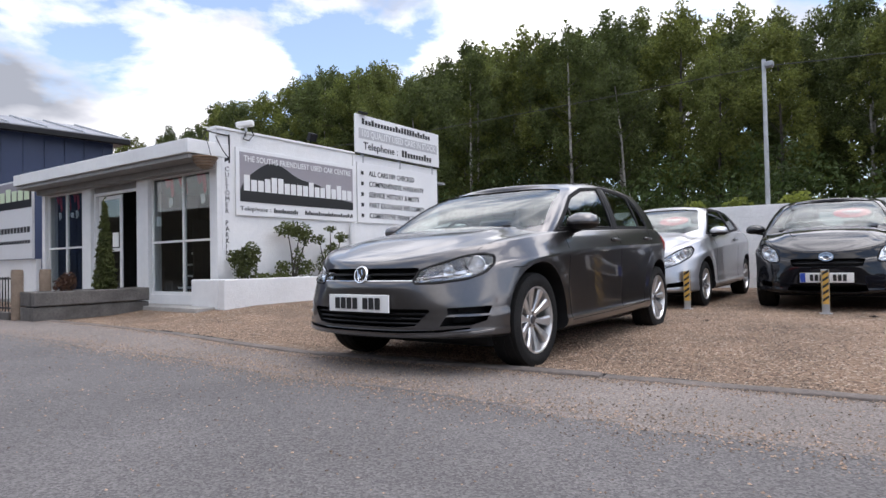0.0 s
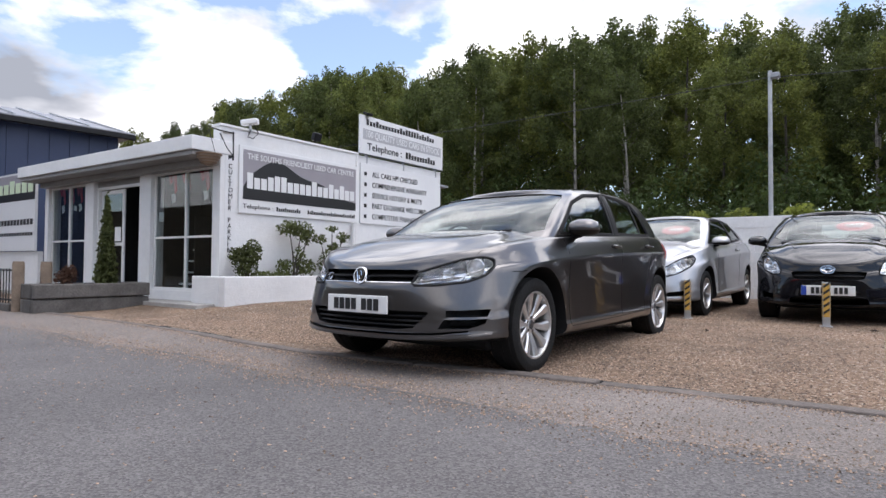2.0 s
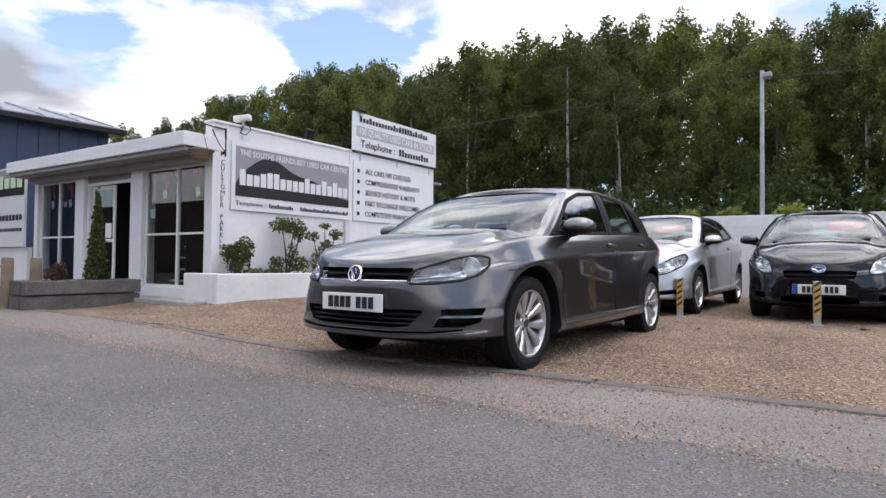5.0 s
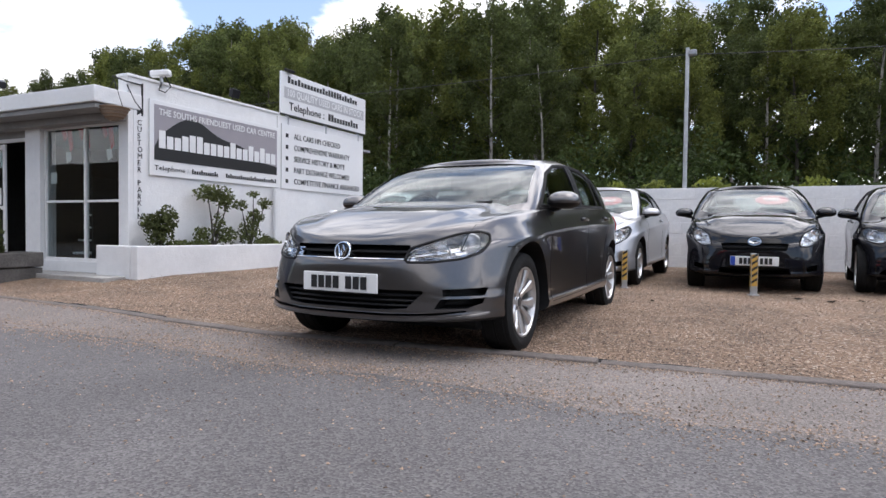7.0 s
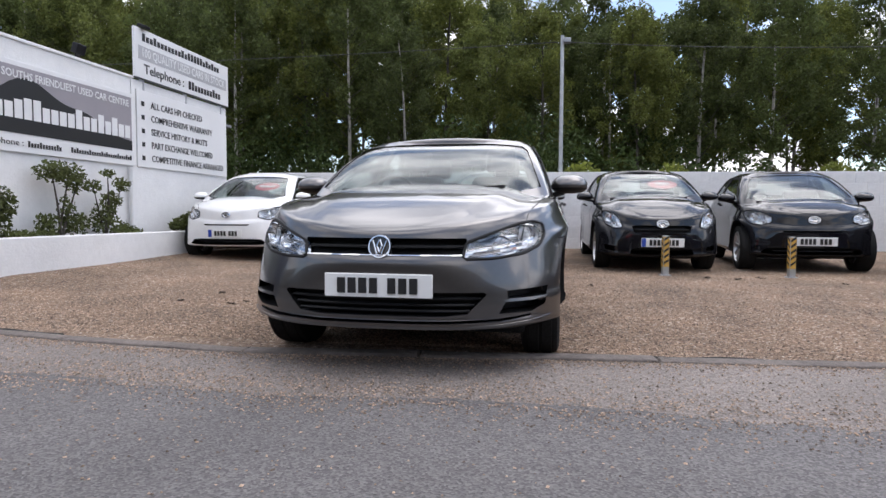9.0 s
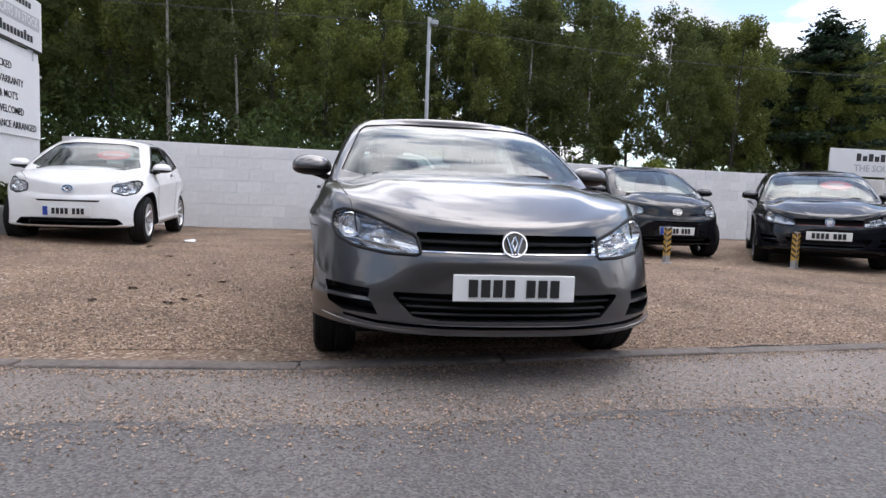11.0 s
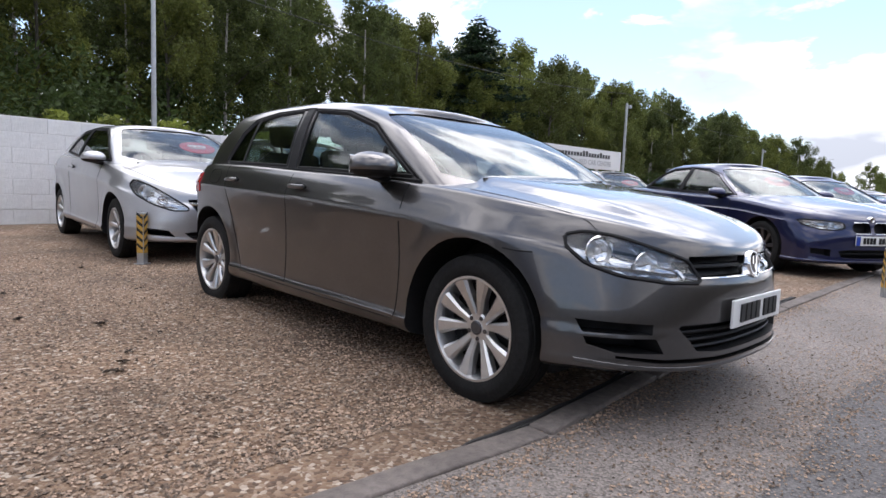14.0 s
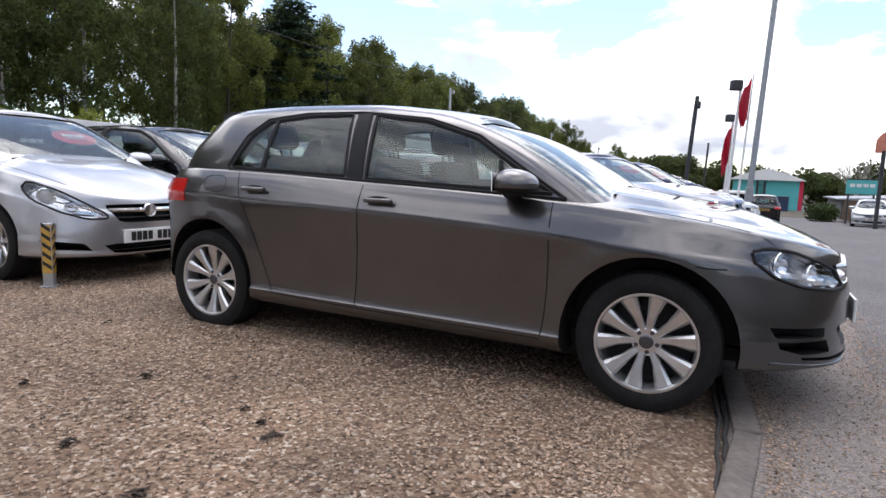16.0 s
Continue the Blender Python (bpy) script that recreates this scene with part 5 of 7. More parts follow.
    # slats in the grilles
    for k, (x0, x1, z, hh, mat) in enumerate(c["slats"]):
        for sg in ((1,) if x0 < 0 else (1, -1)):
            bm = bmesh.new()
            pts = [skin_front(tree, sg * (x0 + (x1 - x0) * i / 16), z, -0.026 if mat is M_PLASTIC else (-0.010 if mat is M_GLOSS else 0.002)) for i in range(17)]
            ends = []
            for p in pts:
                ends.append([bm.verts.new(p + Vector((0, a, b))) for a, b in ((0.03, -hh), (0, -hh), (-0.004, 0), (0, hh), (0.03, hh))])
            for p, q in zip(ends, ends[1:]):
                for i in range(5):
                    bm.faces.new((p[i], p[(i + 1) % 5], q[(i + 1) % 5], q[i]))
            bmesh.ops.recalc_face_normals(bm, faces=bm.faces)
            part("grille_bar", bm, mat, car, "thin bright trim bar" if mat is M_CHROME else "")
    # cabin shell, then panes
    outer, hollow = cabin_solid(c), cabin_solid(c, 0.045, 0.12)
    ctree = tree_of(outer)
    for f in hollow.faces:
        f.material_index = 2
    cabin = boolean(solid(outer), solid(hollow))
    cut = bmesh.new()
    for poly in c["side_panes"]:
        prism(poly, -1.4, 1.4, "x", 1, cut)
    cabin = boolean(cabin, solid(cut))
    scr, bck = c["screen_pane"], c["back_pane"]
    y_mid = c["mid"]
    cut = prism(scr, -1.5, y_mid, "y", 1)
    prism(bck, y_mid + 0.2, 6.0, "y", 1, cut)
    cabin = boolean(cabin, solid(cut))
    mesh_part("cabin", finish(cabin, [paint, M_PLASTIC, M_LINING]), car)
    if "spoiler" in c:
        y0, y1, hw = c["spoiler"]
        rows = []
        bm = bmesh.new()
        for k in range(17):
            x = hw * (k / 8 - 1)
            u = abs(x) / hw
            a = skin_top(ctree, x, y0, 0.001)
            b = Vector((x, y1 - 0.10 * u ** 2.5, a.z - 0.020))
            rows.append([bm.verts.new(p) for p in (a, a.lerp(b, 0.5) + Vector((0, 0, 0.006)), b, b + Vector((0, -0.012, -0.034)), a + Vector((0, 0.02, -0.075)))])
        for p, q in zip(rows, rows[1:]):
            for i in range(5):
                bm.faces.new((p[i], p[(i + 1) % 5], q[(i + 1) % 5], q[i]))
        bm.faces.new(rows[0]), bm.faces.new(rows[-1][::-1])
        bmesh.ops.recalc_face_normals(bm, faces=bm.faces)
        part("roof_spoiler", bm, paint, car, "", 35)
    lay_out, lay_in = solid(cabin_solid(c, 0.004)), solid(cabin_solid(c, 0.009))
    for pane, bmp, mat in [("side_window", [prism(p, -1.4, -0.2, "x"), prism(p, 0.2, 1.4, "x")], glass if k == 0 else (c["rear_glass"] or glass)) for k, p in enumerate(c["side_panes"])] + \
            [("windscreen", [prism(scr, -1.5, y_mid, "y")], M_GLASS), ("rear_window", [prism(bck, y_mid + 0.2, 6.0, "y")], c["rear_glass"] or glass)]:
        for b in bmp:
            g = boolean(solid(b), lay_out.copy(), "INTERSECT")
            g = boolean(g, lay_in.copy())
            o = mesh_part(pane, finish(g, [mat]), car)
            o.visible_shadow = False
    # black frames round the side windows
    if detail:
        for s in (-1, 1):
            for poly in (c["dlo"],):
                bm = bmesh.new()
                pts = [skin_side(ctree, p.x, p.y, s, 0.001) for p in polyline([Vector(q) for q in poly + poly[:1]], 0.06)]
                ribbon(bm, pts, 0.010, (s, 0, 0), 0.004)
                part("window_seal", bm, M_PLASTIC, car)
            for poly in c["side_panes"]:
                bm = bmesh.new()
                pts = [skin_side(ctree, p.x, p.y, s, 0.0008) for p in polyline([Vector(q) for q in poly + poly[:1]], 0.06)]
                ribbon(bm, pts, 0.011, (s, 0, 0), 0.003)
                part("pane_seal", bm, M_PLASTIC, car)
            for (y0, z0), (y1, z1), w in c["pillars"]:
                bm = bmesh.new()
                ribbon(bm, [skin_side(ctree, y0 + (y1 - y0) * k / 8, z0 + (z1 - z0) * k / 8, s, 0.0012) for k in range(9)], w, (s, 0, 0), 0.004)
                part("pillar_trim", bm, M_PLASTIC, car)
    # shut lines, handles, mirrors
    for s in (-1, 1):
        for line in c["shut_lines"]:
            bm = bmesh.new()
            ribbon(bm, [skin_side(tree, p.x, p.y, s, 0.0008) for p in polyline(smooth_line([Vector(q) for q in line]), 0.04)], 0.0032, (s, 0, 0), 0.0012)
            part("shut_line", bm, M_PLASTIC, car)
        if s < 0 and "flap" in c:
            bm = bmesh.new()
            loop = rounded(c["flap"], 0.22, 2)
            ribbon(bm, [skin_side(tree, p.x, p.y, s, 0.0008) for p in polyline(loop + loop[:1], 0.02)], 0.0022, (s, 0, 0), 0.0012)
            part("fuel_flap", bm, M_PLASTIC, car, "thin dark joint round the fuel flap")
        for y, z in c["handles"]:
            p = skin_side(tree, y, z, s)
            bm = bmesh.new()
            bmesh.ops.create_uvsphere(bm, u_segments=16, v_segments=10, radius=1.0)
            bmesh.ops.scale(bm, vec=(0.006, 0.085, 0.028), verts=bm.verts)
            cup = part("handle_cup", bm, M_PLASTIC, car, "", 60)
            cup.location = p
            bm = box((-0.012, -0.09, -0.0125), (0.012, 0.075, 0.0125), 0.009)
            h = part("door_handle", bm, paint, car, "", 50)
            h.location = p + Vector((s * 0.026, 0, 0.004))
        my, mz = c["mirror"]
        q = skin_side(ctree, my + 0.05, mz - 0.02, s)
        bm = bmesh.new()
        r = bmesh.ops.create_uvsphere(bm, u_segments=20, v_segments=14, radius=1.0)
        for v in bm.verts:
            v.co.x = math.copysign(abs(v.co.x) ** 0.8, v.co.x)
            if v.co.y > 0:
                v.co.y *= 0.55
            if v.co.z < -0.3:
                v.co.z = -0.3 + (v.co.z + 0.3) * 0.6
        bmesh.ops.scale(bm, vec=(0.120, 0.128, 0.073), verts=bm.verts)
        for f in bm.faces:
            f.material_index = 1 if f.calc_center_median().z < -0.020 else 0
        mi = part("mirror", bm, [paint, M_PLASTIC], car, "", 40)
        mi.location = q + Vector((s * 0.125, -0.02, 0.02))
        g = part("mirror_glass", box((-0.085, -0.004, -0.042), (0.085, 0.004, 0.045), 0.003), M_CHROME, mi)
        g.location = (0, 0.064, 0.008)
        bm = bmesh.new()
        add_box(bm, (-0.09, -0.035, -0.02), (0.06, 0.03, 0.015), 0.01)
        arm = part("mirror_arm", bm, M_PLASTIC, mi)
        arm.location = (-s * 0.09, 0.02, -0.055)
        arm.rotation_euler = (0, radians(-14 * s), 0)
    # sill strip and bonnet gap
    for s in (-1, 1):
        bm = bmesh.new()
        ribbon(bm, [skin_top(tree, s * x, y, 0.0004) for x, y in [(p.x, p.y) for p in polyline(smooth_line([Vector(q) for q in c["bonnet_line"]]), 0.05)]], 0.0042, (0, 0, 1), 0.0012)
        part("bonnet_gap", bm, M_PLASTIC, car)
    if c["lip"]:
        z, hh, mat = c["lip"]
        bm = bmesh.new()
        n = 28
        xs = [(-1 + 2 * k / n) * (c["half"] * 0.90) for k in range(n + 1)]
        pts = [skin_front(tree, x, z + 0.05 * (abs(x) / c["half"]) ** 4, 0.004) for x in xs]
        ribbon(bm, pts, hh, (0, -1, 0), 0.004)
        part("bumper_lip", bm, mat, car, "", 40)
    # wheels
    tyre, rim, cap, disc = wheel_meshes(c["wheel"], c["rim"], c["spokes"][0], c["spokes"][1], c["spokes"][2])
    for y in (0.0, c["base"]):
        for s in (-1, 1):
            hub = mesh_part("wheel", tyre, car, "black tyre on a %s rim" % ("dark" if c["spokes"][1] is M_ALLOYDARK else "silver"))
            hub.location = (s * (c["half"] - c["tuck"]), y, c["wheel"] - 0.006)
            hub.rotation_euler = (radians(11 * s + 17 * y), 0, 0 if s > 0 else math.pi)
            mesh_part("rim", rim, hub)
            mesh_part("hub_cap", cap, hub)
            mesh_part("brake", disc, hub)
    # floor pan
    part("underbody", box((-c["half"] + 0.22, c["front"] + 0.52, 0.15), (c["half"] - 0.22, c["rear"] - 0.25, 0.30), 0.03), M_PLASTIC, car)
    # inside
    if SEAT is None:
        SEAT = seat_mesh()
    sy = curve_value(c["screen"], 0) + 1.05
    for x, y in ((-0.36, sy), (0.36, sy), (-0.34, sy + 0.85), (0.34, sy + 0.85)):
        if y < c["rear"] - 0.75:
            st = mesh_part("seat", SEAT, car, "dark cloth seat with headrest")
            st.location = (x, y, 0.42 * c["roof"][2][1] / 1.41)
    dy = curve_value(c["screen"], 0)
    bz = curve_value(c["top"], dy + 0.3)
    bm = box((-c["half"] + 0.17, dy + 0.16, bz - 0.30), (c["half"] - 0.17, dy + 0.62, bz - 0.02), 0.06)
    part("dashboard", bm, M_PLASTIC, car, "", 40)
    bm = bmesh.new()
    q = [Vector((0.17 * math.cos(t), 0, 0.17 * math.sin(t))) for t in [2 * math.pi * k / 24 for k in range(25)]]
    for a, b in zip(q, q[1:]):
        add_tube(bm, [a, b], 0.014, 6)
    for a in (0, math.pi, 1.5 * math.pi):
        add_tube(bm, [(0, 0, 0), (0.17 * math.cos(a), 0, 0.17 * math.sin(a))], 0.016, 6)
    sw = part("steering_wheel", bm, M_PLASTIC, car)
    sw.location, sw.rotation_euler = (-0.36, dy + 0.72, bz + 0.0), (radians(-24), 0, 0)
    # wipers on the screen foot
    for x0, x1 in ((-0.55, 0.02), (-0.02, 0.50)):
        bm = bmesh.new()
        pts = [skin_front(ctree, x0 + (x1 - x0) * k / 6, bz + 0.035 + 0.02 * k / 6, 0.012) for k in range(7)]
        add_tube(bm, pts, 0.008, 6)
        part("wiper", bm, M_PLASTIC, car)
    plate_parts(car, tree, c["plate_z"], eu, "")
    plate_parts(car, tree, 0.75, eu, "", True)
    badge_part(car, tree, c["badge"][0], c["badge"][1], c["badge"][2])
    for s in (-1, 1):
        bm = bmesh.new()
        tl = [(0.50, 0.80), (0.80, 0.79), (1.0, 0.82), (1.0, 0.945), (0.52, 0.93)]
        tl = [(s * a * c["half"] / 0.9, b) for a, b in tl]
        l = boolean(solid(prism(tl if s > 0 else tl[::-1], c["rear"] - c.get("tail_wrap", 0.30), c["rear"] + 0.2, "y")), solid(body_solid(c, -0.006)), "INTERSECT")
        mesh_part("tail_light", finish(l, [M_TAIL]), car, "red tail light")
    if card:
        q = skin_front(ctree, 0.24, bz + 0.245, -0.075)
        bm = lathe([(-0.004, 0.001), (-0.004, 0.17), (0.004, 0.17), (0.004, 0.001)], 28, "y")
        pc = part("price_card", bm, M_REDCARD, car, "red oval price card with pale bars")
        pc.location, pc.scale, pc.rotation_euler = q, (1.2, 1, 0.80), (radians(-62), 0, 0)
        if card == "SOLD":
            lettering(card, 0.10, M_PAPER, pc, pose(-0.115, -0.006, 0.0, 90, 0, 0), width=0.23, bold=0.002)
        for k in range(0 if card == "SOLD" else 4):
            part("price_bar", box((-0.085 + 0.045 * k, -0.009, 0.005), (-0.055 + 0.045 * k, -0.005, 0.065)), M_PAPER, pc)
        part("price_bar", box((-0.07, -0.009, -0.045), (0.07, -0.005, -0.022)), M_SIGNLIGHT, pc)
    return car


def car_spec(**over):
    """A small hatchback in metres; each car overrides what sets it apart."""
    half = over.get("half", 0.885)
    L = over.get("front", -0.86)
    c = dict(half=half, front=-0.86, base=2.632, rear=3.34, wheel=0.316, rim=0.218, arch_gap=0.045, tuck=0.125, spokes=(5, M_ALLOY, True),
             nose_depth=0.80, tail_depth=0.55, nose_n=2.25, tail_n=2.6, nose_taper=0.03, tail_taper=0.05, cabin_taper=0.10,
             bottom=[(-0.86, 0.180), (0.6, 0.178), (1.4, 0.182), (2.2, 0.188), (3.4, 0.25)],
             top=[(-0.86, 0.718), (-0.72, 0.772), (-0.5, 0.828), (-0.15, 0.884), (0.4, 0.932), (1.2, 0.945), (2.2, 0.965), (3.0, 0.985), (3.4, 0.95)],
             crown=[(-0.86, 0.015), (-0.5, 0.034), (0.1, 0.055), (0.5, 0.062), (3.4, 0.05)],
             crease=[(-0.86, 0.0), (-0.6, 0.008), (-0.2, 0.017), (0.3, 0.019), (0.5, 0.0)],
             screen=[(0, 0.12), (0.3, 0.40), (0.6, 0.71), (0.85, 0.98), (1, 1.20)], back=[(0, 3.31), (0.4, 3.26), (0.8, 3.13), (1, 3.04)],
             tumble=[(0, 0.80), (0.25, 0.765), (0.6, 0.70), (0.85, 0.63), (0.95, 0.585), (1, 0.52)],
             screen_depth=0.40, back_depth=0.30, roof=[(0.2, 1.35), (1.0, 1.366), (1.7, 1.398), (2.4, 1.395), (3.1, 1.335)], roof_crown=0.030,
             side_panes=[], dlo=[], pillars=[], screen_pane=[], back_pane=[], mid=1.7, rear_glass=None,
             lamps=[], bowls=[], grilles=[], grilles_pair=[], slats=[], shut_lines=[], handles=[], mirror=(0.62, 1.0), lip=None,
             bonnet_line=[(0.60, -0.60), (0.70, -0.1), (0.72, 0.30)], plate_z=0.455, badge=(0.632, 0.058, "round"),
             stack=[(0.0, -0.09, 0.10, -0.10), (0.025, -0.037, 0.038, -0.05), (0.05, -0.016, 0.013, -0.02), (0.08, -0.013, 0.006, -0.012), (0.10, -0.021, 0.010, -0.010), (0.20, -0.020, 0.010, -0.004),
                    (0.36, -0.018, 0.010, 0.0), (0.46, -0.014, 0.006, 0.0), (0.52, -0.012, 0.0, 0.0), (0.62, -0.008, -0.002, -0.003), (0.69, -0.004, 0.003, -0.005), (0.735, -0.001, 0.020, -0.007), (0.785, 0.003, 0.026, -0.010), (0.800, -0.004, 0.028, -0.012), (0.815, -0.0085, 0.031, -0.014), (0.87, -0.0155, 0.036, -0.026),
                    (0.93, -0.021, 0.044, -0.045), (0.965, -0.028, 0.052, -0.06), (0.985, -0.038, 0.064, -0.08), (1.0, -0.056, 0.086, -0.11)])
    c.update(over)
    return c


# levels from sill to shoulder crease (1.0) to belt (2.0): height, side, nose and tail offsets
CREASED = [(0.0, -0.09, 0.10, -0.10), (0.03, -0.035, 0.030, -0.05), (0.07, -0.012, 0.006, -0.02), (0.12, -0.004, 0.0, -0.012), (0.15, -0.004, 0.003, -0.010), (0.168, -0.012, 0.005, -0.008), (0.20, -0.015, 0.006, -0.004),
           (0.40, -0.018, 0.006, 0.0), (0.60, -0.015, 0.004, 0.0), (0.80, -0.009, 0.002, 0.0), (0.90, -0.004, 0.004, -0.002), (0.96, -0.001, 0.012, -0.004), (1.0, 0.0, 0.022, -0.006), (1.03, -0.0015, 0.026, -0.010),
           (1.10, -0.006, 0.032, -0.015), (1.4, -0.024, 0.038, -0.035), (1.7, -0.045, 0.044, -0.06), (1.88, -0.062, 0.050, -0.07), (1.96, -0.070, 0.058, -0.085), (2.0, -0.084, 0.075, -0.10)]


# ---- the grey hatchback in the foreground ----
golf = car_spec(
    lamp_inside=M_LAMPIN, front=-0.835, rear=3.32, tail_n=2.7, tail_depth=0.58, tail_taper=0.09, half=0.880, tuck=0.143, arch_gap=0.062, nose_depth=0.90, nose_n=2.25, nose_taper=0.02,
    bottom=[(-0.84, 0.234), (-0.4, 0.232), (0.5, 0.205), (2.2, 0.215), (2.9, 0.25), (3.4, 0.29)],
    shoulder=[(-0.84, 0.592), (-0.5, 0.664), (-0.32, 0.702), (0.12, 0.738), (0.44, 0.768), (1.5, 0.822), (2.3, 0.842), (3.0, 0.865), (3.4, 0.87)],
    top=[(-0.84, 0.680), (-0.72, 0.735), (-0.5, 0.797), (-0.15, 0.857), (0.41, 0.915), (1.5, 0.966), (2.5, 1.002), (3.0, 1.005), (3.4, 0.95)],
    crown=[(-0.86, 0.010), (-0.5, 0.028), (0.1, 0.048), (0.5, 0.055), (3.4, 0.05)],
    crease=[(-0.86, 0.0), (-0.6, 0.010), (-0.2, 0.020), (0.3, 0.022), (0.5, 0.0)],
    stack=CREASED,
    screen=[(0, 0.05), (0.18, 0.19), (0.41, 0.37), (0.63, 0.56), (0.77, 0.70), (0.9, 0.86), (1, 1.02)], back=[(0, 3.17), (0.4, 3.13), (0.8, 3.00), (1, 2.94)], back_depth=0.45, back_n=2.8, cabin_taper=0.06, tail_wrap=0.50,
    tumble=[(0, 0.805), (0.25, 0.770), (0.6, 0.708), (0.85, 0.648), (0.95, 0.610), (1, 0.555)], screen_depth=0.34,
    roof=[(0.2, 1.318), (1.0, 1.332), (1.25, 1.363), (1.66, 1.398), (2.12, 1.401), (2.53, 1.385), (2.85, 1.350), (3.15, 1.300)], roof_crown=0.034,
    lamps=rounded([(0.384, 0.578), (0.52, 0.580), (0.66, 0.600), (0.735, 0.640), (0.757, 0.690), (0.745, 0.742), (0.70, 0.757), (0.63, 0.745), (0.485, 0.688), (0.40, 0.655)], 0.14, 1),
    bowls=[(0.668, 0.685, 0.054), (0.545, 0.642, 0.044)],
    grilles=[[(-0.388, 0.592), (0.388, 0.592), (0.404, 0.645), (0.398, 0.674), (-0.398, 0.674), (-0.404, 0.645)],
             rounded([(-0.40, 0.310), (0.40, 0.310), (0.50, 0.412), (0.485, 0.424), (-0.485, 0.424), (-0.50, 0.412)], 0.12, 1),
             [(-0.30, 0.276), (0.30, 0.276), (0.56, 0.284), (0.70, 0.302), (0.700, 0.312), (0.555, 0.298), (0.30, 0.291), (-0.30, 0.291), (-0.555, 0.298), (-0.700, 0.312), (-0.70, 0.302), (-0.56, 0.284)]],
    grilles_pair=[[(0.595, 0.390), (0.770, 0.392), (0.780, 0.438), (0.590, 0.428)], [(0.555, 0.320), (0.70, 0.322), (0.765, 0.350), (0.772, 0.378), (0.585, 0.376)]],
    slats=[(-0.385, 0.385, 0.634, 0.007, M_PLASTIC), (-0.386, 0.386, 0.594, 0.0042, M_CHROME), (-0.42, 0.42, 0.333, 0.006, M_PLASTIC), (-0.44, 0.44, 0.362, 0.006, M_PLASTIC), (-0.47, 0.47, 0.392, 0.006, M_PLASTIC)],
    side_panes=[[(0.47, 0.945), (0.90, 1.207), (1.20, 1.296), (1.53, 1.331), (1.51, 0.982)], [(1.645, 0.992), (1.69, 1.337), (2.0, 1.330), (2.28, 1.298), (2.40, 1.21), (2.50, 1.035), (2.47, 1.015)]],
    dlo=[(0.40, 0.922), (0.89, 1.220), (1.20, 1.309), (1.62, 1.347), (2.02, 1.345), (2.30, 1.312), (2.43, 1.215), (2.53, 1.03), (2.50, 1.0), (1.6, 0.972)],
    pillars=[((0.73, 0.955), (0.75, 1.10), 0.012), ((1.58, 0.975), (1.615, 1.350), 0.055), ((2.25, 1.01), (2.225, 1.315), 0.014)],
    screen_pane=rounded([(-0.735, 0.93), (0.735, 0.93), (0.600, 1.285), (0.32, 1.316), (-0.32, 1.316), (-0.600, 1.285)], 0.10, 1),
    back_pane=[(-0.56, 1.05), (0.56, 1.05), (0.49, 1.30), (-0.49, 1.30)],
    shut_lines=[[(0.455, 0.91), (0.446, 0.62), (0.452, 0.40), (0.468, 0.283)], [(1.50, 0.965), (1.50, 0.60), (1.512, 0.300)], [(2.40, 0.995), (2.37, 0.90), (2.31, 0.777), (2.25, 0.647), (2.16, 0.45), (2.10, 0.310)],
                [(0.47, 0.272), (1.5, 0.283), (2.10, 0.300)], [(-0.30, 0.668), (-0.24, 0.668), (-0.18, 0.674)]],
    bonnet_line=[(0.645, -0.56), (0.72, -0.25), (0.745, 0.12)], handles=[(1.376, 0.868), (2.236, 0.893)], flap=[(2.47, 0.865), (2.655, 0.872), (2.665, 0.965), (2.485, 0.968)], mirror=(0.60, 0.985), lip=(0.256, 0.008, M_GOLF), rear_glass=M_GLASS, spoiler=(2.58, 2.945, 0.50))
make_car("hatchback_car", "dark grey metallic five-door hatchback parked across the gravel edge", golf, M_GOLF, pose(0, 0, 0), True)


# ---- the other cars ----
SHUT3 = [[(0.52, 0.92), (0.50, 0.60), (0.54, 0.36), (0.62, 0.24)], [(1.80, 0.95), (1.86, 0.60), (1.80, 0.30)], [(0.6, 0.245), (1.8, 0.255)]]


def sunk(outline, d):
    """An outline, or a list of them, set lower by d."""
    return [(q[0], q[1] - d) if isinstance(q[0], (int, float)) else sunk(q, d) for q in outline]


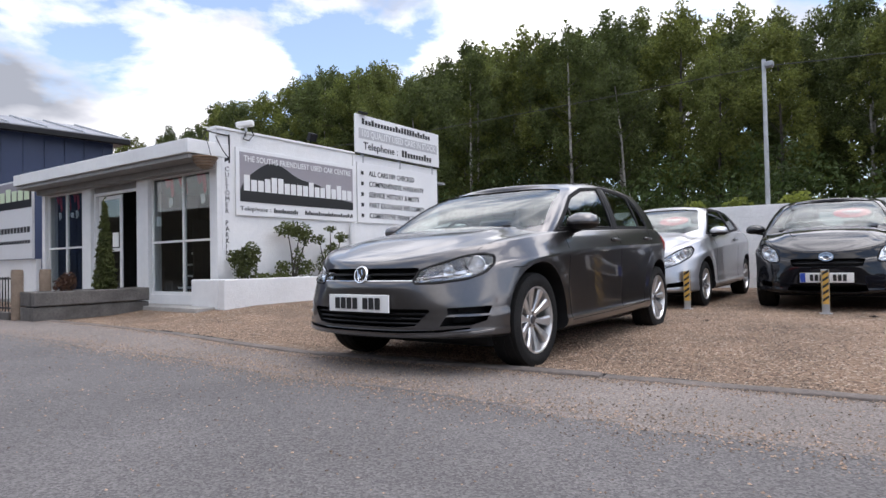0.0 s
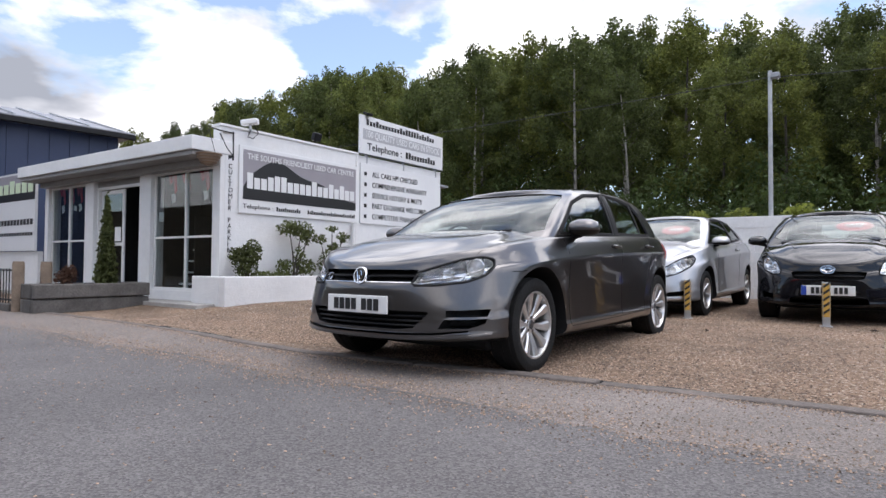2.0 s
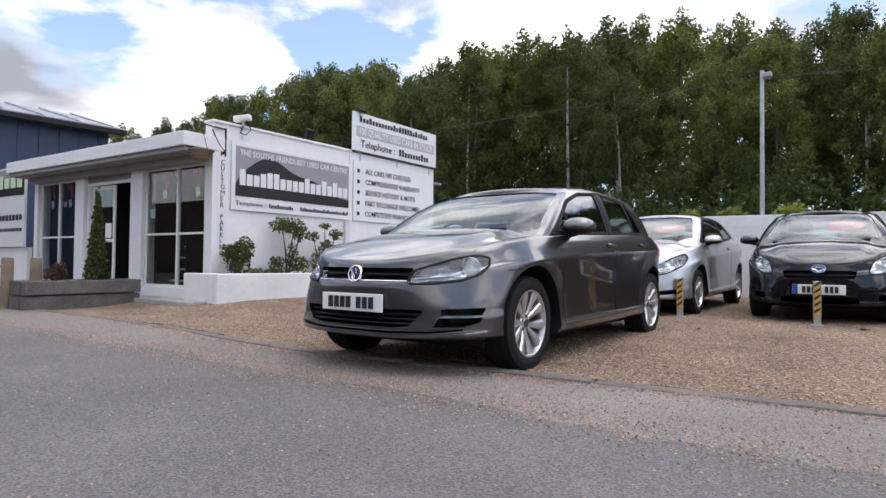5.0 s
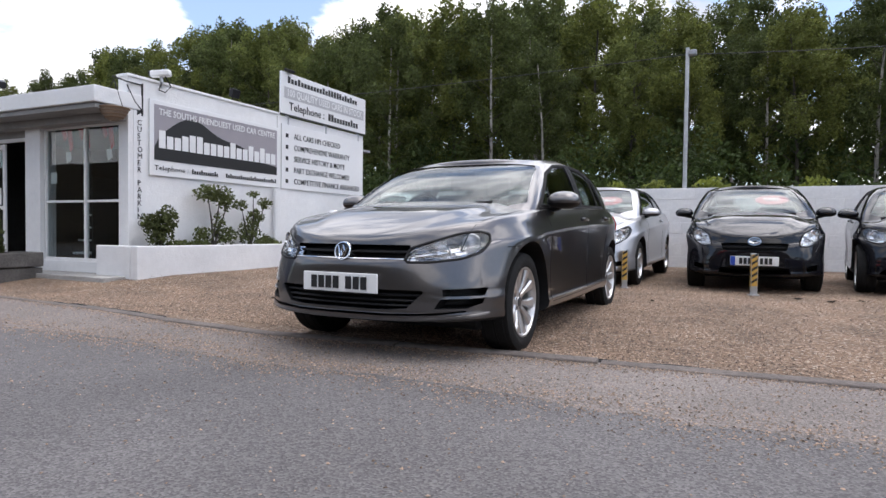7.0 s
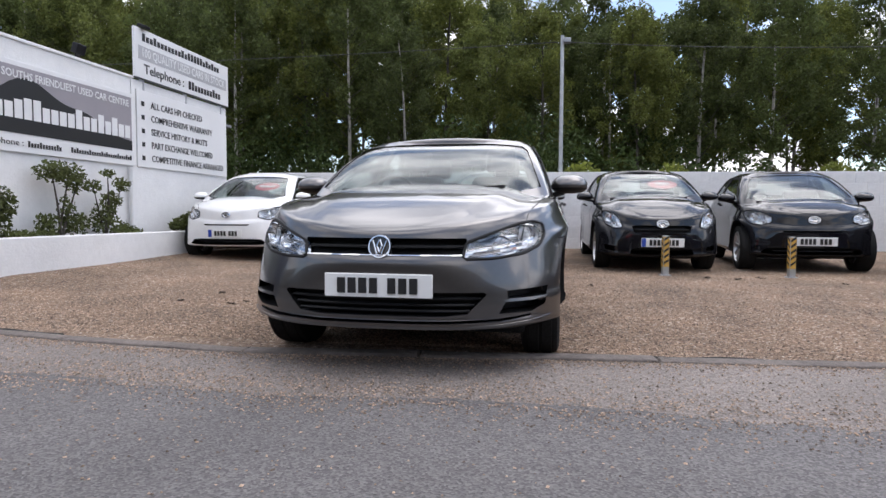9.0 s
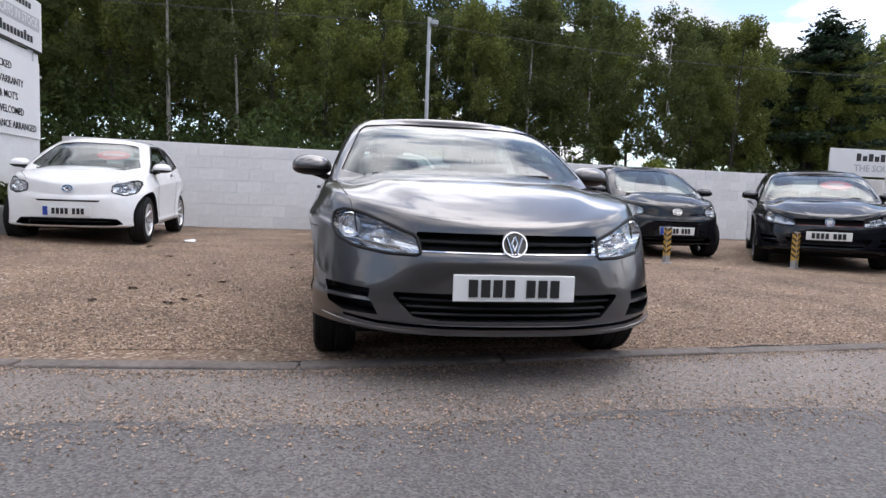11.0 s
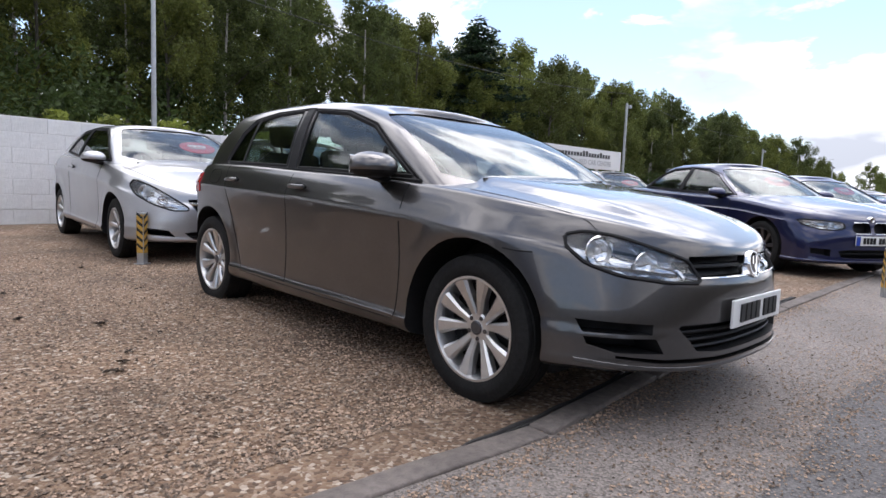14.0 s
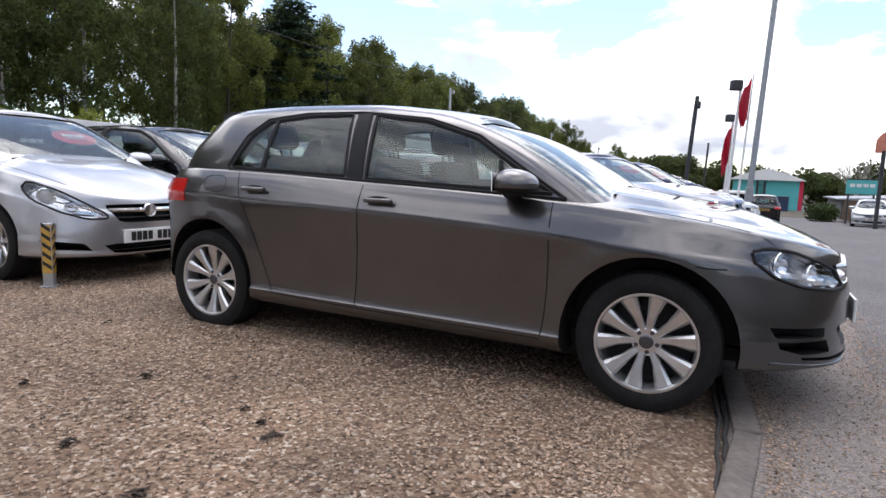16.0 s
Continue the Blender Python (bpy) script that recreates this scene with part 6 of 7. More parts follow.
def three_door(**over):
    c = dict(half=0.85, front=-0.80, base=2.51, rear=3.19, wheel=0.30, rim=0.20, spokes=(7, M_ALLOY, False), nose_depth=0.80, nose_n=2.2, stack=CREASED, arch_gap=0.055, tuck=0.135,
             shoulder=[(-0.82, 0.555), (-0.5, 0.63), (-0.25, 0.69), (0.1, 0.73), (0.5, 0.765), (1.5, 0.82), (2.4, 0.86), (3.2, 0.87)], crown=[(-0.86, 0.012), (-0.5, 0.034), (0.1, 0.06), (0.5, 0.065), (3.4, 0.05)],
             bottom=[(-0.8, 0.20), (0.6, 0.20), (1.8, 0.21), (3.2, 0.27)],
             top=[(-0.8, 0.645), (-0.62, 0.725), (-0.4, 0.80), (0.0, 0.885), (0.4, 0.935), (1.2, 0.965), (2.2, 1.00), (2.8, 1.02), (3.2, 0.97)],
             screen=[(0, -0.02), (0.3, 0.25), (0.6, 0.53), (0.85, 0.80), (1, 1.0)], back=[(0, 3.15), (0.4, 3.06), (0.8, 2.90), (1, 2.80)],
             tumble=[(0, 0.77), (0.25, 0.735), (0.6, 0.67), (0.85, 0.60), (0.95, 0.56), (1, 0.50)],
             roof=[(0.2, 1.345), (0.9, 1.365), (1.5, 1.385), (2.2, 1.37), (2.8, 1.31)], roof_crown=0.035, mid=1.5,
             lamps=rounded([(0.35, 0.520), (0.48, 0.515), (0.63, 0.570), (0.735, 0.655), (0.755, 0.745), (0.715, 0.800), (0.60, 0.735), (0.45, 0.625), (0.35, 0.552)], 0.16, 1),
             bowls=[(0.655, 0.690, 0.054), (0.54, 0.606, 0.045)],
             grilles=[rounded([(-0.26, 0.482), (0.26, 0.482), (0.335, 0.590), (0.345, 0.628), (-0.345, 0.628), (-0.335, 0.590)], 0.12, 1), rounded([(-0.31, 0.235), (0.31, 0.235), (0.40, 0.315), (-0.40, 0.315)], 0.12, 1)],
             grilles_pair=[[(0.47, 0.268), (0.70, 0.285), (0.745, 0.355), (0.52, 0.325)]],
             slats=[(-0.335, 0.335, 0.582, 0.017, M_CHROME), (-0.27, 0.27, 0.52, 0.006, M_PLASTIC), (-0.32, 0.32, 0.262, 0.006, M_PLASTIC), (-0.35, 0.35, 0.288, 0.006, M_PLASTIC)],
             side_panes=[[(0.40, 1.02), (0.85, 1.27), (1.10, 1.36), (1.66, 1.385), (1.72, 1.06)], [(1.80, 1.065), (1.74, 1.38), (2.10, 1.345), (2.46, 1.12)]],
             dlo=[(0.36, 1.01), (0.85, 1.285), (1.10, 1.375), (1.70, 1.40), (2.12, 1.36), (2.52, 1.11), (1.75, 1.05)],
             pillars=[((1.76, 1.01), (1.70, 1.345), 0.035)],
             screen_pane=rounded([(-0.67, 1.03), (0.67, 1.03), (0.50, 1.375), (0.28, 1.405), (-0.28, 1.405), (-0.50, 1.375)], 0.12, 1),
             back_pane=[(-0.54, 1.10), (0.54, 1.10), (0.47, 1.34), (-0.47, 1.34)], shut_lines=SHUT3, handles=[(1.68, 0.88)], mirror=(0.50, 0.99),
             bonnet_line=[(0.52, -0.52), (0.66, -0.2), (0.70, 0.12)], plate_z=0.372, badge=(0.575, 0.058, "plain"))
    c.update(over)
    for key in ("side_panes", "dlo", "screen_pane", "back_pane"):
        c[key] = sunk(c[key], c.get("sink", 0.045))
    return car_spec(**c)


def at(x, y, turn):
    return pose(x, y, ground_z(x, y), 0.75 * math.cos(radians(turn)), 0.75 * math.sin(radians(turn)), turn)


corsa = three_door()
make_car("hatchback_car", "silver three-door hatchback with a red price card inside", corsa, M_SILVER, at(-0.04, 4.94, -1), card="price")
yaris = three_door(half=0.805, front=-0.76, base=2.46, rear=3.03, back=[(0, 3.0), (0.4, 2.93), (0.8, 2.80), (1, 2.70)],
                   lamps=rounded([(0.47, 0.575), (0.57, 0.560), (0.68, 0.62), (0.715, 0.765), (0.655, 0.795), (0.52, 0.72)], 0.16, 1), bowls=[(0.625, 0.70, 0.055), (0.56, 0.62, 0.038)],
                   grilles=[rounded([(-0.34, 0.510), (0.34, 0.510), (0.37, 0.605), (-0.37, 0.605)], 0.10, 1), rounded([(-0.40, 0.225), (0.40, 0.225), (0.36, 0.320), (-0.36, 0.320)], 0.15, 1)],
                   grilles_pair=[[(0.56, 0.265), (0.68, 0.285), (0.68, 0.355), (0.56, 0.335)]], slats=[(-0.34, 0.34, 0.55, 0.005, M_PLASTIC)], plate_z=0.39, badge=(0.622, 0.052, "oval"))
make_car("hatchback_car", "black small hatchback with a red price card inside", yaris, M_BLACK, at(2.14, 5.22, 1.5), card="price", eu=True)


def micro(**over):
    c = dict(half=0.83, front=-0.53, base=2.0, rear=2.45, back=[(0, 2.42), (0.4, 2.36), (0.8, 2.25), (1, 2.17)],
             screen=[(0, -0.12), (0.3, 0.13), (0.6, 0.40), (0.85, 0.66), (1, 0.86)], roof=[(0.0, 1.30), (0.7, 1.33), (1.3, 1.355), (1.8, 1.34), (2.2, 1.30)], mid=1.3,
             bottom=[(-0.5, 0.20), (0.6, 0.20), (1.4, 0.21), (2.5, 0.27)],
             top=[(-0.53, 0.70), (-0.40, 0.785), (-0.2, 0.83), (0.1, 0.875), (0.4, 0.91), (1.2, 0.945), (1.8, 0.98), (2.2, 0.99), (2.5, 0.94)],
             nose_depth=0.60, lamps=rounded([(0.46, 0.645), (0.60, 0.605), (0.72, 0.645), (0.755, 0.775), (0.70, 0.805), (0.47, 0.735)], 0.16, 1), bowls=[(0.645, 0.705, 0.055), (0.55, 0.685, 0.035)],
             grilles=[rounded([(-0.50, 0.232), (0.50, 0.232), (0.60, 0.250), (0.52, 0.325), (-0.52, 0.325), (-0.60, 0.250)], 0.12, 1), [(-0.33, 0.520), (0.33, 0.520), (0.36, 0.542), (-0.36, 0.542)]],
             grilles_pair=[], slats=[(-0.45, 0.45, 0.28, 0.006, M_PLASTIC)], plate_z=0.405, badge=(0.675, 0.050, "oval"), sink=0.10,
             shoulder=[(-0.55, 0.575), (-0.3, 0.64), (0.1, 0.70), (0.5, 0.74), (1.5, 0.80), (2.5, 0.83)],
             side_panes=[[(0.28, 1.02), (0.70, 1.28), (0.92, 1.37), (1.36, 1.39), (1.42, 1.06)], [(1.50, 1.07), (1.44, 1.385), (1.70, 1.35), (1.96, 1.14)]],
             dlo=[(0.24, 1.01), (0.70, 1.295), (0.92, 1.385), (1.40, 1.405), (1.72, 1.365), (2.0, 1.13), (1.45, 1.05)], pillars=[((1.46, 0.95), (1.40, 1.30), 0.035)],
             shut_lines=[[(0.42, 0.92), (0.42, 0.60), (0.46, 0.24)], [(1.50, 0.97), (1.54, 0.62), (1.42, 0.30)], [(0.5, 0.245), (1.42, 0.255)]],
             handles=[(1.36, 0.89)], mirror=(0.38, 0.97), bonnet_line=[(0.5, -0.36), (0.66, -0.1), (0.68, 0.02)])
    c.update(over)
    return three_door(**c)


make_car("hatchback_car", "black very short city car with dark glass", micro(rim=0.205, spokes=(9, M_ALLOY, False), rear_glass=M_TINT), M_BLACK, at(4.09, 5.36, -4), eu=True)
make_car("hatchback_car", "white very short city car with a red sold card", micro(rim=0.205, spokes=(9, M_ALLOY, False)), M_WHITE, at(-4.02, 5.27, 3), card="SOLD", eu=True)
gti = dict(golf)
gti.pop("flap")
gti.update(lip=(0.222, 0.016, M_GLOSS), spokes=(5, M_ALLOYDARK, False), rim=0.228,
           slats=[(-0.37, 0.37, 0.598, 0.0015, M_TAIL), (-0.45, 0.45, 0.30, 0.006, M_PLASTIC), (-0.48, 0.48, 0.34, 0.006, M_PLASTIC)])
make_car("hatchback_car", "black sporty hatchback with red grille trim and price card", gti, M_BLACK, at(6.05, 4.45, -34), card="price")


def saloon(**over):
    c = dict(half=0.905, front=-0.80, base=2.76, rear=3.75, wheel=0.322, rim=0.232, spokes=(9, M_ALLOYDARK, False), nose_depth=0.62, nose_n=2.5, tail_depth=0.5,
             bottom=[(-0.8, 0.18), (0.6, 0.19), (2.2, 0.20), (3.7, 0.27)],
             top=[(-0.8, 0.70), (-0.64, 0.755), (-0.4, 0.80), (0.0, 0.85), (0.5, 0.905), (1.4, 0.93), (2.4, 0.955), (3.2, 0.985), (3.75, 0.93)],
             screen=[(0, 0.42), (0.3, 0.70), (0.6, 1.0), (0.85, 1.28), (1, 1.48)], back=[(0, 3.40), (0.4, 3.14), (0.8, 2.80), (1, 2.60)],
             tumble=[(0, 0.80), (0.25, 0.765), (0.6, 0.69), (0.85, 0.62), (0.95, 0.575), (1, 0.50)],
             roof=[(0.4, 1.33), (1.4, 1.365), (1.9, 1.385), (2.4, 1.375), (3.0, 1.32)], roof_crown=0.04, mid=1.9, screen_depth=0.30,
             lamps=rounded([(0.36, 0.60), (0.60, 0.58), (0.78, 0.64), (0.80, 0.70), (0.62, 0.695), (0.37, 0.675)], 0.2, 1), bowls=[(0.66, 0.645, 0.04), (0.50, 0.635, 0.04)],
             grilles=[rounded([(-0.40, 0.26), (0.40, 0.26), (0.46, 0.36), (-0.46, 0.36)], 0.15, 1)],
             grilles_pair=[rounded([(0.03, 0.55), (0.24, 0.55), (0.28, 0.62), (0.24, 0.675), (0.05, 0.685), (0.02, 0.62)], 0.2, 1), [(0.54, 0.28), (0.74, 0.31), (0.74, 0.37), (0.54, 0.36)]],
             slats=[(0.03, 0.25, 0.55, 0.005, M_CHROME), (0.05, 0.25, 0.68, 0.005, M_CHROME), (-0.4, 0.4, 0.31, 0.006, M_PLASTIC)],
             side_panes=[[(0.72, 0.955), (1.22, 1.22), (1.46, 1.295), (1.84, 1.32), (1.90, 0.98)], [(1.98, 0.98), (1.92, 1.32), (2.36, 1.30), (2.60, 1.23), (2.94, 1.02)]],
             dlo=[(0.68, 0.945), (1.22, 1.235), (1.46, 1.31), (1.90, 1.338), (2.38, 1.318), (2.62, 1.245), (3.0, 1.015), (1.9, 0.965)], pillars=[((1.94, 0.97), (1.88, 1.33), 0.032)],
             screen_pane=rounded([(-0.70, 0.955), (0.70, 0.955), (0.51, 1.30), (0.28, 1.33), (-0.28, 1.33), (-0.51, 1.30)], 0.12, 1),
             back_pane=[(-0.58, 1.03), (0.58, 1.03), (0.48, 1.28), (-0.48, 1.28)],
             shut_lines=[[(0.62, 0.88), (0.58, 0.55), (0.64, 0.24)], [(1.92, 0.94), (1.92, 0.55), (1.94, 0.24)], [(3.02, 0.96), (3.02, 0.80), (2.75, 0.60), (2.45, 0.30)], [(0.65, 0.24), (2.4, 0.25)]],
             handles=[(1.76, 0.83), (2.72, 0.85)], mirror=(0.86, 0.97), bonnet_line=[(0.55, -0.55), (0.70, 0.0), (0.72, 0.45)], plate_z=0.47, badge=(0.715, 0.035, "plain"))
    c.update(over)
    return car_spec(**c)


bmw_spec = saloon()
make_car("saloon_car", "dark blue four-door saloon with dark alloy wheels", bmw_spec, M_BLUE, at(6.35, 0.62, -31), card="price", eu=True)
merc_spec = saloon(spokes=(7, M_ALLOY, False), grilles_pair=[[(0.54, 0.28), (0.74, 0.31), (0.74, 0.37), (0.54, 0.36)]], grilles=[rounded([(-0.30, 0.50), (0.30, 0.50), (0.36, 0.68), (-0.36, 0.68)], 0.15, 1), rounded([(-0.40, 0.26), (0.40, 0.26), (0.46, 0.36), (-0.46, 0.36)], 0.15, 1)],
                   slats=[(-0.33, 0.33, 0.56, 0.006, M_CHROME), (-0.33, 0.33, 0.62, 0.006, M_CHROME)], badge=(0.59, 0.07, "plain"))
make_car("saloon_car", "black four-door saloon with a wide chrome grille", merc_spec, M_BLACK, at(9.6, 4.9, -34), card="price")
b2 = make_car("saloon_car", "blue-grey four-door saloon in the sales row", bmw_spec, car_paint("slate_blue_paint", (0.05, 0.07, 0.16), 0.5), at(9.5, 0.5, -31), card="price")
s2c = make_car("saloon_car", "silver four-door saloon in the sales row", merc_spec, M_SILVER, at(12.6, 0.3, -31))
for k in range(5):
    src = (s2c, b2)[k % 2]
    o = copy_thing(src, at(15.7 + 3.1 * k, 0.2 - 0.1 * k, -31))
# cars on the road side far along
suv = dict(golf)
suv.update(roof=[(0.2, 1.46), (1.0, 1.50), (1.7, 1.53), (2.4, 1.52), (3.1, 1.46)])
make_car("hatchback_car", "black tall hatchback parked at the roadside seen from behind", suv, M_BLACK, pose(37.5, -1.35, ground_z(37.5, -1.3), 0, 0, 92), group="roadside cars")
vv = thing("van", "white panel van parked beyond the black hatchback", "van", pose(47, 0.4, ground_z(47, 0.4), 0, 0, 92), "roadside cars")
part("body", box((-0.95, 0.4, 0.35), (0.95, 4.6, 2.0), 0.12), M_WHITE, vv)
part("cab", prism([(0.5, 0.35), (-0.9, 0.35), (-0.85, 1.0), (-0.1, 1.2), (0.5, 1.95)], -0.93, 0.93, "x"), M_WHITE, vv)
part("rear_window", box((-0.75, 4.59, 1.25), (0.75, 4.62, 1.8), 0.01), M_GLOSS, vv)
for x, y in ((-0.85, 0.0), (0.85, 0.0), (-0.85, 3.5), (0.85, 3.5)):
    part("wheel", lathe([(-0.1, 0.1), (-0.1, 0.31), (-0.07, 0.33), (0.07, 0.33), (0.1, 0.31), (0.1, 0.1)], 24), M_RUBBER, vv).location = (x, y, 0.33)
o = copy_thing(s2c, pose(33.6, -6.3, ground_z(34, 0), 0, 0, -97))
o["label"] = "silver saloon parked by the fence across the road"
o["group"] = "roadside cars"


# ---- far end of the yard ----
fs = thing("yard_sign", "long white sign board on posts at the back of the yard", "sign", pose(10.08, 8.95, 0, 90, 0, 0.0))
part("board", box((0, 1.66, -0.02), (5.4, 2.27, 0.02), 0.004), M_SIGNWHITE, fs)
bars(fs, 0.65, 4.75, 2.09, 0.17, M_INK, I4, 26, 31, 0.021)
lettering("THE SOUTHS PREMIER USED CAR CENTRE", 0.21, M_SIGNLIGHT, fs, pose(0.62, 1.84, 0.023), width=4.2, bold=0.003)
for x in (0.35, 1.6, 2.9, 4.1, 5.1):
    part("leg", box((x - 0.05, -0.4, -0.08), (x + 0.05, 1.95, -0.022)), M_FRAME, fs)
lamp_column(15.85, 9.05, 4.15, "plain galvanised lamp column by the yard sign", r=0.05)
lamp_column(29.2, 9.3, 4.1, "plain galvanised lamp column further along the yard", r=0.05)
lamp_column(41.3, 9.3, 4.4, "plain galvanised lamp column further along the yard", r=0.05)
lamp_column(60.0, 9.3, 4.8, "plain galvanised lamp column far along the yard", r=0.05)


def leaning(name, label, category, x, y, lean=2.0):
    return thing(name, label, category, pose(x, y, ground_z(x, y), lean, 0, 0))


t = leaning("lamp_column", "tall grey painted street lamp column beside the road", "lamp", 14.6, -0.45)
part("column", tube([(0, 0, 0), (0, 0, 1.2), (0, 0, 1.21), (0, 0, 8.5)], [0.10, 0.10, 0.075, 0.06], 14), M_LAMPGREY, t, "", 40)
part("base_door", box((-0.108, -0.04, 0.35), (-0.095, 0.04, 0.85), 0.003), M_LAMPGREY, t)
t = leaning("camera_post", "slim dark post with a small box near its top", "post", 21.6, 1.75, 3)
part("post", tube([(0, 0, 0), (0, 0, 4.75)], [0.09, 0.07], 10), M_DARKPOST, t)
part("head", box((-0.1, -0.16, 4.30), (0.1, 0.0, 4.55), 0.02), M_DARKPOST, t)
t = leaning("pole", "thin dark pole far along the yard", "post", 31.0, 1.6, 2)
part("post", tube([(0, 0, 0), (0, 0, 3.9)], 0.05, 8), M_DARKPOST, t)
for x, y, h in ((16.6, 0.12, 4.15), (24.6, 0.42, 4.25)):
    t = leaning("floodlight_pole", "pale pole carrying a black floodlight", "lamp", x, y)
    part("pole", tube([(0, 0, 0), (0, 0, h)], [0.05, 0.04], 10), M_FRAME, t, "", 40)
    part("floodlight", box((-0.12, -0.03, h - 0.08), (0.12, 0.30, h + 0.22), 0.04, pose(0, 0, 0, 0, 0, 20)), M_DARKPOST, t, "black floodlight head")


def flag(x, y, h, drop, seed):
    t = leaning("flag", "red flag hanging limp from a white pole", "flag", x, y)
    part("pole", tube([(0, 0, 0), (0, 0, h)], [0.035, 0.02], 8), M_FRAME, t, "white pole")
    bm = bmesh.new()
    rows = []
    for j in range(15):
        v = j / 14
        row = []
        for i in range(9):
            u = i / 8
            w = 0.25 * u * (0.55 + 0.45 * math.sin(2.6 * v + 0.6))
            row.append(bm.verts.new((0.10 * math.sin(7 * u + 3 * v + seed), 0.03 + w, h - 0.12 - drop * v - 0.40 * u * (1 - 0.4 * v) + 0.05 * math.sin(9 * u + seed))))
        rows.append(row)
    for a, b in zip(rows, rows[1:]):
        for i in range(8):
            bm.faces.new((a[i], a[i + 1], b[i + 1], b[i]))
    bmesh.ops.solidify(bm, geom=bm.faces[:], thickness=0.004)
    part("cloth", bm, M_FLAG, t, "creased red cloth", 60)


flag(16.0, -0.18, 4.45, 1.2, 0.4)
flag(23.5, 0.36, 4.05, 1.5, 2.0)
flag(27.0, 0.50, 3.95, 1.6, 3.3)

# teal unit at the end of the road
tu = thing("teal_unit", "turquoise clad industrial unit with a pale curved roof", "building", pose(84, -2.9, -2.3, 0, 0, 0))
part("wall", box((0, -3.7, -0.5), (14, 3.8, 3.7)), M_TEAL, tu)
part("corner_panel", box((-0.05, -4.15, -0.5), (1.5, -3.7, 3.7)), M_FLAG, tu, "red end panel")
arc = [(-4.4 + 8.8 * k / 14, 3.7 + 1.4 * (1 - abs(k / 7 - 1) ** 1.4)) for k in range(15)]
part("roof", prism(arc, -0.6, 14.5, "x"), M_FRAME, tu, "pale shallow sheet roof")
for y in (0.0, 0.85):
    part("door_post", box((-0.06, y, -0.4), (0.0, y + 0.25, 3.6)), M_DARKPOST, tu)
part("door", box((-0.04, 0.27, -0.4), (0.0, 0.83, 3.4)), M_PANE, tu, "pale glazed door")
part("flue", tube([(-0.3, -0.4, 3.6), (-0.3, -0.1, 5.3)], 0.14, 10), M_STEEL, tu)
bn = thing("skip_bin", "dark blue waste container beside the turquoise unit", "container", pose(80.5, -4.5, -2.55))
part("body", box((0, -0.9, 0), (1.6, 0.7, 1.9), 0.05), M_NAVY, bn)
part("lid", box((-0.05, -0.95, 1.9), (1.65, 0.75, 2.05), 0.04), M_DARKPOST, bn)
# brown fence, sheds and sign across the road
fn = thing("board_fence", "weathered brown board fence across the road", "fence", pose(42, -6.1, -1.15, 0, 0, 4))
for k in range(26):
    part("board", box((-0.02, -0.42 * k - 0.40, 0), (0.03, -0.42 * k, 1.22 + 0.06 * math.sin(k * 1.7)), 0.006), M_BROWNWALL, fn)
M_DARKSHED = material("dark_sheeting", (0.085, 0.08, 0.078), 0.8, 0, 0, 2, 0.25)
sh = thing("grey_shed", "dark grey sheet-clad store behind the fence", "building", pose(47, -10.0, -1.3))
part("wall", box((0, -7, 0), (8, 3.4, 1.35)), M_DARKSHED, sh)
part("roof", prism([(-7.3, 1.35), (3.7, 1.35), (3.7, 1.43), (-1.8, 1.75), (-7.3, 1.43)], -0.3, 8.3, "x"), M_ROOFMETAL, sh)
gs = thing("trade_sign", "small dark green trade sign board with pale bars", "sign", pose(41, -6.8, 0.55))
part("board", box((-0.04, -0.80, 0), (0.04, 0.80, 0.85), 0.01), M_TEAL, gs)
part("rim", box((-0.05, -0.84, 0.85), (0.05, 0.84, 0.93), 0.01), M_DARKPOST, gs)
for k in range(4):
    part("bar", box((-0.06, -0.66 + 0.34 * k, 0.42), (-0.041, -0.40 + 0.34 * k, 0.62)), M_SIGNWHITE, gs)
part("leg", box((-0.05, -0.70, -1.9), (0.05, -0.60, 0)), M_DARKPOST, gs)
part("leg", box((-0.05, 0.60, -1.9), (0.05, 0.70, 0)), M_DARKPOST, gs)
M_SALMON = material("faded_orange_board", (0.55, 0.20, 0.13), 0.6, 0, 0, 3, 0.08)
os_ = thing("roadside_sign", "faded orange round-topped sign on a dark post across the road", "sign", pose(30, -6.5, ground_z(30, -6)))
zb = 2.55 - ground_z(30, -6)
part("board", prism([(-0.95, zb)] + [(-0.95 * math.cos(math.pi * k / 12), zb + 0.45 + 0.65 * math.sin(math.pi * k / 12)) for k in range(13)] + [(0.95, zb)], -0.05, 0.05, "x"), M_SALMON, os_)
part("post", tube([(0, 0.62, 0), (0, 0.62, zb + 0.1)], 0.09, 10), M_DARKPOST, os_)
part("post", tube([(0, -0.62, 0), (0, -0.62, zb + 0.1)], 0.09, 10), M_DARKPOST, os_)
for k, (x, y, h, w) in enumerate(((44.0, -4.9, 1.3, 0.75), (45.5, -5.6, 1.5, 0.8), (33.0, -7.6, 1.5, 0.7), (39.0, -7.4, 1.2, 0.6))):
    bush = thing("shrub", "dark overgrown bush at the far roadside", "shrub", pose(x, y, ground_z(x, y) - 0.1))
    for a in range(3):
        part("stem", tube([(0, 0, 0), (0.2 * math.cos(2.1 * a), 0.2 * math.sin(2.1 * a), h * 0.6)], [0.03, 0.01], 5), M_BARK, bush)
    leaf_cloud("leaves", [((0, 0, h * 0.45), (w, w, h * 0.5)), ((0.2, 0.3, h * 0.7), (w * 0.6, w * 0.6, h * 0.3)), ((-0.1, -0.35, h * 0.5), (w * 0.6, w * 0.5, h * 0.4))], 1400, 0.085, M_UNDER, 400 + k, bush)
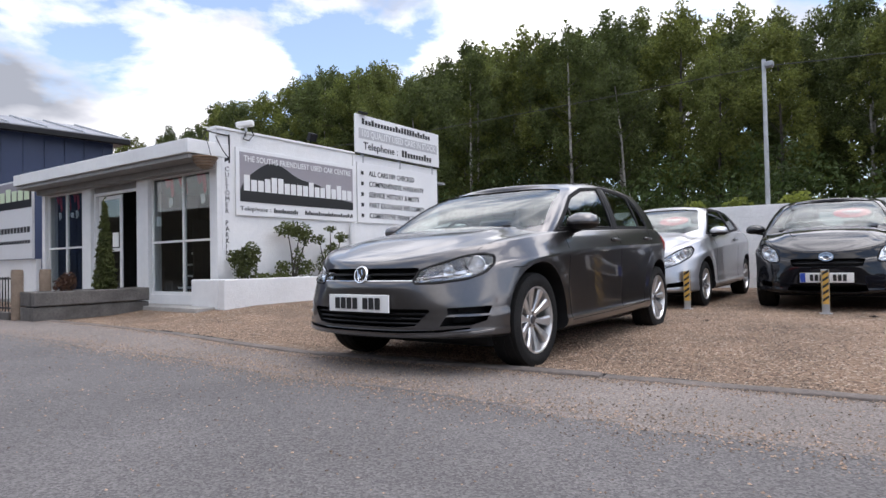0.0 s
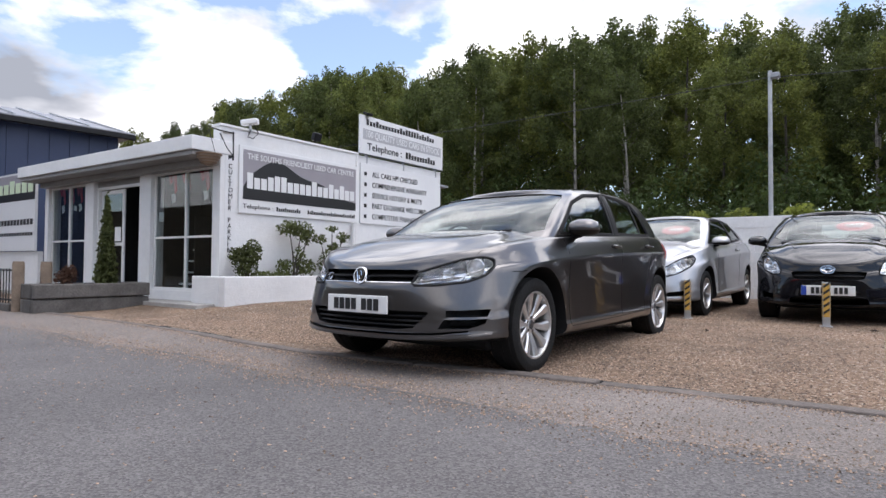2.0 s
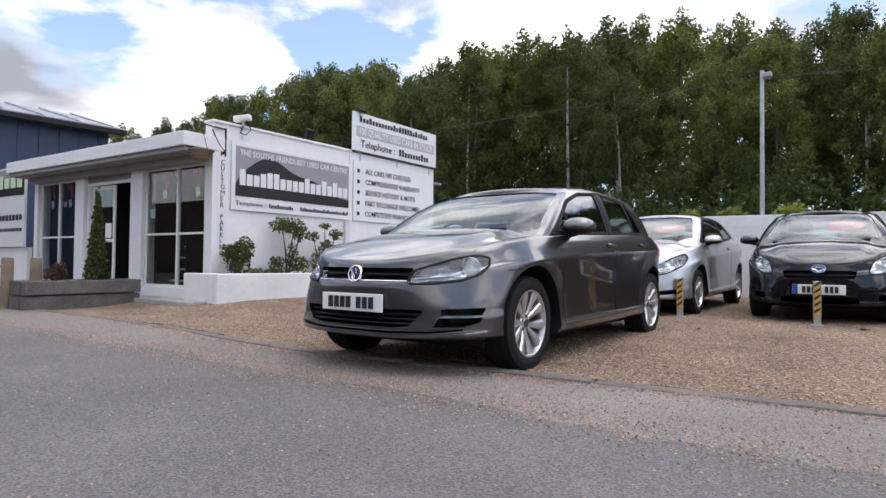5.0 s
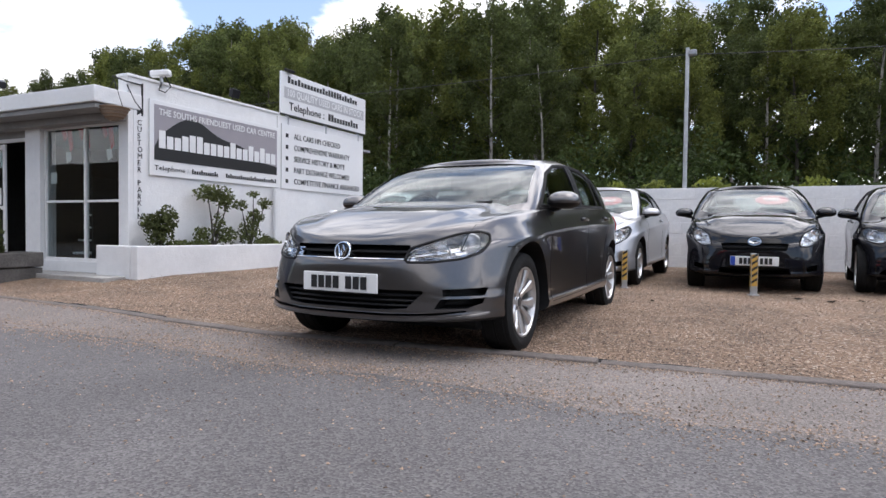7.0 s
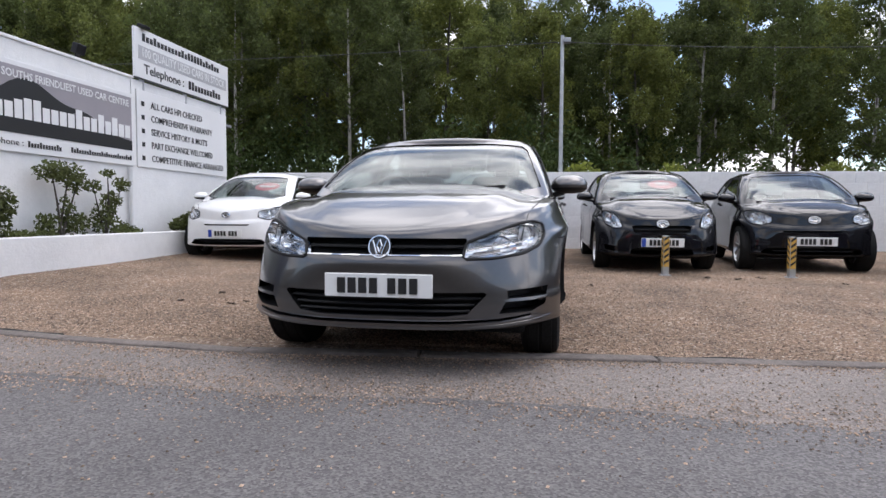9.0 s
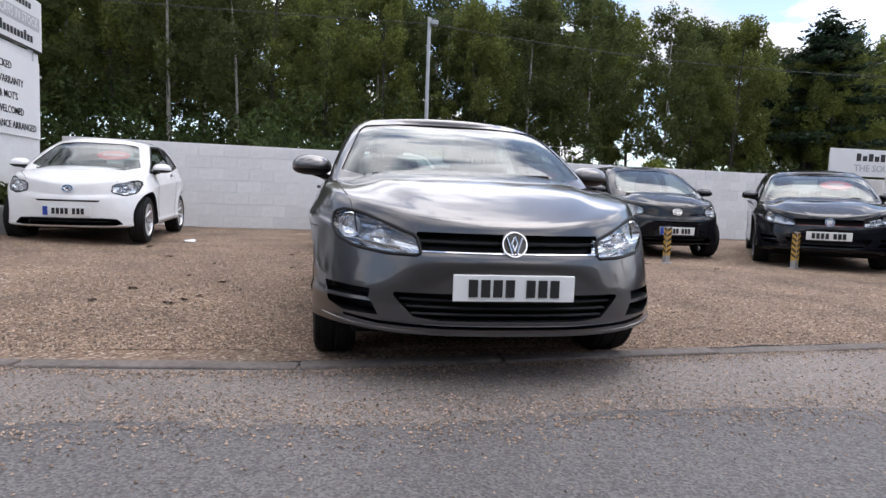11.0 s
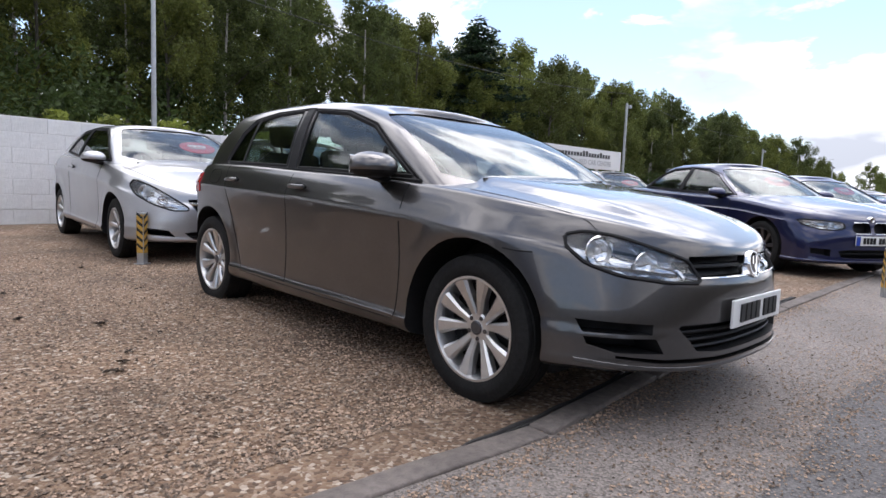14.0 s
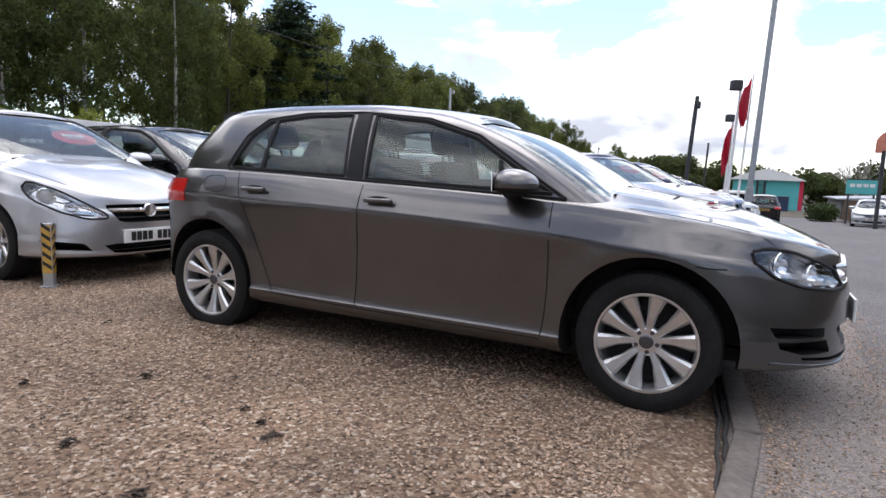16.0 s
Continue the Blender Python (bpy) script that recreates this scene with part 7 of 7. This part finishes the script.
# bare tree behind the fence
bt = thing("bare_tree", "pale leafless tree beyond the far fence", "tree", pose(60, -9.1, ground_z(60, -9)))
rbt = random.Random(17)
wood = bmesh.new()


def bough(p, d, length, r, level):
    q = p + d * length
    add_tube(wood, [p, p.lerp(q, 0.5) + Vector((0, rbt.uniform(-0.06, 0.06), 0)) * length, q], [r, r * 0.75, r * 0.5], 5)
    if level:
        for _ in range(4):
            e = (d + Vector((rbt.uniform(-0.7, 0.7), rbt.uniform(-0.7, 0.7), rbt.uniform(-0.1, 0.4)))).normalized()
            bough(p.lerp(q, rbt.uniform(0.45, 1.0)), e, length * rbt.uniform(0.5, 0.72), r * 0.5, level - 1)


bough(Vector((0, 0, 0)), Vector((0, 0, 1)), 2.6, 0.13, 4)
part("trunk", wood, M_BIRCH, bt)

# overhead cable from column to column
cb = thing("cable", "thin black overhead cable between the lamp columns", "cable")
CABLE = [(-30.0, 9.6, 5.2), (0.93, 9.18, 4.30), (15.85, 9.05, 4.22), (29.2, 9.3, 3.85), (41.3, 9.3, 3.6)]
for a, b in zip(CABLE, CABLE[1:]):
    pts = [Vector(a).lerp(Vector(b), k / 16) - Vector((0, 0, 0.35 * (1 - (k / 8 - 1) ** 2))) for k in range(17)]
    part("span", tube(pts, 0.007, 5), M_DARKPOST, cb)


# ---- dark leaf scraps on the gravel, rubber edging by the kerb ----
def scrap(x, y, s, seed):
    r = random.Random(seed)
    t = thing("leaf_scrap", "small dark clump of dead leaves on the gravel", "leaf litter", pose(x, y, ground_z(x, y) + 0.012 * noise.noise((x * 0.9, y * 0.9, 0)) + 0.006, 0, 0, r.uniform(0, 360)), "leaf scraps")
    bm = bmesh.new()
    for k in range(9):
        a = r.uniform(0, 6.28)
        c = Vector((r.gauss(0, s * 0.5), r.gauss(0, s * 0.3), r.uniform(0, 0.01)))
        d = Vector((math.cos(a), math.sin(a), r.uniform(-0.1, 0.35))) * s * r.uniform(0.4, 0.8)
        e = Vector((-d.y, d.x, 0)) * 0.4
        v = [bm.verts.new(c + q) for q in (-d, e + Vector((0, 0, 0.008)), d, -e + Vector((0, 0, 0.004)))]
        bm.faces.new(v)
    part("leaves", bm, M_DEADLEAF, t)


M_DEADLEAF = material("dead_leaf", (0.034, 0.024, 0.016), 0.9, per_island=0.4)
SCRAPS = [(-1.69, 2.1, 0.06), (-1.89, 1.18, 0.06), (-2.05, 2.45, 0.05), (-2.3, 1.75, 0.06), (-1.82, 1.30, 0.05), (-1.75, 1.45, 0.04), (-2.4, 1.25, 0.07), (-1.5, 1.75, 0.03),
          (-2.0, 3.3, 0.05), (-1.3, 4.3, 0.05), (-2.6, 3.9, 0.06), (-3.1, 4.9, 0.09), (2.6, 4.0, 0.08), (2.9, 3.9, 0.09), (3.2, 4.05, 0.07), (1.2, 3.0, 0.05), (3.9, 3.6, 0.05), (-1.2, 3.1, 0.04)]
for k, (x, y, s) in enumerate(SCRAPS):
    scrap(x, y, s * 0.62, 40 + k)
M_EDGING = material("dusty_rubber", (0.030, 0.028, 0.027), 0.85, 0, 0, 9, 0.3)
ed = thing("rubber_edging", "black rubber strip lying along the kerb boards", "edging")
for a, b in ((-4.6, -2.3), (-1.75, 0.3), (0.6, 3.6)):
    n = 60
    for off, rad in ((0.076, 0.011), (0.104, 0.009)):
        pts = []
        for k in range(n + 1):
            x = a + (b - a) * k / n
            bend = 0.05 * blend(1 - 3 * k / n) - 0.03 * blend(3 * k / n - 2)
            pts.append((x, kerb_y(x) + off + bend * -1 + 0.014 * noise.noise((k * 0.22 + a, 0, 0)), 0.004 + 0.008 * noise.noise((k * 0.2, a, off * 40))))
        part("strip", tube(pts, rad, 6), M_EDGING, ed)


# ==== woods behind the yard ====
def tree_meshes(seed, height, kind):
    """A trunk with limbs and a crown of clumped leaves: (wood mesh, crown mesh)."""
    r = random.Random(seed)
    bm = bmesh.new()
    lean = (r.uniform(-0.5, 0.5), r.uniform(-0.5, 0.5))
    trunk = [(lean[0] * t * t + 0.12 * math.sin(3 * t + seed), lean[1] * t * t, height * 0.96 * t) for t in [k / 8 for k in range(9)]]
    base = 0.095 if kind != "pine" else 0.17
    add_tube(bm, trunk, [base * (1 - 0.9 * k / 8) + 0.012 for k in range(9)], 8)
    clumps = []
    n = 30 if kind != "pine" else 34
    for k in range(n):
        t = 0.30 + 0.68 * (k / n) if kind != "pine" else 0.35 + 0.62 * (k / n)
        a = k * 2.4 + r.uniform(-0.5, 0.5)
        i = min(7, int(t * 8))
        p = Vector(trunk[i]).lerp(Vector(trunk[i + 1]), t * 8 - i)
        reach = height * ((0.155 * math.sin(math.pi * min(1, (t - 0.12) / 0.88)) + 0.03) if kind != "pine" else 0.21 * (1.08 - t)) * r.uniform(0.6, 1.25)
        rise = reach * (r.uniform(0.3, 0.8) if kind != "pine" else r.uniform(-0.05, 0.2))
        q = p + Vector((math.cos(a) * reach, math.sin(a) * reach, rise))
        mid = p.lerp(q, 0.5) + Vector((0, 0, 0.1 * reach))
        add_tube(bm, [p, mid, q], [0.028 * (1.2 - t), 0.016 * (1.2 - t), 0.005], 5, 1)
        s = r.uniform(0.36, 0.70) * (height / 11)
        clumps.append((tuple(q), (s * 0.85, s * 0.85, s * r.uniform(0.8, 1.35)) if kind != "pine" else (s * 1.1, s * 1.1, s * 0.33)))
        clumps.append((tuple(p.lerp(q, 0.6)), (s * 0.8, s * 0.8, s * 0.6) if kind != "pine" else (s * 0.9, s * 0.9, s * 0.28)))
        if kind != "pine" and r.random() < 0.6:
            clumps.append((tuple(q + Vector((r.uniform(-0.4, 0.4), r.uniform(-0.4, 0.4), -r.uniform(0.4, 0.9)))), (s * 0.4, s * 0.4, s * 0.8)))
    clumps.append((trunk[-1], (0.35, 0.35, 0.7)))
    wood = bpy.data.meshes.new("trunk")
    bm.to_mesh(wood)
    bm.free()
    wood.shade_smooth()
    wood.materials.append(M_BIRCH if kind == "birch" else M_BARK)
    wood.materials.append(M_BARK)
    crown = leaf_cloud("crown", clumps, 13000 if kind != "pine" else 6500, 0.078 if kind != "pine" else 0.10, M_LEAF[3 if kind == "pine" else seed % 3], seed, False)
    return wood, crown


KINDS = [tree_meshes(31 + k, 11.0, "birch" if k in (0, 2, 3) else "ash") for k in range(6)] + [tree_meshes(50, 12.5, "pine")]
TREE_LABEL = ["slender pale-barked birch in fresh leaf", "dark-stemmed woodland tree in leaf"]


def plant(kind, x, y, scale, turn):
    wood, crown = KINDS[kind]
    pine = kind == 6
    t = thing("tree", "dark pine with flat spreading branches" if pine else TREE_LABEL[0 if kind in (0, 2, 3) else 1], "tree", Matrix.LocRotScale((x, y, ground_z(x, y)), Euler((0, 0, turn)), (scale, scale, scale)), "woodland trees")
    mesh_part("trunk", wood, t)
    mesh_part("crown", crown, t)
    return t


rt = random.Random(77)


def wood_scale(x, y):
    """Lower trees towards the far end of the yard, taller ones behind the front row."""
    return curve_value([(-40, 0.76), (-25, 0.78), (-19, 0.77), (-11, 0.73), (-5, 0.73), (-1, 0.66), (4, 0.64), (9, 0.63), (13, 0.605), (18, 0.625), (26, 0.645), (36, 0.655), (45, 0.67), (88, 0.66)], x) * (y + 4.0) / 20.0


for row, (y0, step) in enumerate(((15.0, 1.75), (18.5, 1.95), (24.0, 2.3), (30.0, 2.8))):
    x = -38.0 + row
    while x < 64:
        y = y0 + rt.uniform(-1.2, 1.2)
        thin = 1.0 < x * 20 / (y + 3) < 15.0 and row > 1 and rt.random() < 0.18
        kind = rt.choice((0, 1, 2, 3, 4, 5))
        if not thin:
            plant(kind, x + rt.uniform(-0.9, 0.9), y, wood_scale(x * 21 / (y + 4), y) * rt.uniform(0.84, 1.12), rt.uniform(0, 6.28))
        x += step * (1 if x < 25 else 1.5)
plant(6, 15.6, 16.2, 0.77, 0.4).scale = (1.22, 1.22, 0.64)
x = 66.0
while x < 200:
    plant(rt.choice((1, 2, 4, 5)), x, 17 + rt.uniform(-2, 4), rt.uniform(0.60, 0.72), rt.uniform(0, 6.28))
    x += 4.0

# undergrowth behind the wall
cl = [((x, 12.0 + rt.uniform(0, 6.0) + 0.03 * x, 0.9 + rt.uniform(0, 1.3 if x < 2 else 0.6)), (rt.uniform(0.5, 1.1), rt.uniform(0.4, 0.9), rt.uniform(0.6, 1.25))) for x in [-12 + 0.27 * k for k in range(220)]]
tagged(leaf_cloud("undergrowth", cl, 75000, 0.075, M_UNDER, 91), "tangled green undergrowth behind the wall", "bushes", kind="stuff")
for k, (x, z, s) in enumerate(((-0.45, 1.56, 0.14), (0.35, 1.57, 0.20), (1.38, 1.60, 0.24), (3.2, 1.58, 0.16), (6.4, 1.58, 0.18))):
    y = 9.45 + 0.075 * x
    lime = thing("shrub", "lime green leafy shrub growing behind the wall", "shrub", pose(x, y, ground_z(x, y)))
    part("stem", tube([(0, 0, 0), (0.03, 0.02, 0.8), (0, 0, z - 0.1)], [0.02, 0.015, 0.006], 6), M_BARK, lime)
    leaf_cloud("leaves", [((0, 0, z), (s * 1.5, 0.25, 0.20)), ((-0.25, 0, z - 0.25), (s, 0.25, 0.28)), ((0.28, 0.05, z - 0.22), (s, 0.25, 0.25))], 500, 0.055, M_LIME, 300 + k, lime)
cl = [((x, 12.9 + rt.uniform(0, 0.4) + 0.0 * x, 0.9), (0.9, 0.7, 0.8)) for x in [46 + 1.2 * k for k in range(100)]]
tagged(leaf_cloud("hedge", cl, 26000, 0.12, M_UNDER, 92), "low dark hedge along the far yard edge", "hedge", kind="stuff")
# a darker depth of wood behind, and the woods closing the end of the road
cl = [((x, 33 + rt.uniform(-2, 3), rt.uniform(0.5, 4.2)), (rt.uniform(1.2, 2.2), 1.5, rt.uniform(0.9, 1.8))) for x in [-52 + 0.62 * k for k in range(190)] if not 6 < x < 24]
tagged(leaf_cloud("deep_wood", cl, 22000, 0.22, M_LEAF[1], 93), "deep shaded woodland foliage behind the front trees", "woodland", kind="stuff")
cl = [((-11 + 0.2 * k, 13.2 + rt.uniform(0, 5.0), 1.3 + rt.uniform(0, 2.0)), (rt.uniform(0.5, 1.0), 0.7, rt.uniform(0.5, 1.0))) for k in range(84)]
tagged(leaf_cloud("thicket", cl, 16000, 0.075, M_UNDER, 94), "dense leafy thicket between the trunks", "bushes", kind="stuff")
cl = [((108 + rt.uniform(0, 14), -72 + 1.0 * k, ground_z(110, 0) + rt.uniform(1.0, 5.4) + 1.1 * math.sin(k * 0.17)), (rt.uniform(2.0, 3.4), rt.uniform(2.0, 3.0), rt.uniform(1.3, 2.4))) for k in range(102)]
tagged(leaf_cloud("far_wood", cl, 70000, 0.30, M_LEAF[1], 95), "low rounded woodland closing the end of the road", "woodland", kind="stuff")


# ==== wall blocks ====
rb = random.Random(3)
for x, z in BLOCKS:
    lo = max(x, 0.0)
    if x < 0 or x + 0.45 > wall_len:
        continue
    o = mesh_part("block", block_meshes[rb.randrange(4)], back_wall)
    o.location = (x + 0.0015, rb.uniform(-0.004, 0.003), z + 0.001)
